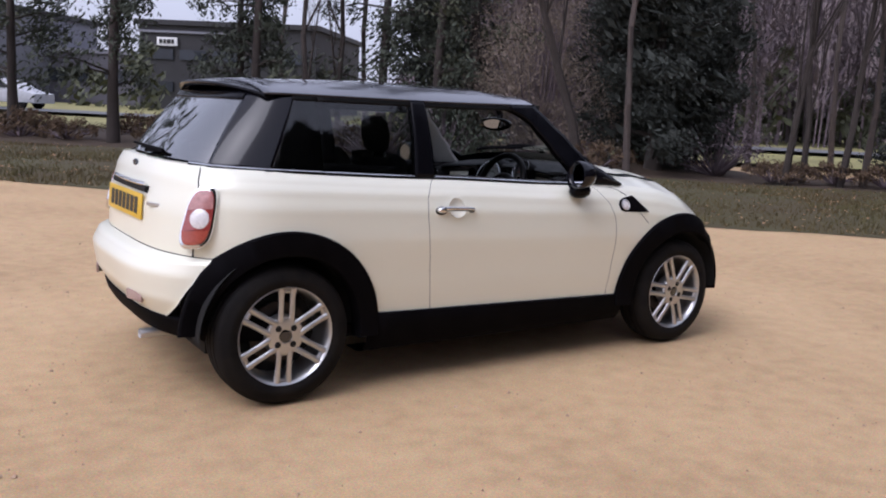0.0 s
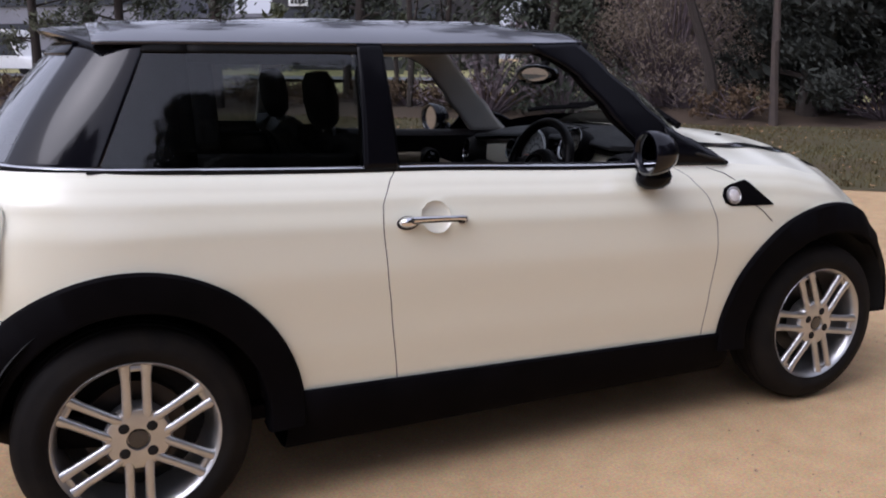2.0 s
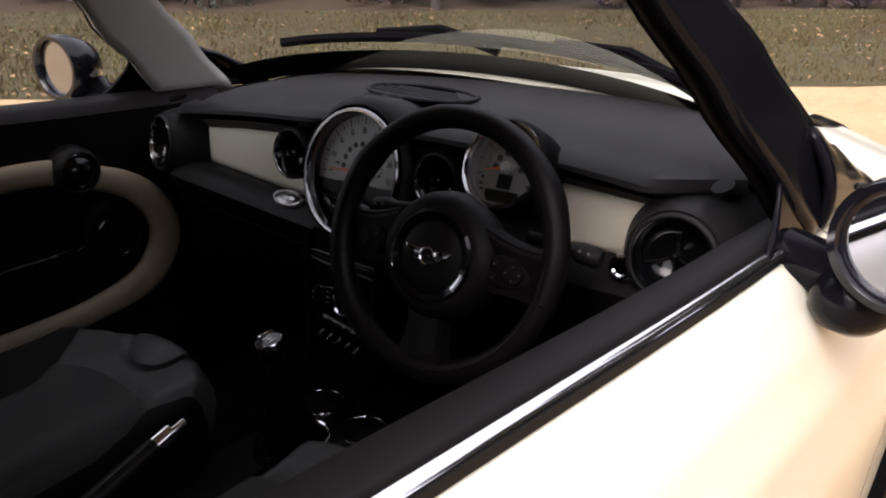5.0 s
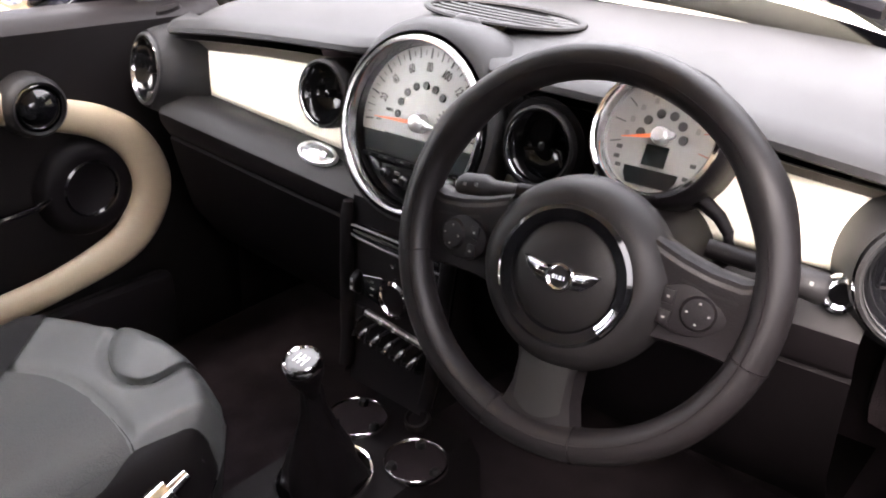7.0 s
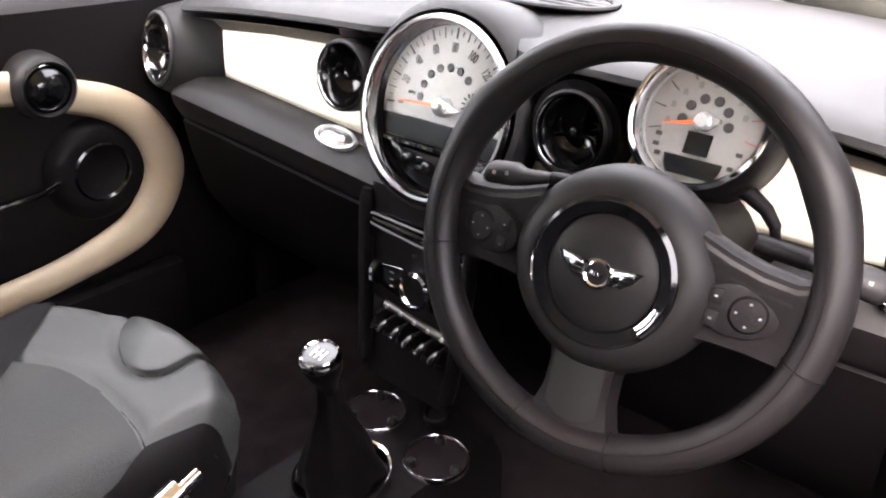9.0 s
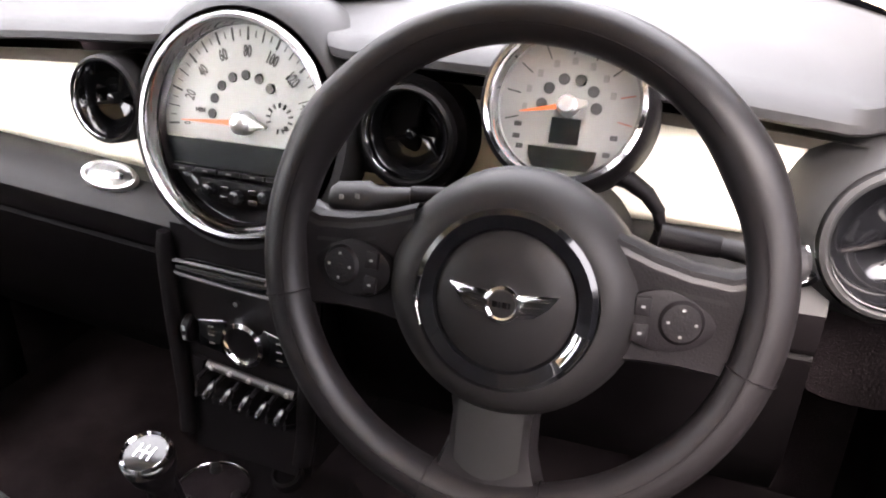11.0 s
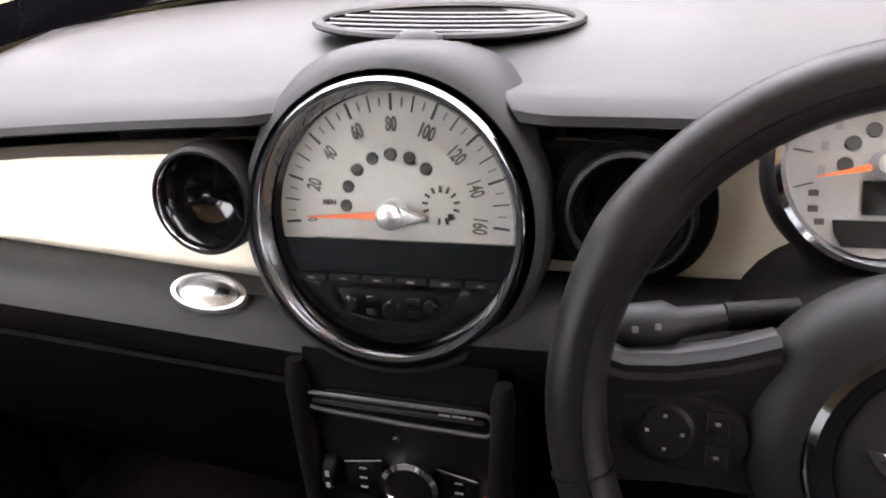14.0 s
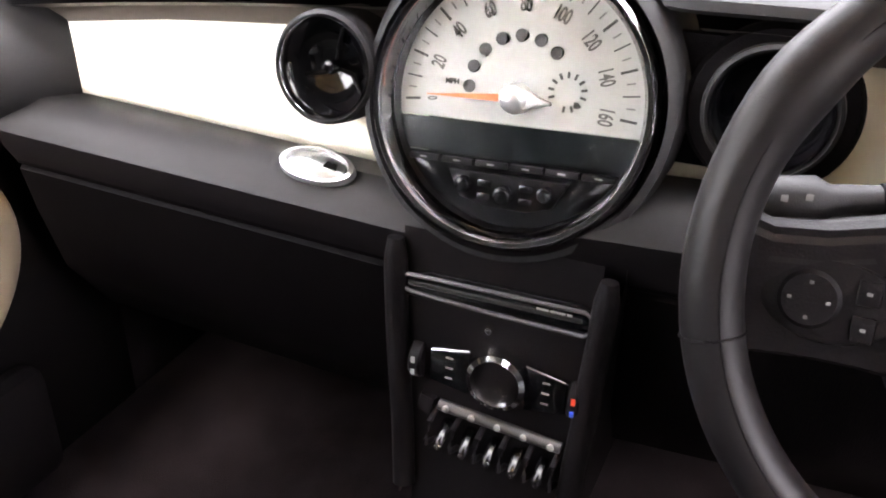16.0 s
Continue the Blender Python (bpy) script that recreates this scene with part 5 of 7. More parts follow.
part("needle_hub", lathe([(0.0, 0.014), (0.006, 0.0125), (0.0085, 0.008), (0.009, 0.0)], 24, TM @ pose(0, 0, TZ)), SATIN, tc, "silver needle hub")
part("needle_tail", slab([(0.004, -0.006), (0.016, -0.002), (0.016, 0.002), (0.004, 0.006)], 0.004, TM @ Matrix.Rotation(radians(10), 4, "Z") @ pose(0, 0, TZ + 0.004)), SATIN, tc)
part("display", box((0.0245, 0.0212, 0.0014), TM @ pose(0.0, -0.0205, TZ + 0.0012), bevel=0.0005), DISPLAY, tc)
part("display", slab([(-0.0285, -0.0345), (0.0285, -0.0345), (0.0275, -0.043), (0.0225, -0.0515), (-0.0225, -0.0515), (-0.0275, -0.043)], 0.0014, TM @ pose(0, 0, TZ + 0.0006)), DISPLAY, tc)
for x, y in ((-0.040, -0.018), (-0.040, -0.028), (0.040, -0.022), (-0.036, -0.036), (0.036, -0.036)):
    part("lamp_mark", box((0.006, 0.004, 0.0008), TM @ pose(x, y, TZ + 0.0006)), DIALMARK, tc, smooth=0)
gl = part("dial_glass", lathe([(0.0, -0.003), (0.0585, -0.003)], 40, TM), DIALGLASS, tc)
gl.visible_shadow = False

# steering wheel, column and stalks
sw = empty("steering_wheel", car)
sw["label"] = "black leather three-spoke steering wheel with buttons"
WM = facing((0.258, -0.332, 0.9066), 18, 4.8)
RIM_R = 0.1705
def rim_pt(a):
    return WM @ Vector((RIM_R * math.cos(a), RIM_R * math.sin(a), 0))
wn_z = WM.to_3x3() @ Vector((0, 0, 1))
rr = []
for i in range(96):
    a = 2 * math.pi * i / 96
    bulge = 1.0 + 0.14 * (math.exp(-((a - 0.55) / 0.16) ** 2) + math.exp(-((a - (math.pi - 0.55)) / 0.16) ** 2))
    rr.append(0.0164 * bulge)
part("rim", tube([rim_pt(2 * math.pi * i / 96) for i in range(96)], rr, 16, closed=True, up=wn_z, flat=1.12), LEATHER, sw, "black leather rim")
part("stitching", tube([WM @ Vector((0.1665 * math.cos(a), 0.1665 * math.sin(a), 0.0178)) for a in lin(0, 2 * math.pi * 159 / 160, 160)], 0.0007, 5, closed=True, up=wn_z), BLACKIN, sw)
for a in (radians(-14), radians(194), radians(-105), radians(-75)):
    part("rim_seam", tube([WM @ Matrix.Rotation(a, 4, "Z") @ Vector((RIM_R + 0.0168 * math.cos(b), 0, 0.0187 * math.sin(b))) for b in lin(0, 2 * math.pi * 23 / 24, 24)], 0.0008, 5, closed=True, up=WM.to_3x3() @ Vector((math.cos(a), math.sin(a), 0))), BLACKIN, sw)
HM = WM @ pose(0.003, -0.016, 0.026)
def hub_pt(a, k):
    prof = [(0.0615, -0.002), (0.066, -0.002), (0.074, -0.006), (0.082, -0.015), (0.0875, -0.028), (0.089, -0.043), (0.083, -0.062), (0.06, -0.085)]
    r, z = prof[k]
    wide = 1.0 + 0.04 * abs(math.cos(a)) ** 2 - (0.05 * max(0, -math.sin(a)) if k > 1 else 0)
    return HM @ Vector((r * wide * math.cos(a), r * math.sin(a), z))
sw_hub = mat("airbag_plastic", (0.0070, 0.0063, 0.0064), 0.5, vary=0.08, fine=1400, bump=0.15, spec=0.12)
part("hub", sheet(hub_pt, lin(0, 2 * math.pi * 63 / 64, 64), list(range(8)), closed_u=True), sw_hub, sw, "matt black airbag hub")
part("hub_ring", lathe([(0.0480, -0.005), (0.0500, -0.001), (0.059, 0.001), (0.0628, -0.002)], 64, HM), GLOSSIN, sw, "gloss black ring round the hub")
part("hub_pad", lathe([(0.0, 0.004), (0.025, 0.0035), (0.040, 0.001), (0.0480, -0.004)], 56, HM), sw_hub, sw)
part("ring_inlay", lathe([(0.0515, -0.0005), (0.055, 0.0018), (0.0595, 0.0016), (0.0615, -0.001)], 16, HM, arc=(radians(-40), radians(-14))), CHROME, sw, "chrome inlay in the ring")
part("ring_inlay", lathe([(0.0605, 0.0002), (0.0617, 0.001), (0.0627, -0.0005)], 30, HM, arc=(radians(172), radians(204))), CHROME, sw)
em = HM @ pose(0, 0.0, 0.004)
part("emblem_ring", lathe([(0.0088, 0.0018), (0.0105, 0.0035), (0.0125, 0.0032), (0.0132, 0.0)], 32, em), CHROME, sw, "round chrome emblem")
part("emblem_disc", lathe([(0.0, 0.0024), (0.0095, 0.0022)], 24, em), sw_hub, sw)
for sg in (-1, 1):
    part("emblem_wing", slab([(sg * 0.010, 0.008), (sg * 0.0375, 0.0105), (sg * 0.031, 0.001), (sg * 0.022, -0.0065), (sg * 0.010, -0.008)], 0.003, em @ pose(0, 0, -0.002), bevel=0.0008), CHROME, sw, "chrome emblem wing")
    for q in range(3):
        part("wing_line", box((0.018 - 0.003 * q, 0.0008, 0.0010), em @ pose(sg * (0.021 - 0.001 * q), 0.0045 - 0.0042 * q, 0.0014, 0, 0, sg * 6)), GLOSSIN, sw, smooth=0)
label_bars(sw, em @ pose(0, 0, 0.0030), [0.003, 0.0012, 0.003, 0.0012], 0.004, 0.0012, CHROME, "emblem_bar", 0.0006)
MARK = mat("grey_print", (0.11, 0.11, 0.105), 0.6, vary=0.05)
for sg in (-1, 1):
    prof = [(0.070, 0.036, -0.046, 0.010), (0.095, 0.027, -0.044, 0.007), (0.120, 0.021, -0.044, 0.004), (0.145, 0.019, -0.046, 0.002), (0.162, 0.024, -0.056, 0.002)]
    bm = sheet(lambda i, j: WM @ Vector((sg * prof[i][0], [prof[i][1], prof[i][1] + 0.003, prof[i][1], prof[i][1] - 0.012, (prof[i][1] + prof[i][2]) / 2, prof[i][2], prof[i][2] - 0.003, prof[i][2]][j], prof[i][3] + [-0.03, -0.008, 0.0, 0.0015, -0.003, -0.003, -0.010, -0.03][j])), list(range(5)), list(range(8)))
    part("spoke_face", bm, BLACKIN, sw, "matt black side spoke")
    bm = sheet(lambda i, j: WM @ Vector((sg * prof[i][0], prof[i][1] + [-0.018, -0.013, -0.004, 0.002, 0.002][j], prof[i][3] + [0.0003, 0.0012, 0.0008, -0.007, -0.032][j])), list(range(5)), list(range(5)))
    part("spoke", bm, LEATHER, sw, "leather bridge of the side spoke", smooth=100)
    pod = WM @ pose(sg * (0.106 if sg > 0 else 0.112), -0.014, -0.006, 0, sg * 12, 0)
    part("switch_pod", slab([(sg * x, y) for x, y in ellipse(0.033, 0.0215, 32)], 0.013, pod, bevel=0.004), BLACKIN, sw, "black button pod")
    part("switch_pad", lathe([(0.0, 0.004), (0.013, 0.003), (0.0155, 0.0)], 28, pod @ pose(sg * 0.009, 0, 0.0125)), BLACKIN, sw)
    for dx, dy in ((0, 0.009), (0, -0.009), (-0.009, 0), (0.009, 0)):
        part("button_mark", box((0.0020, 0.0016, 0.0005), pod @ pose(sg * 0.009 + dx, dy, 0.0163)), MARK, sw, smooth=0)
    for dy in (0.008, -0.010):
        part("side_button", box((0.011, 0.013, 0.004), pod @ pose(-sg * 0.017, dy, 0.0125), bevel=0.0015), BLACKIN, sw)
        part("button_mark", box((0.0026, 0.0016, 0.0005), pod @ pose(-sg * 0.017, dy, 0.0147)), MARK, sw, smooth=0)
def low_spoke(i, j):
    y = [-0.086, -0.106, -0.130, -0.149, -0.168][i]
    w = [0.036, 0.032, 0.033, 0.039, 0.050][i]
    z = [0.008, 0.005, 0.004, 0.005, 0.008][i]
    k = [-1, -0.9, -0.5, 0, 0.5, 0.9, 1][j]
    return WM @ Vector((w * k, y, z - (0.022 if abs(k) == 1 else 0.004 * k * k)))
part("spoke", sheet(low_spoke, list(range(5)), list(range(7))), LEATHER, sw, "black lower spoke")
def inlay(i, j):
    t, k = i / 7, (j / 6 - 0.5) * 2
    y = -0.092 - 0.050 * t - 0.010 * (1 - k * k) * t
    return WM @ Vector((0.024 * k, y, 0.0115 - 0.0045 * t - 0.003 * k * k))
part("spoke_inlay", sheet(inlay, list(range(8)), list(range(7))), mat("graphite_inlay", (0.010, 0.0097, 0.0095), 0.45, spec=0.25), sw, "dark grey inlay in the lower spoke")
part("column", lathe([(0.0, 0.0), (0.050, -0.015), (0.060, -0.05), (0.066, -0.12), (0.075, -0.20)], 32, WM @ pose(0.0, -0.012, 0)), BLACKIN, car, "black steering column shroud")
part("gauge_bracket", tube([(0.425, -0.372, 0.845), (0.425, -0.395, 0.852), (0.424, -0.407, 0.866), (0.422, -0.411, 0.882), (0.421, -0.407, 0.898), (0.420, -0.396, 0.912), (0.419, -0.380, 0.922), (0.418, -0.360, 0.928), (0.418, -0.335, 0.930), (0.422, -0.318, 0.900)], [0.006, 0.006, 0.006, 0.006, 0.006, 0.007, 0.008, 0.010, 0.012, 0.012], 12), BLACKIN, car, "black arched bracket under the rev counter")
for a, b, c in ((Vector((0.315, -0.275, 0.928)), Vector((0.304, -0.236, 0.927)), Vector((0.289, -0.176, 0.920))), (Vector((0.335, -0.42, 0.918)), Vector((0.342, -0.462, 0.914)), Vector((0.352, -0.522, 0.906)))):
    st = empty("column_stalk", car)
    st["label"] = "black column stalk with printed end"
    part("stalk_arm", tube([a, b], [0.0085, 0.0085], 10), BLACKIN, st)
    part("stalk_end", tube([b, b.lerp(c, 0.4), b.lerp(c, 0.52), b.lerp(c, 0.92), c], [0.0085, 0.0100, 0.0155, 0.0160, 0.012], 16, flat=0.85), DASHLOW, st)
    for k in (0.6, 0.8):
        part("stalk_mark", box((0.0035, 0.0035, 0.0006), Matrix.Translation(b.lerp(c, k)) @ WM.to_3x3().to_4x4() @ pose(0, 0.003, 0.0150)), MARK, st, smooth=0)
part("start_button", lathe([(0.0, 0.006), (0.010, 0.006), (0.013, 0.009), (0.017, 0.008), (0.019, 0.0)], 30, facing((0.415, -0.521, 0.877), 12)), CHROME, dash, "round chrome start button")
part("key_slot", box((0.03, 0.034, 0.02), facing((0.422, -0.521, 0.874), 12) @ pose(0, 0, -0.005), bevel=0.006), DASHLOW, dash)

# centre stack
cs = empty("centre_console", car)
cs["label"] = "tapering black centre console with radio and heater controls"


def stack_x(z):
    return interp(z, [(0.50, 0.362), (0.60, 0.382), (0.68, 0.390), (0.76, 0.396), (0.80, 0.399)])


def stack_y(z):
    return 0.005 - 0.02 * max(0.0, 0.70 - z)


def stack_w(z):
    return interp(z, [(0.50, 0.064), (0.60, 0.073), (0.68, 0.079), (0.76, 0.083), (0.80, 0.084)])


part("fascia", sheet(lambda z, k: Vector((stack_x(z), stack_y(z) + stack_w(z) * k, z)), lin(0.53, 0.80, 20), lin(-1, 1, 9)), BLACKIN, cs, "black fascia panel")
for sg in (-1, 1):
    pts = [Vector((stack_x(z) - 0.004, stack_y(z) + sg * (stack_w(z) + 0.006), z)) for z in lin(0.55, 0.790, 16)]
    part("side_rail", tube(pts, [0.0105] * 14 + [0.0100, 0.007], 12), BLACKIN, cs, "rounded black side rail")
    part("cheek", sheet(lambda z, k: Vector((stack_x(z) + 0.005 + 0.25 * k, stack_y(z) + sg * (stack_w(z) + 0.016 + 0.01 * k), z)), lin(0.53, 0.80, 10), [0, 1]), BLACKIN, cs)


def on_stack(y, z, off=0.0):
    """A frame on the fascia: x to the driver's right, y up, z towards the driver."""
    sl = math.degrees(math.atan2(stack_x(z + 0.02) - stack_x(z - 0.02), 0.04))
    return facing((stack_x(z) - off, y + stack_y(z), z), sl)


m = on_stack(0, 0.752, 0.001)
part("disc_slot_frame", slab([(-0.084, -0.008), (-0.080, -0.013), (0.080, -0.013), (0.086, -0.006), (0.086, 0.008), (0.070, 0.014), (-0.06, 0.0125), (-0.082, 0.006)], 0.006, m @ pose(0, 0, -0.002), bevel=0.002), GLOSSIN, cs, "gloss black disc slot frame")
part("disc_slot", box((0.15, 0.004, 0.003), m @ pose(-0.002, 0.0, 0.0040), bevel=0.001), DARK, cs)
lip = [(-0.0835, 0.000), (-0.082, 0.0055), (-0.076, 0.0075), (-0.02, 0.0080), (0.075, 0.0085), (0.081, 0.004), (0.081, -0.008), (0.075, -0.0125), (0.0, -0.0115), (-0.05, -0.0095), (-0.076, -0.0075), (-0.082, -0.0045)]
part("slot_lip", tube([m @ Vector((x, y, 0.0045)) for x, y in lip], 0.0019, 8, closed=True, up=m.to_3x3() @ Vector((0, 0, 1))), mat("satin_grey_lip", (0.035, 0.034, 0.034), 0.35, vary=0.05), cs, "satin grey lip round the slot")
label_bars(cs, m @ pose(0.050, 0.0030, 0.0045), [0.010, 0.012, 0.004], 0.0018, 0.0015, ICON, "slot_mark", 0.0004)
m = on_stack(-0.008, 0.680, 0.0)
part("heater_dial_ring", lathe([(0.0195, 0.010), (0.0215, 0.0145), (0.0260, 0.0125), (0.0272, 0.0)], 44, m), CHROME, cs, "chrome ring of the heater dial")
part("heater_dial", lathe([(0.0, 0.012), (0.016, 0.0115), (0.0205, 0.010)], 40, m), BLACKIN, cs, "black heater dial")
part("dial_post", lathe([(0.0, 0.004), (0.003, 0.0035), (0.0042, 0.0)], 16, on_stack(0.004, 0.722)), RINGCHROME, cs)
for sg in (-1, 1):
    m2 = on_stack(-sg * 0.043 - 0.007, 0.679, 0.0)
    part("button_wing", slab([(-0.018, -0.022), (0.018, -0.016), (0.018, 0.014), (-0.018, 0.020)], 0.006, m2 @ Matrix.Diagonal((sg, 1, 1, 1)), bevel=0.002), GLOSSIN, cs)
    for dy in (-0.010, 0.0, 0.010):
        part("button_mark", box((0.0065, 0.0013, 0.0006), m2 @ pose(0, dy, 0.0063)), ICON, cs, smooth=0)
    part("wing_edge", tube([m2 @ Vector((-sg * 0.018, 0.0215, 0.006)), m2 @ Vector((sg * 0.016, 0.0155, 0.007))], 0.0014, 6), RINGCHROME, cs)
    m3 = on_stack(-sg * 0.071 - 0.004, 0.677, -0.004)
    part("thumb_wheel", lathe([(0.0, -0.006), (0.016, -0.006), (0.018, -0.004), (0.018, 0.004), (0.016, 0.006), (0, 0.006)], 28, m3 @ Matrix.Rotation(radians(90), 4, "Y")), BLACKIN, cs)
    part("wheel_mark", box((0.0035, 0.006, 0.0006), m3 @ pose(0, 0.006, 0.0182)), REDICON if sg == 1 else ICON, cs, smooth=0)
    part("wheel_mark", box((0.0035, 0.005, 0.0006), m3 @ pose(0, -0.006, 0.0182)), BLUEICON if sg == 1 else ICON, cs, smooth=0)
for k in range(5):
    y = 0.036 - 0.0225 * k
    m2 = on_stack(y, 0.618 - 0.002 * k, 0.0)
    part("toggle_switch", tube([m2 @ Vector(p) for p in ((0, 0.004, 0.0), (0, 0.0, 0.014), (0, -0.006, 0.024))], [0.006, 0.0055, 0.0045], 10, flat=0.7), GLOSSIN, cs, "black toggle switch")
    part("toggle_tip", lathe([(0, 0.002), (0.003, 0.001), (0.0038, -0.002)], 12, m2 @ pose(0, -0.007, 0.026)), CHROME, cs)
for k in range(6):
    y = 0.0472 - 0.0225 * k
    m2 = on_stack(y, 0.618 - 0.002 * k, 0.0)
    part("toggle_guard", tube([m2 @ Vector(p) for p in ((0, 0.016, 0.0), (0, 0.012, 0.020), (0, -0.006, 0.026), (0, -0.016, 0.004))], 0.0028, 8), BLACKIN, cs)
m2 = on_stack(-0.012, 0.636, 0.0) @ pose(0, 0, 0, 0, 0, -5)
part("toggle_bar", tube([m2 @ Vector((-0.056, 0.0, 0.006)), m2 @ Vector((0.056, 0.0, 0.006))], 0.0052, 12), mat("satin_grey_bar", (0.07, 0.068, 0.066), 0.35, metal=0.6, vary=0.08), cs, "satin bar above the switches")
part("bar_end", slab([(-0.076, -0.010), (-0.062, -0.014), (-0.060, 0.004), (-0.074, 0.006)], 0.008, m2 @ pose(0, 0, 0.001), bevel=0.002), BLACKIN, cs)
for k in range(5):
    part("bar_stud", lathe([(0, 0.003), (0.003, 0.002), (0.004, -0.002)], 12, m2 @ pose(-0.048 + 0.024 * k, 0, 0.010)), ICON, cs)

# tunnel, gear lever, cup holders, hand brake
tn = empty("tunnel_console", car)
tn["label"] = "black tunnel console with chrome-ringed cup holders"
part("tunnel_top", sheet(lambda x, k: Vector((x, [-0.115, -0.105, -0.085, 0, 0.085, 0.105, 0.115][k], [0.28, 0.42, 0.448, 0.450, 0.448, 0.42, 0.28][k])), lin(-0.5, 0.46, 12), list(range(7))), BLACKIN, tn)
for x, y in ((0.362, -0.065), (0.377, 0.064)):
    c = Matrix.Translation((x, y, 0.452))
    part("cup_ring", lathe([(0.0425, 0.000), (0.0430, 0.004), (0.0443, 0.0055), (0.0456, 0.004), (0.0460, -0.003)], 40, c), CHROME, tn, "chrome cup holder ring")
    part("cup_well", lathe([(0.042, 0.003), (0.036, 0.0005), (0.0, 0.0)], 36, c), CARPET, tn)
    for a in (30, 150, 270):
        part("cup_tab", lathe([(0.0, 0.008), (0.005, 0.0072), (0.0078, 0.003), (0.008, -0.004)], 16, c @ Matrix.Rotation(radians(a), 4, "Z") @ pose(0.035, 0, 0.002)), DASHLOW, tn)
part("power_socket", lathe([(0.0, 0.004), (0.012, 0.004), (0.016, 0.008), (0.019, 0.006), (0.02, -0.006)], 26, pose(0.425, -0.012, 0.462, 0, -20, 0)), BLACKIN, tn)
gv = empty("gear_lever", car)
gv["label"] = "black gear lever with chrome-topped knob"
part("gaiter_ring", lathe([(0.0585, 0.0), (0.060, 0.007), (0.0625, 0.0085), (0.0645, 0.005), (0.065, -0.006)], 44, Matrix.Translation((0.252, 0.0, 0.458)) @ Matrix.Diagonal((1.1, 0.92, 1, 1))), CHROME, gv, "chrome ring round the gaiter")
def gaiter(a, k):
    r = [0.055, 0.050, 0.042, 0.027, 0.016, 0.013][k] * (1 + 0.10 * math.sin(6 * a + k))
    return Vector((0.252 - 0.008 * k + r * math.cos(a) * 1.08, -0.005 * k + r * 0.9 * math.sin(a), [0.460, 0.486, 0.515, 0.560, 0.600, 0.640][k]))
part("gaiter", sheet(gaiter, lin(0, 2 * math.pi * 35 / 36, 36), list(range(6)), closed_u=True), BLACKIN, gv, "black leather gaiter")
KM = Matrix.Translation((0.210, -0.027, 0.638)) @ Matrix.Rotation(radians(-14), 4, "Y") @ Matrix.Diagonal((0.9, 0.9, 1, 1))
part("knob", lathe([(0.010, -0.01), (0.013, 0.0), (0.017, 0.012), (0.024, 0.026), (0.0265, 0.038), (0.025, 0.046)], 32, KM), BLACKIN, gv, "black gear knob")
part("knob_top", lathe([(0.0265, 0.040), (0.0272, 0.044), (0.0262, 0.0495), (0.0235, 0.0525), (0.0215, 0.0505)], 40, KM), CHROME, gv, "chrome knob top")
part("knob_cap", lathe([(0.0218, 0.0500), (0.010, 0.0505), (0.0, 0.0506)], 30, KM), GLOSSIN, gv)
for x in (-0.008, 0, 0.008):
    part("shift_line", box((0.0008 + 0.0008, 0.016, 0.0006), KM @ pose(0, 0, 0.0512, 0, 0, 90) @ pose(x, 0, 0)), SATIN, gv, smooth=0)
part("shift_line", box((0.017, 0.0014, 0.0006), KM @ pose(0, 0, 0.0513, 0, 0, 90)), SATIN, gv, smooth=0)
hb = empty("handbrake", car)
hb["label"] = "black handbrake lever with chrome button"
part("lever", tube([(-0.26, 0.0, 0.47), (-0.12, 0.004, 0.525), (0.005, 0.008, 0.570)], [0.018, 0.019, 0.017], 14), LEATHER, hb)
part("lever_collar", tube([(0.003, 0.008, 0.569), (0.032, 0.009, 0.579)], [0.0175, 0.0165], 16), CHROME, hb, "chrome lever collar")
part("lever_button", tube([(0.032, 0.009, 0.579), (0.056, 0.010, 0.587)], [0.008, 0.007], 12), CHROME, hb)


# seats
FRONT = [(-0.23, 0.082), (-0.196, 0.160), (-0.18, 0.176), (-0.135, 0.198), (-0.09, 0.214), (-0.03, 0.216), (0.046, 0.207), (0.102, 0.181), (0.191, 0.129), (0.23, 0.080)]
SEAMS = {
    "arc": [(0.010, 0.110), (0.034, 0.074), (0.058, 0.024), (0.067, -0.036), (0.064, -0.104), (0.054, -0.156), (0.046, -0.183)],
    "side": [(0.046, -0.183), (-0.006, -0.196), (-0.06, -0.203), (-0.20, -0.205)],
    "inner": [(0.046, -0.183), (0.075, -0.185), (0.108, -0.190), (0.135, -0.200)],
    "lobe": [(0.187, 0.059), (0.151, 0.040), (0.128, 0.010), (0.114, -0.032), (0.117, -0.063), (0.135, -0.082), (0.166, -0.086), (0.202, -0.090)],
}


def dense(line, step=0.006):
    """Points along a rounded line through the given corners."""
    pts = []
    for i in range(len(line) - 1):
        p0, p1, p2, p3 = line[max(0, i - 1)], line[i], line[i + 1], line[min(len(line) - 1, i + 2)]
        n = max(2, int(math.dist(p1, p2) / step))
        for q in range(n):
            t = q / n
            pts.append(tuple(0.5 * (2 * p1[c] + (p2[c] - p0[c]) * t + (2 * p0[c] - 5 * p1[c] + 4 * p2[c] - p3[c]) * t * t + (3 * p1[c] - p0[c] - 3 * p2[c] + p3[c]) * t ** 3) for c in (0, 1)))
    return pts + [line[-1]]


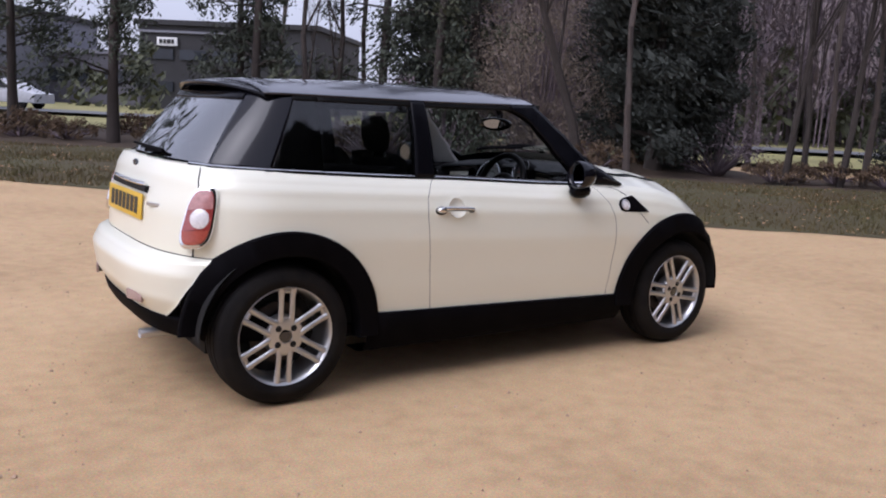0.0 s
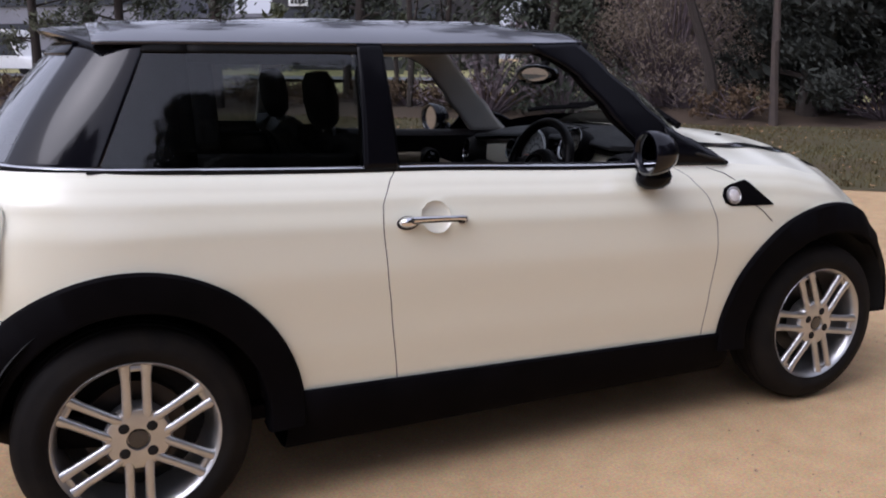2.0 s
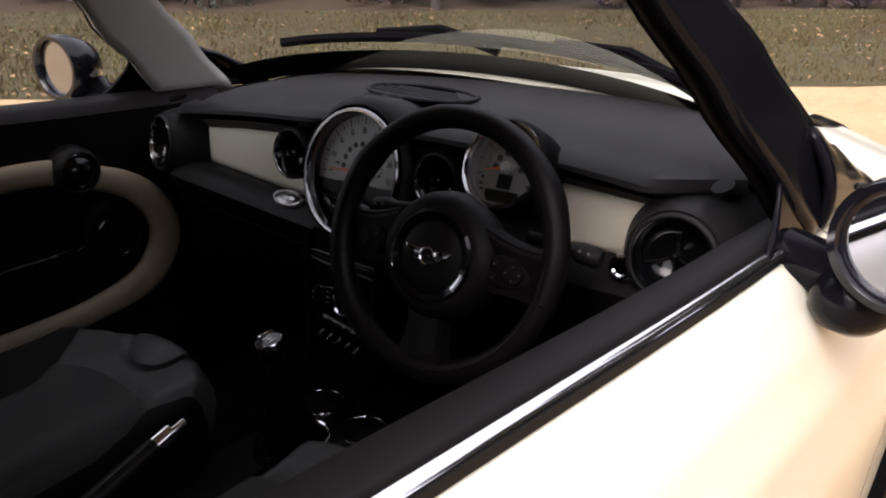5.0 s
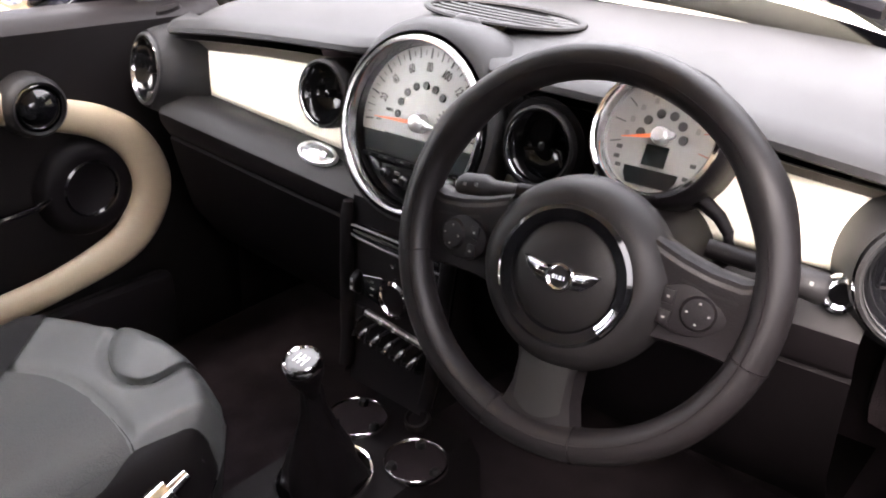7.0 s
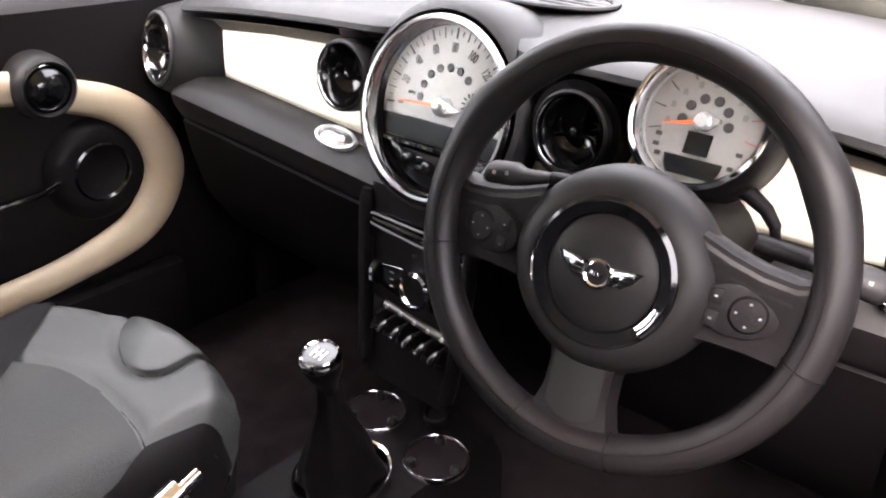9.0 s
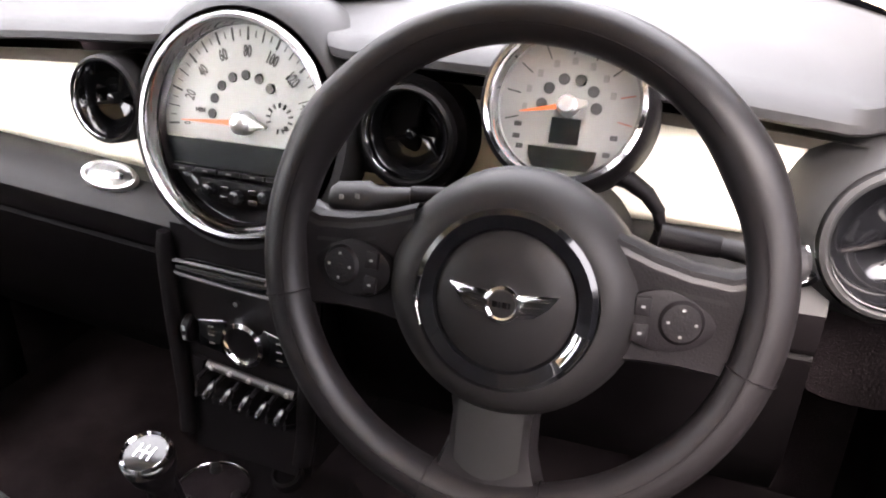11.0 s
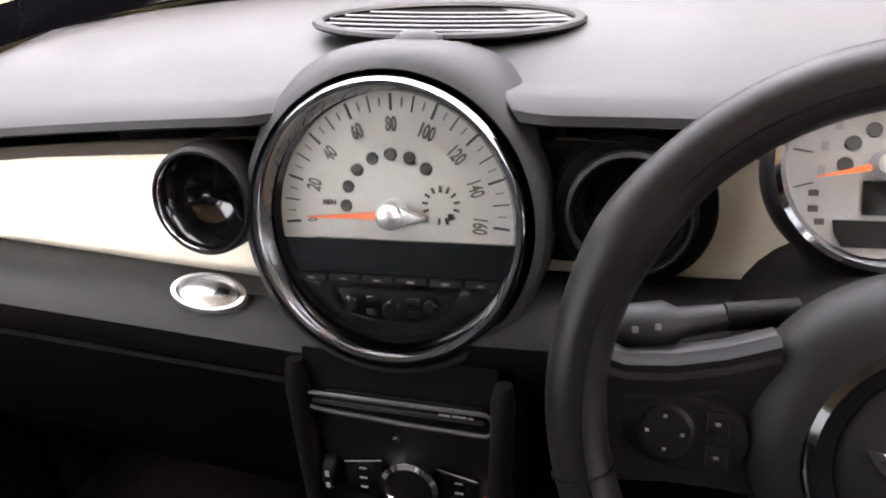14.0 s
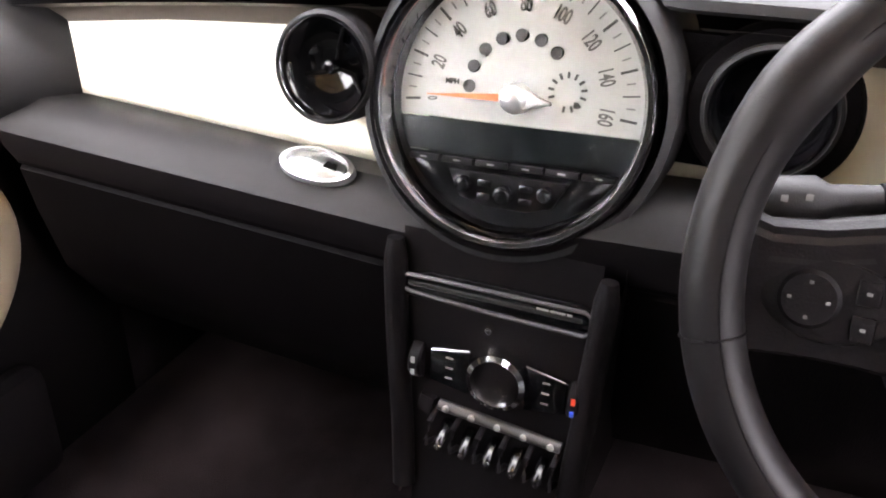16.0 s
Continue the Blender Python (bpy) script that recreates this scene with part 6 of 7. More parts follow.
def seat(cy, ms, name="front_seat"):
    """A seat about y = cy; ms is 1 where the near-black outer panel lies towards +y."""
    st = empty(name, car)
    st["label"] = "grey leatherette front seat with cloth centre" if ms == 1 else "dark front seat beside the door"
    lines = {k: dense(v) for k, v in SEAMS.items()}
    seam_pts = [p for v in lines.values() for p in v]
    def height(x, d, sunk=True):
        front = interp(d, FRONT)
        gf, gs = max(0.0, front - x), max(0.0, 0.230 - abs(d))
        z = 0.528 + 0.066 * (x + 0.36) / 0.58
        z += 0.020 * math.exp(-((abs(d) - 0.17) / 0.045) ** 2) * (0.4 if x > 0.05 else 1.0 if x < -0.1 else 1.0 - 0.6 * (x + 0.1) / 0.15)
        z -= 0.060 * max(0.0, 1 - gf / 0.042) ** 2.2 + 0.12 * max(0.0, 1 - gs / 0.060) ** 2.4
        if sunk:
            near = min((x - a) ** 2 + (d - b) ** 2 for a, b in seam_pts)
            z -= 0.0085 * math.exp(-near / 0.0095 ** 2)
        return z
    def at(x, d, dz=0.0, sunk=True):
        return Vector((x, cy + ms * d, height(x, d, sunk) + dz))
    def cush(i, j):
        d = 0.2295 * spow((j / 72 - 0.5) * 2, 0.85)
        x = -0.36 + (interp(d, FRONT) + 0.36) * (1 - (1 - i / 78) ** 1.25)
        return at(x, d)
    def roll_edge(x):
        return interp(x, [(-0.34, -0.206), (-0.06, -0.2045), (-0.006, -0.199), (0.046, -0.187), (0.108, -0.194), (0.145, -0.206)])
    def on_top(q):
        c = sum((v.co for v in q), Vector()) / 4
        return ms * (c.y - cy) > roll_edge(c.x) - 0.006
    part("cushion", sheet(cush, list(range(79)), list(range(73)), keep=on_top), SEATL, st, "grey seat cushion", smooth=100)
    def side(x, k):
        d = roll_edge(x) + (-0.2295 - roll_edge(x)) * k
        x = min(x, interp(d, FRONT))
        return at(x, d, 0.0035 * (1 - k), False)
    # shade on the grey inner roll, put in as a near-black cover
    part("bolster_side_shade", sheet(side, lin(-0.36, 0.150, 60), lin(0, 1, 12)), LEATHER, st, "seat side roll, near-black for its shade", smooth=100)
    foot = [at(x, -0.2295) for x in lin(-0.36, 0.082, 30)]
    part("side_skirt", sheet(lambda i, k: foot[i] - Vector((0, 0.003 * ms * k, 0.10 * k)), list(range(30)), [0, 1]), SEATBLK, st)
    skirt = [at(interp(d, FRONT), d) for d in lin(-0.2295, 0.2295, 60)]
    part("cushion_front", sheet(lambda i, k: skirt[i] - Vector((0.012 * k, 0, 0.07 * k)), list(range(60)), [0, 1, 2]), SEATBLK, st, "black seat front")
    # cloth centre panel behind the arched seam
    arc = lines["arc"]
    def arc_x(d):
        return interp(d, sorted((p[1], p[0]) for p in arc)) - 0.006
    part("centre_panel", sheet(lambda t, d: at(-0.34 + (arc_x(d) + 0.34) * t, d, 0.0025, False), lin(0, 1, 24), lin(-0.190, 0.105, 26)), SEATC, st, "grey cloth centre panel", smooth=100)
    for k in ("arc", "side", "inner", "lobe"):
        part("seam", tube([at(x, d, 0.0004) for x, d in lines[k]], 0.0010, 6), SEATBLK, st)
    part("outer_dark_panel", sheet(lambda t, d: at(-0.34 + (min(-0.022 + 1.31 * (d - 0.05), interp(d, FRONT) - 0.006) + 0.34) * t, d, 0.004, False), lin(0, 1, 26), lin(0.05, 0.226, 22)), SEATBLK, st, "near-black panel on the outer side of the cushion", smooth=100)
    # padded front lobe
    rim = lines["lobe"] + [(0.207, -0.06), (0.209, -0.02), (0.205, 0.02), (0.198, 0.045)]
    def lobe(i, k):
        q = [0.02, 0.3, 0.55, 0.75, 0.9, 0.97][k]
        x, d = (c + (r - c) * q for c, r in zip((0.166, -0.022), rim[i]))
        return at(x, d, 0.013 * (1 - q * q) + 0.001, False)
    part("front_lobe", sheet(lobe, list(range(len(rim))), list(range(6)), closed_u=True), SEATL, st, "padded front lobe", smooth=100)
    part("seat_base", box((0.50, 0.46, 0.16), pose(-0.13, cy, 0.36), bevel=0.03), SEATBLK, st)
    def back(i, j):
        u, w = i / 24, (j / 20 - 0.5) * 2
        z = 0.50 + 0.55 * u
        hw = 0.245 * (1 - 0.28 * u ** 2.5)
        f = 0.045 * math.exp(-((abs(w) - 0.82) / 0.16) ** 2) * (1 - u) - 0.05 * max(0, (abs(w) - 0.9) / 0.1) ** 2
        return Vector((-0.33 - 0.20 * u + f - 0.03 * max(0, (u - 0.9) / 0.1) ** 2, cy + hw * w, z))
    part("backrest", sheet(back, list(range(25)), list(range(21))), SEATBLK if ms == -1 else SEATL, st, solid=0.08)
    hr = lathe([(0.0, -0.09), (0.06, -0.088), (0.10, -0.06), (0.115, 0.0), (0.105, 0.06), (0.07, 0.09), (0, 0.095)], 28, Matrix.Translation((-0.575, cy, 1.165)) @ Matrix.Rotation(radians(-8), 4, "Y") @ Matrix.Diagonal((0.42, 1.05, 1.0, 1)))
    part("headrest", hr, SEATBLK, st, "dark headrest")
    for sg in (-1, 1):
        part("headrest_post", tube([(-0.535, cy + sg * 0.06, 1.02), (-0.56, cy + sg * 0.06, 1.10)], 0.007, 8), SATIN, st)


seat(0.283, 1)
seat(-0.355, -1)
part("rear_bench", box((0.46, 1.16, 0.16), pose(-0.98, 0, 0.46), bevel=0.05), SEATBLK, car, "dark rear bench")
part("rear_backrest", box((0.12, 1.14, 0.52), pose(-1.26, 0, 0.74, 0, -14, 0), bevel=0.04), SEATBLK, car, "dark rear backrest")
for sg in (-1, 1):
    part("rear_headrest", box((0.07, 0.24, 0.12), pose(-1.31, sg * 0.3, 1.03, 0, -10, 0), bevel=0.03), SEATBLK, car)
part("parcel_shelf", box((0.22, 1.1, 0.02), pose(-1.46, 0, 0.97)), BLACKIN, car)
# inner mirror
im = empty("inner_mirror", car)
im["label"] = "black oval inner rear-view mirror"
m = Matrix.Translation((0.418, -0.030, 1.237)) @ Matrix.Rotation(radians(6), 4, "Z") @ Matrix.Rotation(radians(-90), 4, "Y") @ Matrix.Diagonal((0.36, 1.2, 1, 1))
part("mirror_case", lathe([(0.072, 0.004), (0.078, 0.0075), (0.100, 0.006), (0.112, 0.0), (0.11, -0.015), (0.08, -0.032), (0.0, -0.036)], 40, m), GLOSSIN, im)
part("mirror_face", lathe([(0.0, 0.0065), (0.074, 0.0065)], 40, m), MIRROR, im, "oval mirror glass")
part("mirror_arm", tube([(0.442, -0.028, 1.25), (0.475, -0.012, 1.285), (0.46, 0, 1.335)], [0.014, 0.018, 0.022], 10), BLACKIN, im)
for sg in (-1, 1):
    vis = sheet(lambda y, k: Vector((0.10 + 0.20 * k, sg * 0.33 + y, 1.362 - 0.012 * k - 0.02 * (y / 0.2) ** 2)), lin(-0.19, 0.19, 8), lin(0, 1, 4))
    part("sun_visor", vis, LINING, car, "grey sun visor", solid=0.014)

# ---- ground and surroundings ----
def dirt_mat():
    m, nt, b = nodes_of("sandy_gravel")
    lk = nt.links.new
    n1, n2, n3 = grain(nt, 0.55, 6), grain(nt, 9, 6), grain(nt, 120, 3)
    r = nt.nodes.new("ShaderNodeValToRGB")
    cr = r.color_ramp
    cr.elements[0].position, cr.elements[0].color = 0.25, (0.35, 0.225, 0.120, 1)
    cr.elements[1].position, cr.elements[1].color = 0.75, (0.60, 0.42, 0.24, 1)
    e = cr.elements.new(0.5)
    e.color = (0.50, 0.345, 0.19, 1)
    a = nt.nodes.new("ShaderNodeMath")
    a.operation = "MULTIPLY_ADD"
    a.inputs[1].default_value = 0.42
    lk(n2.outputs["Fac"], a.inputs[0])
    a2 = nt.nodes.new("ShaderNodeMath")
    a2.operation = "MULTIPLY"
    a2.inputs[1].default_value = 0.58
    lk(n1.outputs["Fac"], a2.inputs[0])
    lk(a2.outputs[0], a.inputs[2])
    lk(a.outputs[0], r.inputs[0])
    mx = nt.nodes.new("ShaderNodeMix")
    mx.data_type, mx.blend_type = "RGBA", "OVERLAY"
    mx.inputs["Factor"].default_value = 0.55
    lk(r.outputs[0], mx.inputs["A"])
    lk(n3.outputs["Color"], mx.inputs["B"])
    hs = nt.nodes.new("ShaderNodeHueSaturation")
    hs.inputs["Saturation"].default_value = 1.03
    hs.inputs["Value"].default_value = 0.95
    lk(mx.outputs["Result"], hs.inputs["Color"])
    lk(hs.outputs[0], b.inputs["Base Color"])
    b.inputs["Roughness"].default_value = 0.95
    bp = nt.nodes.new("ShaderNodeBump")
    bp.inputs["Strength"].default_value, bp.inputs["Distance"].default_value = 0.35, 0.01
    lk(a.outputs[0], bp.inputs["Height"])
    lk(bp.outputs[0], b.inputs["Normal"])
    return m


DIRT = dirt_mat()
GRASS = mat("rough_winter_grass", (0.070, 0.064, 0.024), 0.95, vary=0.4, scale=0.7, fine=40, bump=1.0, tones=(0.062, 0.042, 0.019))
LITTER = mat("leaf_litter", (0.062, 0.038, 0.024), 0.95, vary=0.3, scale=0.9, fine=60, bump=1.0, tones=(0.052, 0.036, 0.020))
FIELD = mat("far_field_grass", (0.30, 0.275, 0.11), 0.95, vary=0.2, scale=0.2, fine=6)
BARK = mat("pine_bark", (0.048, 0.037, 0.033), 0.95, vary=0.3, scale=5, fine=60, bump=1.0, tones=(0.040, 0.032, 0.026))
PALEBARK = mat("pale_bark", (0.060, 0.047, 0.043), 0.95, vary=0.3, scale=5, fine=60, bump=1.0, tones=(0.085, 0.065, 0.053))
NEEDLE = mat("dark_needles", (0.060, 0.068, 0.050), 0.85, vary=0.4, scale=2, fine=20, tones=(0.036, 0.044, 0.026))
NEEDLE3 = mat("black_green_needles", (0.038, 0.043, 0.035), 0.85, vary=0.4, scale=2, fine=20, tones=(0.022, 0.025, 0.020))
NEEDLE2 = mat("olive_needles", (0.10, 0.105, 0.065), 0.85, vary=0.4, scale=2, fine=20, tones=(0.06, 0.066, 0.035))
TWIG = mat("bare_twigs", (0.205, 0.160, 0.178), 0.95, vary=0.3, scale=2, fine=20)
BRACKEN = mat("dead_bracken", (0.13, 0.083, 0.048), 0.95, vary=0.3, scale=2, fine=20, tones=(0.072, 0.047, 0.027))

EDGE_N = Vector((0.653, 0.757, 0))      # the verge's normal, pointing away from the car
EDGE_T = Vector((0.757, -0.653, 0))


def place(along, out, z=0.0):
    p = EDGE_N * out + EDGE_T * along
    return Vector((p.x, p.y, z))


def ripple(p, s=1.0):
    return noise.noise(p * s)


us = lin(-1, 1, 120)
g = sheet(lambda u, v: Vector((spow(u, 3) * 900 + 9 * u, spow(v, 3) * 900 + 9 * v, 0.0)), us, us)
for v in g.verts:
    if v.co.length < 30:
        v.co.z = 0.012 * ripple(v.co, 0.35) * min(1, max(0, (v.co.length - 2.5) / 2)) - 0.002
ground = part("ground", g, DIRT)
tagged(ground, "sandy gravel car park ground, pale orange-brown", "ground", kind="structure")


def verge(k, o):
    along = -60 + 130 * k
    out = 6.15 + 6.9 * o
    wob = 0.35 * ripple(Vector((along * 0.5, 3, 0))) + 0.12 * ripple(Vector((along * 2.1, 9, 0)))
    p = place(along, out + wob * (1 - o))
    p.z = 0.005 + 0.10 * min(1, o * 5) + 0.05 * ripple(Vector((p.x * 0.5, p.y * 0.5, 0))) * min(1, o * 5)
    return p


tagged(part("verge", sheet(verge, lin(0, 1, 200), lin(0, 1, 24)), GRASS), "rough grass verge with fallen leaves", "grass verge", kind="structure")


def bank(k, o):
    along = -70 + 150 * k
    p = place(along, 12.8 + 10 * o)
    p.z = 0.09 + 0.45 * (1 - 0.6 * min(1.0, max(0.0, (along - 3.5) / 2.5))) * math.sin(min(1, o * 2.2) * math.pi / 2) * (0.7 + 0.5 * ripple(Vector((along * 0.3, o * 3, 0)))) - 0.35 * o
    return p


tagged(part("woodland_floor", sheet(bank, lin(0, 1, 160), lin(0, 1, 24)), LITTER), "reddish leaf litter under the trees", "woodland floor", kind="structure")
tagged(part("field", sheet(lambda k, o: place(-130 + 280 * k, 22.5 + 92 * o) + Vector((0, 0, 0.15 + 0.6 * o)), lin(0, 1, 30), lin(0, 1, 10)), FIELD), "pale grass field beyond the trees", "field", kind="structure")


def tufts(name, mat_, n, o0, o1, a0, a1, h, label, seed, wide=0.008, lean=0.5, zf=None):
    rnd = random.Random(seed)
    verts, faces = [], []
    for i in range(n):
        a, o = rnd.uniform(a0, a1), o0 + (o1 - o0) * rnd.random() ** 1.1
        p = place(a, o)
        p.z = zf(a, o) if zf else 0.1
        d = rnd.uniform(0, 6.28)
        hh = h * rnd.uniform(0.4, 1.2)
        sx, sy = math.cos(d) * wide, math.sin(d) * wide
        lx, ly = rnd.uniform(-lean, lean) * hh, rnd.uniform(-lean, lean) * hh
        k = len(verts)
        verts += [(p.x - sx, p.y - sy, p.z), (p.x + sx, p.y + sy, p.z), (p.x + lx * 0.5 + sx * 0.7, p.y + ly * 0.5 + sy * 0.7, p.z + hh * 0.6), (p.x + lx, p.y + ly, p.z + hh)]
        faces += [(k, k + 1, k + 2), (k, k + 2, k + 3)]
    me = bpy.data.meshes.new(name)
    me.from_pydata(verts, [], faces)
    me.materials.append(mat_)
    return tagged(new(name, me), label, name.replace("_", " "), kind="stuff")


GRASSB = mat("grass_blades", (0.108, 0.096, 0.036), 0.9, vary=0.35, scale=0.8, fine=15, tones=(0.100, 0.066, 0.028))
LEAFY = mat("fallen_leaves", (0.42, 0.27, 0.15), 0.9, vary=0.35, scale=3, fine=9, tones=(0.2, 0.1, 0.05))


def verge_z(a, o):
    k = (o - 6.15) / 6.9
    return 0.0 + 0.09 * min(1, max(0, k * 5))


tufts("grass", GRASSB, 60000, 6.2, 12.9, -20, 14, 0.07, "short rough winter grass", 5, 0.010, zf=verge_z)


def scatter_leaves():
    rnd = random.Random(11)
    verts, faces = [], []
    for i in range(2600):
        o = 6.0 + 7.0 * rnd.random()
        p = place(rnd.uniform(-20, 15), o)
        z = verge_z(0, o) + rnd.uniform(0.02, 0.06)
        d, s = rnd.uniform(0, 6.28), rnd.uniform(0.015, 0.04)
        k = len(verts)
        for q in range(4):
            verts.append((p.x + s * math.cos(d + q * 1.57) * (1 if q % 2 else 0.6), p.y + s * math.sin(d + q * 1.57) * (1 if q % 2 else 0.6), z + rnd.uniform(-0.01, 0.02)))
        faces.append((k, k + 1, k + 2, k + 3))
    me = bpy.data.meshes.new("fallen_leaves")
    me.from_pydata(verts, [], faces)
    me.materials.append(LEAFY)
    tagged(new("fallen_leaves", me), "pale fallen leaves on the grass verge", "leaves", kind="stuff")


scatter_leaves()


def pebbles():
    rnd = random.Random(3)
    verts, faces = [], []
    for i in range(9000):
        x, y = rnd.uniform(-4.5, 9), rnd.uniform(-4.5, 8)
        if x * 0.653 + y * 0.757 > 6.2:
            continue
        s = rnd.uniform(0.002, 0.007) if rnd.random() < 0.93 else rnd.uniform(0.007, 0.014)
        k = len(verts)
        r = [rnd.uniform(0.6, 1.3) * s for _ in range(6)]
        verts += [(x + r[0], y, 0.001), (x, y + r[1], 0.001), (x - r[2], y, 0.001), (x, y - r[3], 0.001), (x + 0.3 * (r[4] - s), y, r[5] * 0.7 + 0.002)]
        faces += [(k, k + 1, k + 4), (k + 1, k + 2, k + 4), (k + 2, k + 3, k + 4), (k + 3, k, k + 4)]
    me = bpy.data.meshes.new("pebbles")
    me.from_pydata(verts, [], faces)
    me.materials.append(mat("pebble_stone", (0.56, 0.40, 0.28), 0.9, vary=0.3, scale=3, fine=30, tones=(0.36, 0.24, 0.16)))
    tagged(new("pebbles", me), "small loose stones on the sandy ground", "gravel", kind="stuff")


pebbles()


def leaf_cloud(rnd, centres, per, spread, size, verts, faces, droop=0.0):
    for c, r in centres:
        for i in range(per):
            d = Vector((rnd.gauss(0, 1), rnd.gauss(0, 1), rnd.gauss(0, 0.7)))
            d = d.normalized() * r * rnd.random() ** 0.45
            p = Vector(c) + d * spread
            n = Vector((rnd.gauss(0, 1), rnd.gauss(0, 1), rnd.gauss(0, 1))).normalized()
            t = n.orthogonal().normalized()
            b = n.cross(t)
            s = size * rnd.uniform(0.5, 1.4)
            k = len(verts)
            verts += [tuple(p + t * s), tuple(p + b * s * 0.35 + n * s * 0.1), tuple(p - t * s + Vector((0, 0, -droop * s))), tuple(p - b * s * 0.35)]
            faces.append((k, k + 1, k + 2, k + 3))


def raw(name, verts, faces, material, parent=None):
    me = bpy.data.meshes.new(name)
    me.from_pydata(verts, [], faces)
    me.materials.append(material)
    ob = new(name, me)
    if parent:
        ob.parent = parent
    return ob


def tree(name, label, h, trunk_r, crown0, crown_r, leaf, clumps, per, seed, bark, size=0.07, bend=0.3, core=0):
    """Trunk with limbs; clumps of leaves at the limbs' ends."""
    rnd = random.Random(seed)
    root = empty(name)
    tagged(root, label, "tree")
    bend_a = rnd.uniform(0, 6.28)
    def axis(t):
        b = bend * math.sin(t * 2.2) * t
        return Vector((b * math.cos(bend_a), b * math.sin(bend_a), h * t))
    bm = tube([axis(t) + Vector((0, 0, -0.2 if t == 0 else 0)) for t in lin(0, 1, 10)], [trunk_r * (1 - 0.82 * t) * (1.35 if t == 0 else 1) for t in lin(0, 1, 10)], 9)
    centres = []
    for i in range(clumps):
        t = crown0 + (0.98 - crown0) * (i + rnd.random()) / clumps
        a = axis(t)
        d = rnd.uniform(0, 6.28)
        prof = 1 - ((t - crown0) / (1 - crown0)) ** 1.6 * 0.8
        r = crown_r * prof * rnd.uniform(0.45, 1.1)
        e = a + Vector((math.cos(d) * r, math.sin(d) * r, rnd.uniform(-0.08, 0.25) * r))
        mid = a.lerp(e, 0.5) + Vector((0, 0, 0.08 * r))
        tube([a, mid, e], [trunk_r * 0.28 * (1 - 0.6 * t), trunk_r * 0.16, 0.008], 5, bm)
        for q in range(2):
            f = a.lerp(e, rnd.uniform(0.5, 1.0)) + Vector((rnd.uniform(-0.5, 0.5), rnd.uniform(-0.5, 0.5), rnd.uniform(-0.1, 0.4))) * r * 0.5
            tube([a.lerp(e, 0.45), f], [trunk_r * 0.1, 0.005], 4, bm)
            centres.append((f, crown_r * rnd.uniform(0.16, 0.34)))
        centres.append((e, crown_r * rnd.uniform(0.2, 0.4)))
    part("trunk", bm, bark, root)
    if leaf:
        verts, faces = [], []
        leaf_cloud(rnd, centres, per, 1.0, size, verts, faces)
        if core:
            leaf_cloud(rnd, [(c * 0.8 + axis(c.z / h) * 0.2, r * 1.1) for c, r in centres], core, 1.0, size * 3.2, verts, faces)
        raw("crown", verts, faces, leaf, root)
    return root


def bare_tree(name, label, h, r, seed, bark, spread=0.3):
    rnd = random.Random(seed)
    root = empty(name)
    tagged(root, label, "tree")
    bm = bmesh.new()
    def grow(p, d, length, rad, depth):
        pts, q, dd = [p], p, d.copy()
        n = 5 if depth == 0 else 3
        for i in range(n):
            dd = (dd + Vector((rnd.gauss(0, 0.07), rnd.gauss(0, 0.07), 0.04))).normalized()
            q = q + dd * length / n
            pts.append(q)
        tube(pts, [rad * (1 - 0.65 * i / n) for i in range(n + 1)], 7 if depth == 0 else 4, bm, caps=False)
        if depth < 4:
            for i in range(rnd.randint(3, 5) if depth else 7):
                t = rnd.uniform(0.35, 1.0)
                b = pts[min(n, int(t * n))]
                nd = (dd + Vector((rnd.gauss(0, 1), rnd.gauss(0, 1), rnd.gauss(0.2, 0.6))) * (spread + 0.28 * depth)).normalized()
                grow(b, nd, length * rnd.uniform(0.35, 0.6), rad * 0.36, depth + 1)
    grow(Vector((0, 0, -0.2)), Vector((rnd.gauss(0, 0.05), rnd.gauss(0, 0.05), 1)).normalized(), h * 0.8, r, 0)
    part("trunk", bm, bark, root)
    return root


def bush(name, label, w, h, leaf, n, seed, size=0.06, per=60):
    rnd = random.Random(seed)
    root = empty(name)
    tagged(root, label, "bush")
    bm, centres = bmesh.new(), []
    for i in range(n):
        d, r = rnd.uniform(0, 6.28), w * rnd.random() ** 0.6
        z = h * rnd.uniform(0.15, 1.0) * (1 - 0.55 * (r / w) ** 2)
        e = Vector((math.cos(d) * r, math.sin(d) * r, z))
        tube([(0.1 * e.x, 0.1 * e.y, -0.1), (0.6 * e.x, 0.6 * e.y, z * 0.6), tuple(e)], [0.03, 0.018, 0.006], 4, bm)
        centres.append((e, 0.28 * min(w, h) * rnd.uniform(0.6, 1.3)))
    part("branchwork", bm, TWIG, root)["kind"] = "stuff"
    verts, faces = [], []
    leaf_cloud(rnd, centres, per, 1.0, size, verts, faces)
    raw("crown", verts, faces, leaf, root)
    return root

rnd = random.Random(42)
PINE = "scots pine with dark bark and thin high crown"
DARKT = "dense dark evergreen tree with low branches"
BARE = "bare leafless tree with thin twigs at the wood's edge"
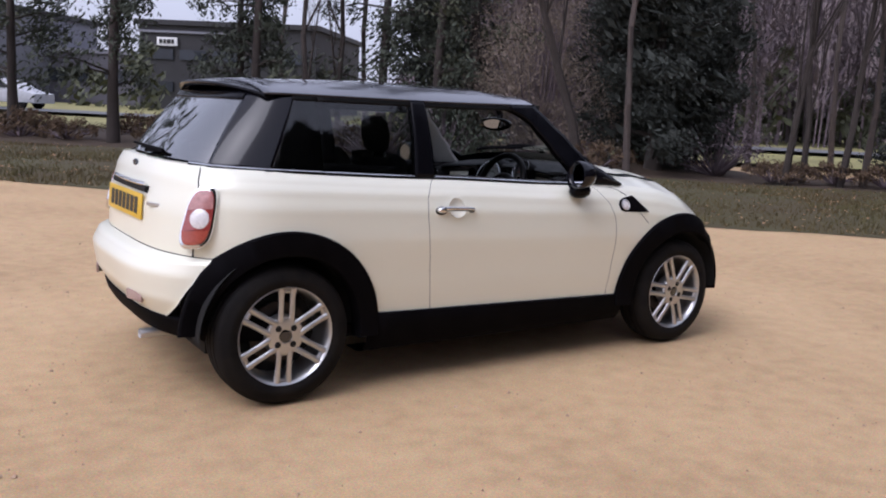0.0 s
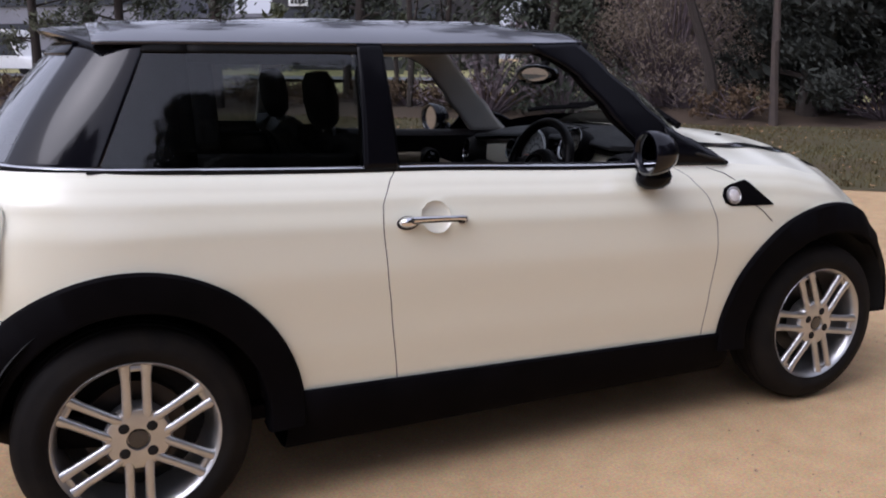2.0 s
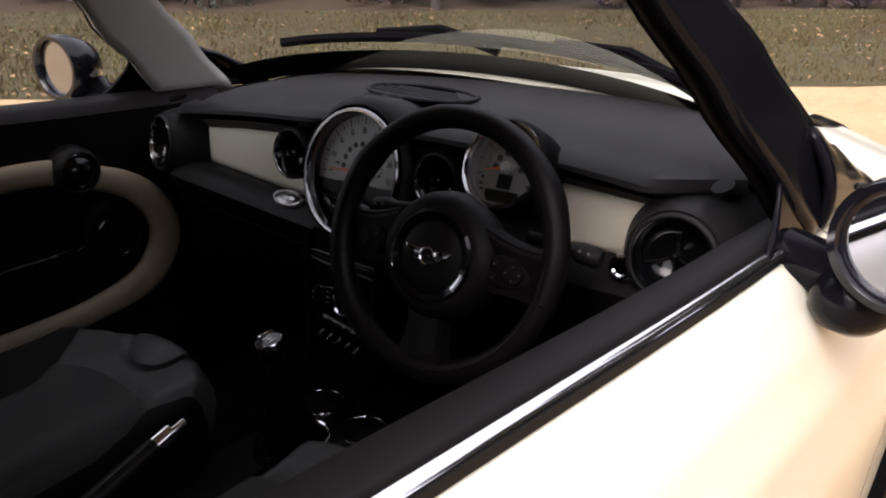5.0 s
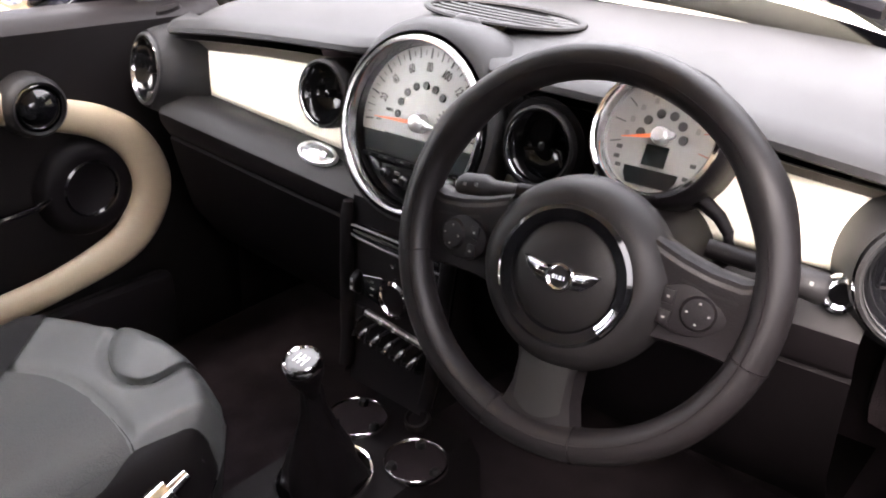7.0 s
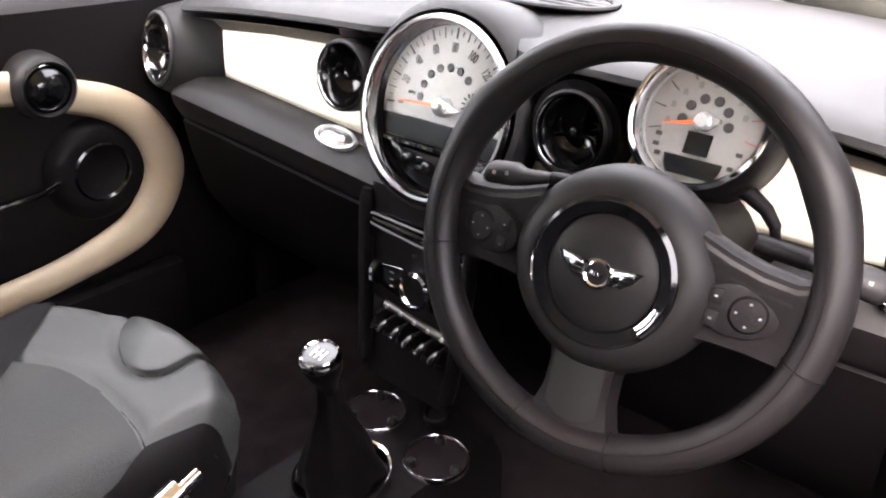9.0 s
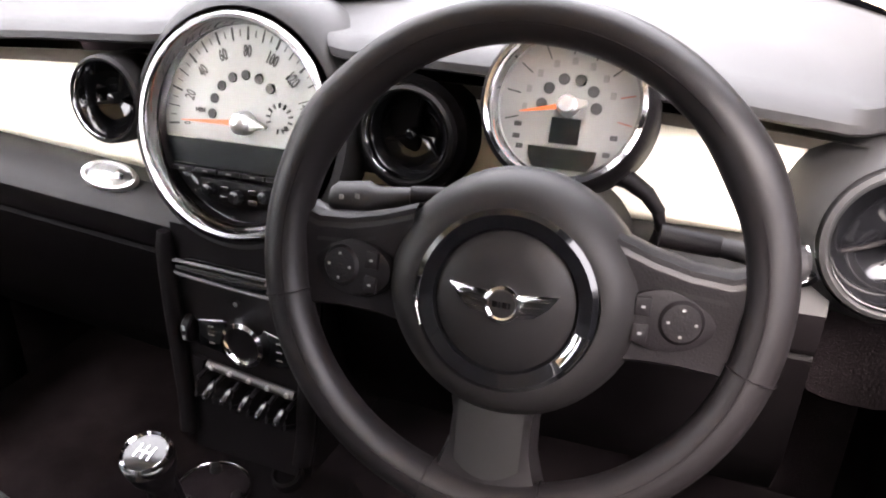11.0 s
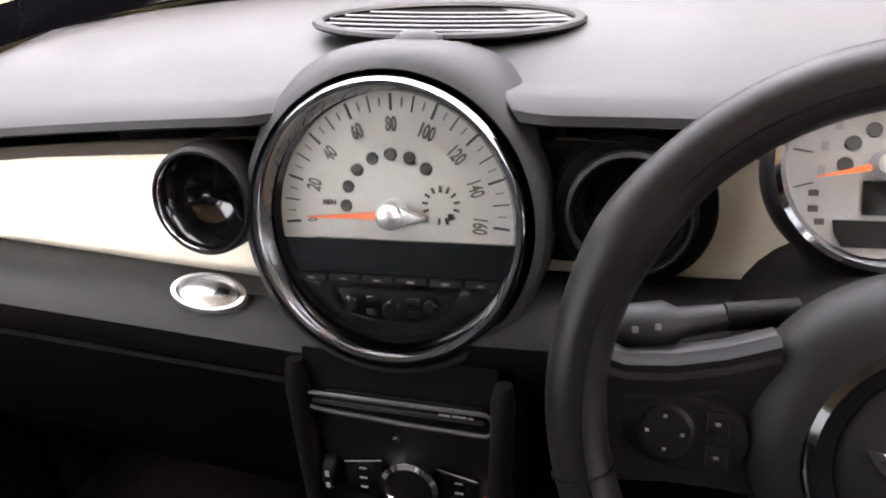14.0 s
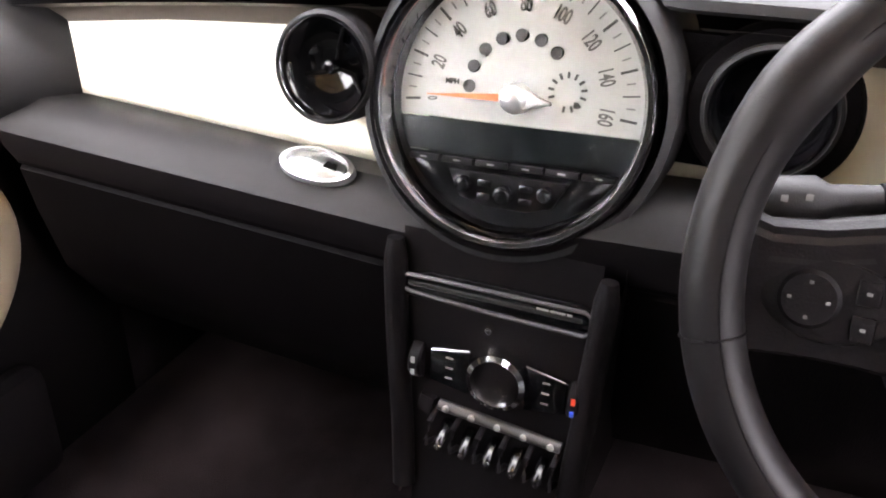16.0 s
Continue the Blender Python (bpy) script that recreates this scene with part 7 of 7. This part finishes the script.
kinds = {
    "pine_a": tree("pine_tree", PINE, 13, 0.15, 0.10, 1.7, NEEDLE2, 34, 70, 1, BARK, 0.075, 0.5),
    "pine_b": tree("pine_tree", PINE, 11, 0.13, 0.09, 1.6, NEEDLE, 36, 75, 2, BARK, 0.075, 0.4),
    "dark": tree("evergreen_tree", DARKT, 9, 0.24, 0.05, 2.5, NEEDLE3, 80, 120, 3, BARK, 0.075, 0.2, 14),
    "bare": bare_tree("bare_tree", BARE, 11, 0.095, 4, PALEBARK),
    "bare_b": bare_tree("bare_tree", BARE, 12, 0.20, 5, BARK),
    "thin": bare_tree("bare_tree", BARE, 10, 0.09, 6, BARK, 0.22),
}
used = set()


def plant(kind, along, out, turn=0.0, s=1.0):
    m = pose(*place(along, out, 0.2), 0, 0, turn)
    if kind not in used:
        used.add(kind)
        kinds[kind].matrix_basis = m @ Matrix.Diagonal((s, s, s, 1))
        return kinds[kind]
    ob = copy_thing(kinds[kind], m)
    ob.scale = (s, s, s)
    return ob


# the wood's edge
for kind, a, o, t, s in [
    ("pine_b", -9.4, 14.0, 10, 1.0), ("thin", -9.8, 14.6, 80, 0.9), ("pine_b", -12.3, 14.6, 300, 0.95), ("pine_a", -13.8, 15.5, 130, 0.9),
    ("pine_b", -7.2, 16.4, 260, 0.85), ("pine_b", -6.4, 15.2, 20, 0.95), 
    ("thin", -5.0, 14.6, 150, 0.9), ("thin", -4.4, 15.6, 330, 0.9), ("bare", -4.0, 17.0, 30, 0.9), ("pine_b", -3.4, 15.8, 330, 1.0), ("dark", -2.2, 19.5, 60, 0.7),
    ("pine_b", -2.0, 15.4, 0, 0.95), ("pine_a", -1.2, 16.6, 140, 1.0),
    ("bare_b", 1.45, 14.0, 240, 0.60), ("bare", 2.4, 13.2, 10, 0.9), ("dark", 3.15, 15.0, 100, 0.70), ("dark", 4.1, 16.6, 220, 0.60), ("dark", 2.9, 17.5, 20, 0.70),
    ("thin", 5.7, 13.6, 20, 0.9), ("thin", 6.3, 14.4, 140, 0.85), ("thin", 6.9, 13.8, 60, 0.9), ("bare", 7.5, 14.2, 140, 0.9), ("thin", 8.0, 13.7, 240, 0.9), ("dark", 9.4, 15.6, 30, 0.6),
    ("bare", 9.9, 14.0, 77, 0.9), ("pine_b", 11.2, 15.0, 200, 0.9), ("thin", 12.4, 14.2, 10, 0.9), ("dark", 13.6, 16.5, 60, 0.8), ("pine_a", 15.5, 15.5, 160, 0.9), ("bare", 18, 15, 60, 0.9),
    ("pine_a", -16, 16, 220, 0.9), ("pine_b", -18.5, 15.5, 20, 0.9), ("bare", -20, 15, 50, 0.9), ("pine_a", -23, 17, 150, 1.0), ("pine_b", -26, 16, 250, 1.0), ("bare", 0.0, 19, 0, 0.9), ("bare", 6.4, 20, 100, 0.9), ("bare", 9.0, 21, 10, 1.0), ("bare", -7.5, 21, 10, 0.9)]:
    ob = plant(kind, a, o, t, s)
    ob["group"] = "trees along the verge"
bushes = [bush("holly_bush", "dark green bush in the undergrowth", 1.3, 1.5, NEEDLE, 44, 21, 0.07, 60), bush("bracken_clump", "brown dead bracken under the trees", 1.2, 0.75, BRACKEN, 40, 22, 0.06, 50),
          bush("shrub", "bare brown shrub with a few dry leaves", 1.4, 1.9, TWIG, 44, 23, 0.045, 40)]
first = [True] * 3
for i in range(46):
    k = [0, 1, 2, 1][i % 4]
    a, o = -24 + i * 0.95 + rnd.uniform(-0.5, 0.5), rnd.uniform(13.6, 16.5)
    if a < -4.5 and k != 1:
        k = 1
    if a > 5.0:
        k, o = 1, rnd.uniform(13.2, 14.2)
    m = pose(*place(a, o, 0.2), 0, 0, rnd.uniform(0, 360))
    if first[k]:
        bushes[k].matrix_basis = m
        first[k] = False
    else:
        ob = copy_thing(bushes[k], m)
        q = rnd.uniform(0.45, 0.7) if a > 5.0 else rnd.uniform(0.6, 1.0)
        ob.scale = (q, q, q)


THICKET = mat("dry_thicket", (0.225, 0.18, 0.14), 0.95, vary=0.12, scale=2, fine=20, tones=(0.19, 0.15, 0.115))
tb = bush("thicket", "tall dry brown thicket among the trees", 1.9, 5.0, THICKET, 130, 31, 0.030, 260)
tb.matrix_basis = pose(*place(0.45, 16.2, 0.2))
copy_thing(tb, pose(*place(-1.6, 21.5, 0.2), 0, 0, 120))
# far wood: a belt of bare twigs and trunks
def far_wood():
    r = random.Random(8)
    verts, faces = [], []
    def stick(p, q, w):
        d = Vector((q[1] - p[1], -(q[0] - p[0]), 0))
        d = (d.normalized() if d.length > 1e-6 else Vector((0.7, -0.7, 0))) * w
        if abs(q[2] - p[2]) > 2:
            d = EDGE_T * w
        k = len(verts)
        verts.extend([(p[0] - d.x, p[1] - d.y, p[2]), (p[0] + d.x, p[1] + d.y, p[2]), (q[0] + d.x * 0.4, q[1] + d.y * 0.4, q[2]), (q[0] - d.x * 0.4, q[1] - d.y * 0.4, q[2])])
        faces.append((k, k + 1, k + 2, k + 3))
    for i in range(600):
        a = r.uniform(-6, 75)
        o = r.uniform(40, 62)
        p = place(a, o, 0.2)
        h = r.uniform(11, 19)
        stick(tuple(p), (p.x + r.uniform(-0.6, 0.6), p.y + r.uniform(-0.6, 0.6), h), r.uniform(0.04, 0.09))
        for j in range(190):
            z = h * r.uniform(0.15, 1.0)
            l = r.uniform(0.5, 2.2) * (1.25 - z / h * 0.7)
            d = r.uniform(0, 6.28)
            p0 = (p.x + r.uniform(-0.5, 0.5), p.y + r.uniform(-0.5, 0.5), z)
            stick(p0, (p0[0] + math.cos(d) * l, p0[1] + math.sin(d) * l, z + r.uniform(0.1, 0.9) * l), r.uniform(0.018, 0.042))
    return verts, faces


v, f = far_wood()
r2 = random.Random(77)
cv, cf, cc = [], [], []
for i in range(330):
    a = r2.uniform(-34, 60)
    o = r2.uniform(44, 70)
    if r2.random() < (0.8 if a < -6 else 0.6):
        continue
    p = place(a, o, 0)
    h = r2.uniform(2, 7) if a > -6 else r2.uniform(2, 5)
    cc += [(p + Vector((r2.uniform(-1, 1), r2.uniform(-1, 1), h * t)), 1.7 * (1.2 - t)) for t in (0.2, 0.45, 0.7, 0.95)]
leaf_cloud(r2, cc, 34, 1.0, 0.42, cv, cf)
tagged(raw("far_evergreens", cv, cf, NEEDLE2), "dark evergreen woodland in the distance", "woodland", kind="stuff")
tagged(raw("far_wood", v, f, TWIG), "grey-brown leafless woodland in the distance", "woodland", kind="stuff")

def slope_mat():
    m, nt, b = nodes_of("distant_bare_wood")
    n1, n2 = grain(nt, 0.35, 6), grain(nt, 2.2, 4)
    n2.inputs["Distortion"].default_value = 0.6
    mx = nt.nodes.new("ShaderNodeMath")
    mx.operation = "MULTIPLY_ADD"
    mx.inputs[1].default_value = 0.5
    nt.links.new(n2.outputs["Fac"], mx.inputs[0])
    nt.links.new(n1.outputs["Fac"], mx.inputs[2])
    r = nt.nodes.new("ShaderNodeValToRGB")
    r.color_ramp.elements[0].position, r.color_ramp.elements[0].color = 0.5, (0.16, 0.128, 0.122, 1)
    r.color_ramp.elements[1].position, r.color_ramp.elements[1].color = 1.0, (0.34, 0.275, 0.27, 1)
    nt.links.new(mx.outputs[0], r.inputs[0])
    nt.links.new(r.outputs[0], b.inputs["Base Color"])
    b.inputs["Roughness"].default_value = 1.0
    return m


def slope(k, v):
    a = -9 + 130 * k
    top = (10 + 4.5 * min(1.0, max(0.0, (a + 9) / 12))) * (1 + 0.10 * ripple(Vector((a * 0.25, 2, 0))) + 0.06 * ripple(Vector((a * 1.1, 5, 0))))
    p = place(a, 72 + 10 * v)
    p.z = 0.4 + top * v
    return p


tagged(part("wooded_slope", sheet(slope, lin(0, 1, 160), lin(0, 1, 12)), slope_mat()), "distant slope of grey-brown leafless woodland", "wooded slope", kind="structure")
# dark building behind the pines
CLAD = mat("dark_cladding", (0.022, 0.021, 0.024), 0.6, vary=0.15, scale=0.6, fine=8)
PALEWALL = mat("pale_cladding", (0.20, 0.20, 0.235), 0.6, vary=0.08, scale=0.5, fine=6)
WINDOWS = mat("dark_window_glass", (0.03, 0.035, 0.045), 0.12, vary=0.2, scale=0.7)
GREYWALL = mat("purple_grey_render", (0.10, 0.095, 0.115), 0.7, vary=0.12, scale=0.5, fine=6)
WHITE = mat("white_sign_panel", (0.8, 0.8, 0.8), 0.4, vary=0.05)


def block(root, size, m, material, name, label=""):
    return part(name, box(size, m), material, root, label, smooth=0)


def building():
    b = empty("office_building")
    tagged(b, "large dark clad office building behind pine trees", "building")
    yaw = math.degrees(math.atan2(EDGE_T.y, EDGE_T.x))
    base = pose(*place(-22.5, 62, 0), 0, 0, yaw)
    block(b, (13.2, 14, 6.4), base @ pose(0, 0, 3.2), CLAD, "wall")
    block(b, (13.8, 14.6, 0.35), base @ pose(0, 0, 6.55), CLAD, "roof")
    block(b, (9.0, 0.2, 0.16), base @ pose(-2.2, -7.1, 5.9), PALEWALL, "band")
    for row in range(2):
        for i in range(5):
            w = part("window", box((2.0, 0.2, 0.7), base @ pose(-5.0 + i * 2.5, -7.05, 2.0 + row * 2.3)), WINDOWS, b, smooth=0)
    block(b, (1.5, 0.15, 0.6), base @ pose(-4.4, -7.2, 5.2), WHITE, "sign")
    for i, w in enumerate((0.22, 0.18, 0.26, 0.2)):
        block(b, (w, 0.06, 0.3), base @ pose(-4.85 + i * 0.3, -7.3, 5.2), INK, "sign_bar")
    # low grey wing
    block(b, (11, 9, 4.4), base @ pose(-12.2, 2, 2.2), GREYWALL, "wing_wall")
    block(b, (11.4, 9.4, 0.3), base @ pose(-12.2, 2, 4.5), PALEWALL, "wing_roof")
    for i in range(4):
        part("window", box((1.8, 0.2, 1.0), base @ pose(-16 + i * 2.5, -2.55, 2.6)), WINDOWS, b, smooth=0)
    return b


building()


def annexe():
    b = empty("pale_warehouse")
    tagged(b, "pale grey warehouse with horizontal cladding bands", "building")
    yaw = math.degrees(math.atan2(EDGE_T.y, EDGE_T.x))
    base = pose(*place(-50, 60, 0), 0, 0, yaw)
    block(b, (22, 14, 7), base @ pose(0, 0, 3.5), PALEWALL, "wall")
    for i in range(3):
        block(b, (22.1, 0.2, 0.7), base @ pose(0, -7.05, 1.4 + i * 2.0), WINDOWS, "window_band")
    block(b, (22.6, 14.6, 0.4), base @ pose(0, 0, 7.2), CLAD, "roof")


annexe()
ROADM = mat("far_tarmac", (0.16, 0.16, 0.17), 0.85, vary=0.15, scale=0.5, fine=8)
tagged(part("road", sheet(lambda k, o: place(-120 + 250 * k, 31 + 5 * o, 0.36), lin(0, 1, 20), lin(0, 1, 4)), ROADM), "grey road beyond the trees", "road", kind="structure")


def far_car(along, out, material, label, van=False):
    c = empty("parked_van" if van else "parked_car")
    tagged(c, label, "van" if van else "car")
    yaw = math.degrees(math.atan2(EDGE_T.y, EDGE_T.x))
    m = pose(*place(along, out, 0.34), 0, 0, yaw)
    L, H = (5.4, 2.3) if van else (4.3, 1.45)
    sil = [(-L / 2, 0.3), (L / 2, 0.3), (L / 2, 0.75), (L / 2 - 0.9, 0.95), (L / 2 - 1.7, H - 0.05), (L / 2 - 2.2, H), (-L / 2 + (0.15 if van else 0.8), H), (-L / 2, 0.9 if not van else H - 0.2)]
    part("body", slab(sil, 1.7, m @ pose(0, 0.85, 0, 90, 0, 0), bevel=0.12), material, c)
    win = [(L / 2 - 1.05, 0.98), (L / 2 - 1.75, H - 0.15), (-L / 2 + (2.6 if van else 1.0), H - 0.15), (-L / 2 + (2.6 if van else 0.4), 0.98)]
    part("window", slab(win, 1.74, m @ pose(0, 0.87, 0, 90, 0, 0)), WINDOWS, c)
    for x in (-L / 2 + 0.8, L / 2 - 0.8):
        for y in (-0.72, 0.72):
            part("tyre", lathe([(0.0, 0.1), (0.2, 0.1), (0.31, 0.08), (0.32, -0.08), (0.2, -0.1), (0, -0.1)], 20, m @ pose(x, y, 0.32, 90, 0, 0)), RUBBER, c)


far_car(-34, 34, WHITE, "white van parked by the road beyond trees", True)
far_car(-26, 34.5, mat("silver_car_paint", (0.5, 0.5, 0.52), 0.3, coat=0.6), "silver car parked beyond the trees")
far_car(-40, 35, mat("blue_car_paint", (0.08, 0.1, 0.16), 0.3, coat=0.6), "dark blue car parked beyond the trees")
far_car(24, 37, mat("grey_car_paint", (0.3, 0.3, 0.32), 0.3, coat=0.6), "grey car parked beyond the trees")

# trees behind the camera, which the windows mirror; some unseen ones are only added to block light
# four from (14, -10) on shade the dashboard; last three darken the rear pillar
for kind, x, y, t, s in [("dark", 1.8, -15.5, 10, 1.45), ("dark", 4.2, -14.5, 100, 1.6), ("dark", 6.6, -15.5, 200, 1.55), ("dark", 8.8, -13.6, 300, 1.5), ("dark", 3.0, -18.5, 50, 1.6), ("pine_a", -0.6, -17.0, 40, 0.9), ("pine_b", 14, -16, 30, 0.8), ("dark", 14, -10, 120, 1.4), ("dark", 17, -6, 20, 1.4), ("dark", 19, -2, 220, 1.4), ("dark", 12.5, -7.5, 320, 1.2), ("dark", -14, -12.5, 20, 1.5), ("dark", -11.5, -14.8, 140, 1.45), ("dark", -16.5, -10.4, 250, 1.35)]:
    ob = copy_thing(kinds[kind], pose(x, y, 0, 0, 0, t))
    ob.scale = (s, s, s)
    ob["group"] = "trees across the car park"
r3 = random.Random(5)
for i in range(24):
    a = radians(214 + 143 * i / 23)
    d = r3.uniform(19, 25)
    ob = copy_thing(kinds[r3.choice(["dark", "dark", "pine_a", "pine_b"])], pose(d * 1.25 * math.cos(a), d * math.sin(a) - 2, 0, 0, 0, r3.uniform(0, 360)))
    q = r3.uniform(0.5, 0.75)
    ob.scale = (q, q, q)
    ob["group"] = "trees across the car park"
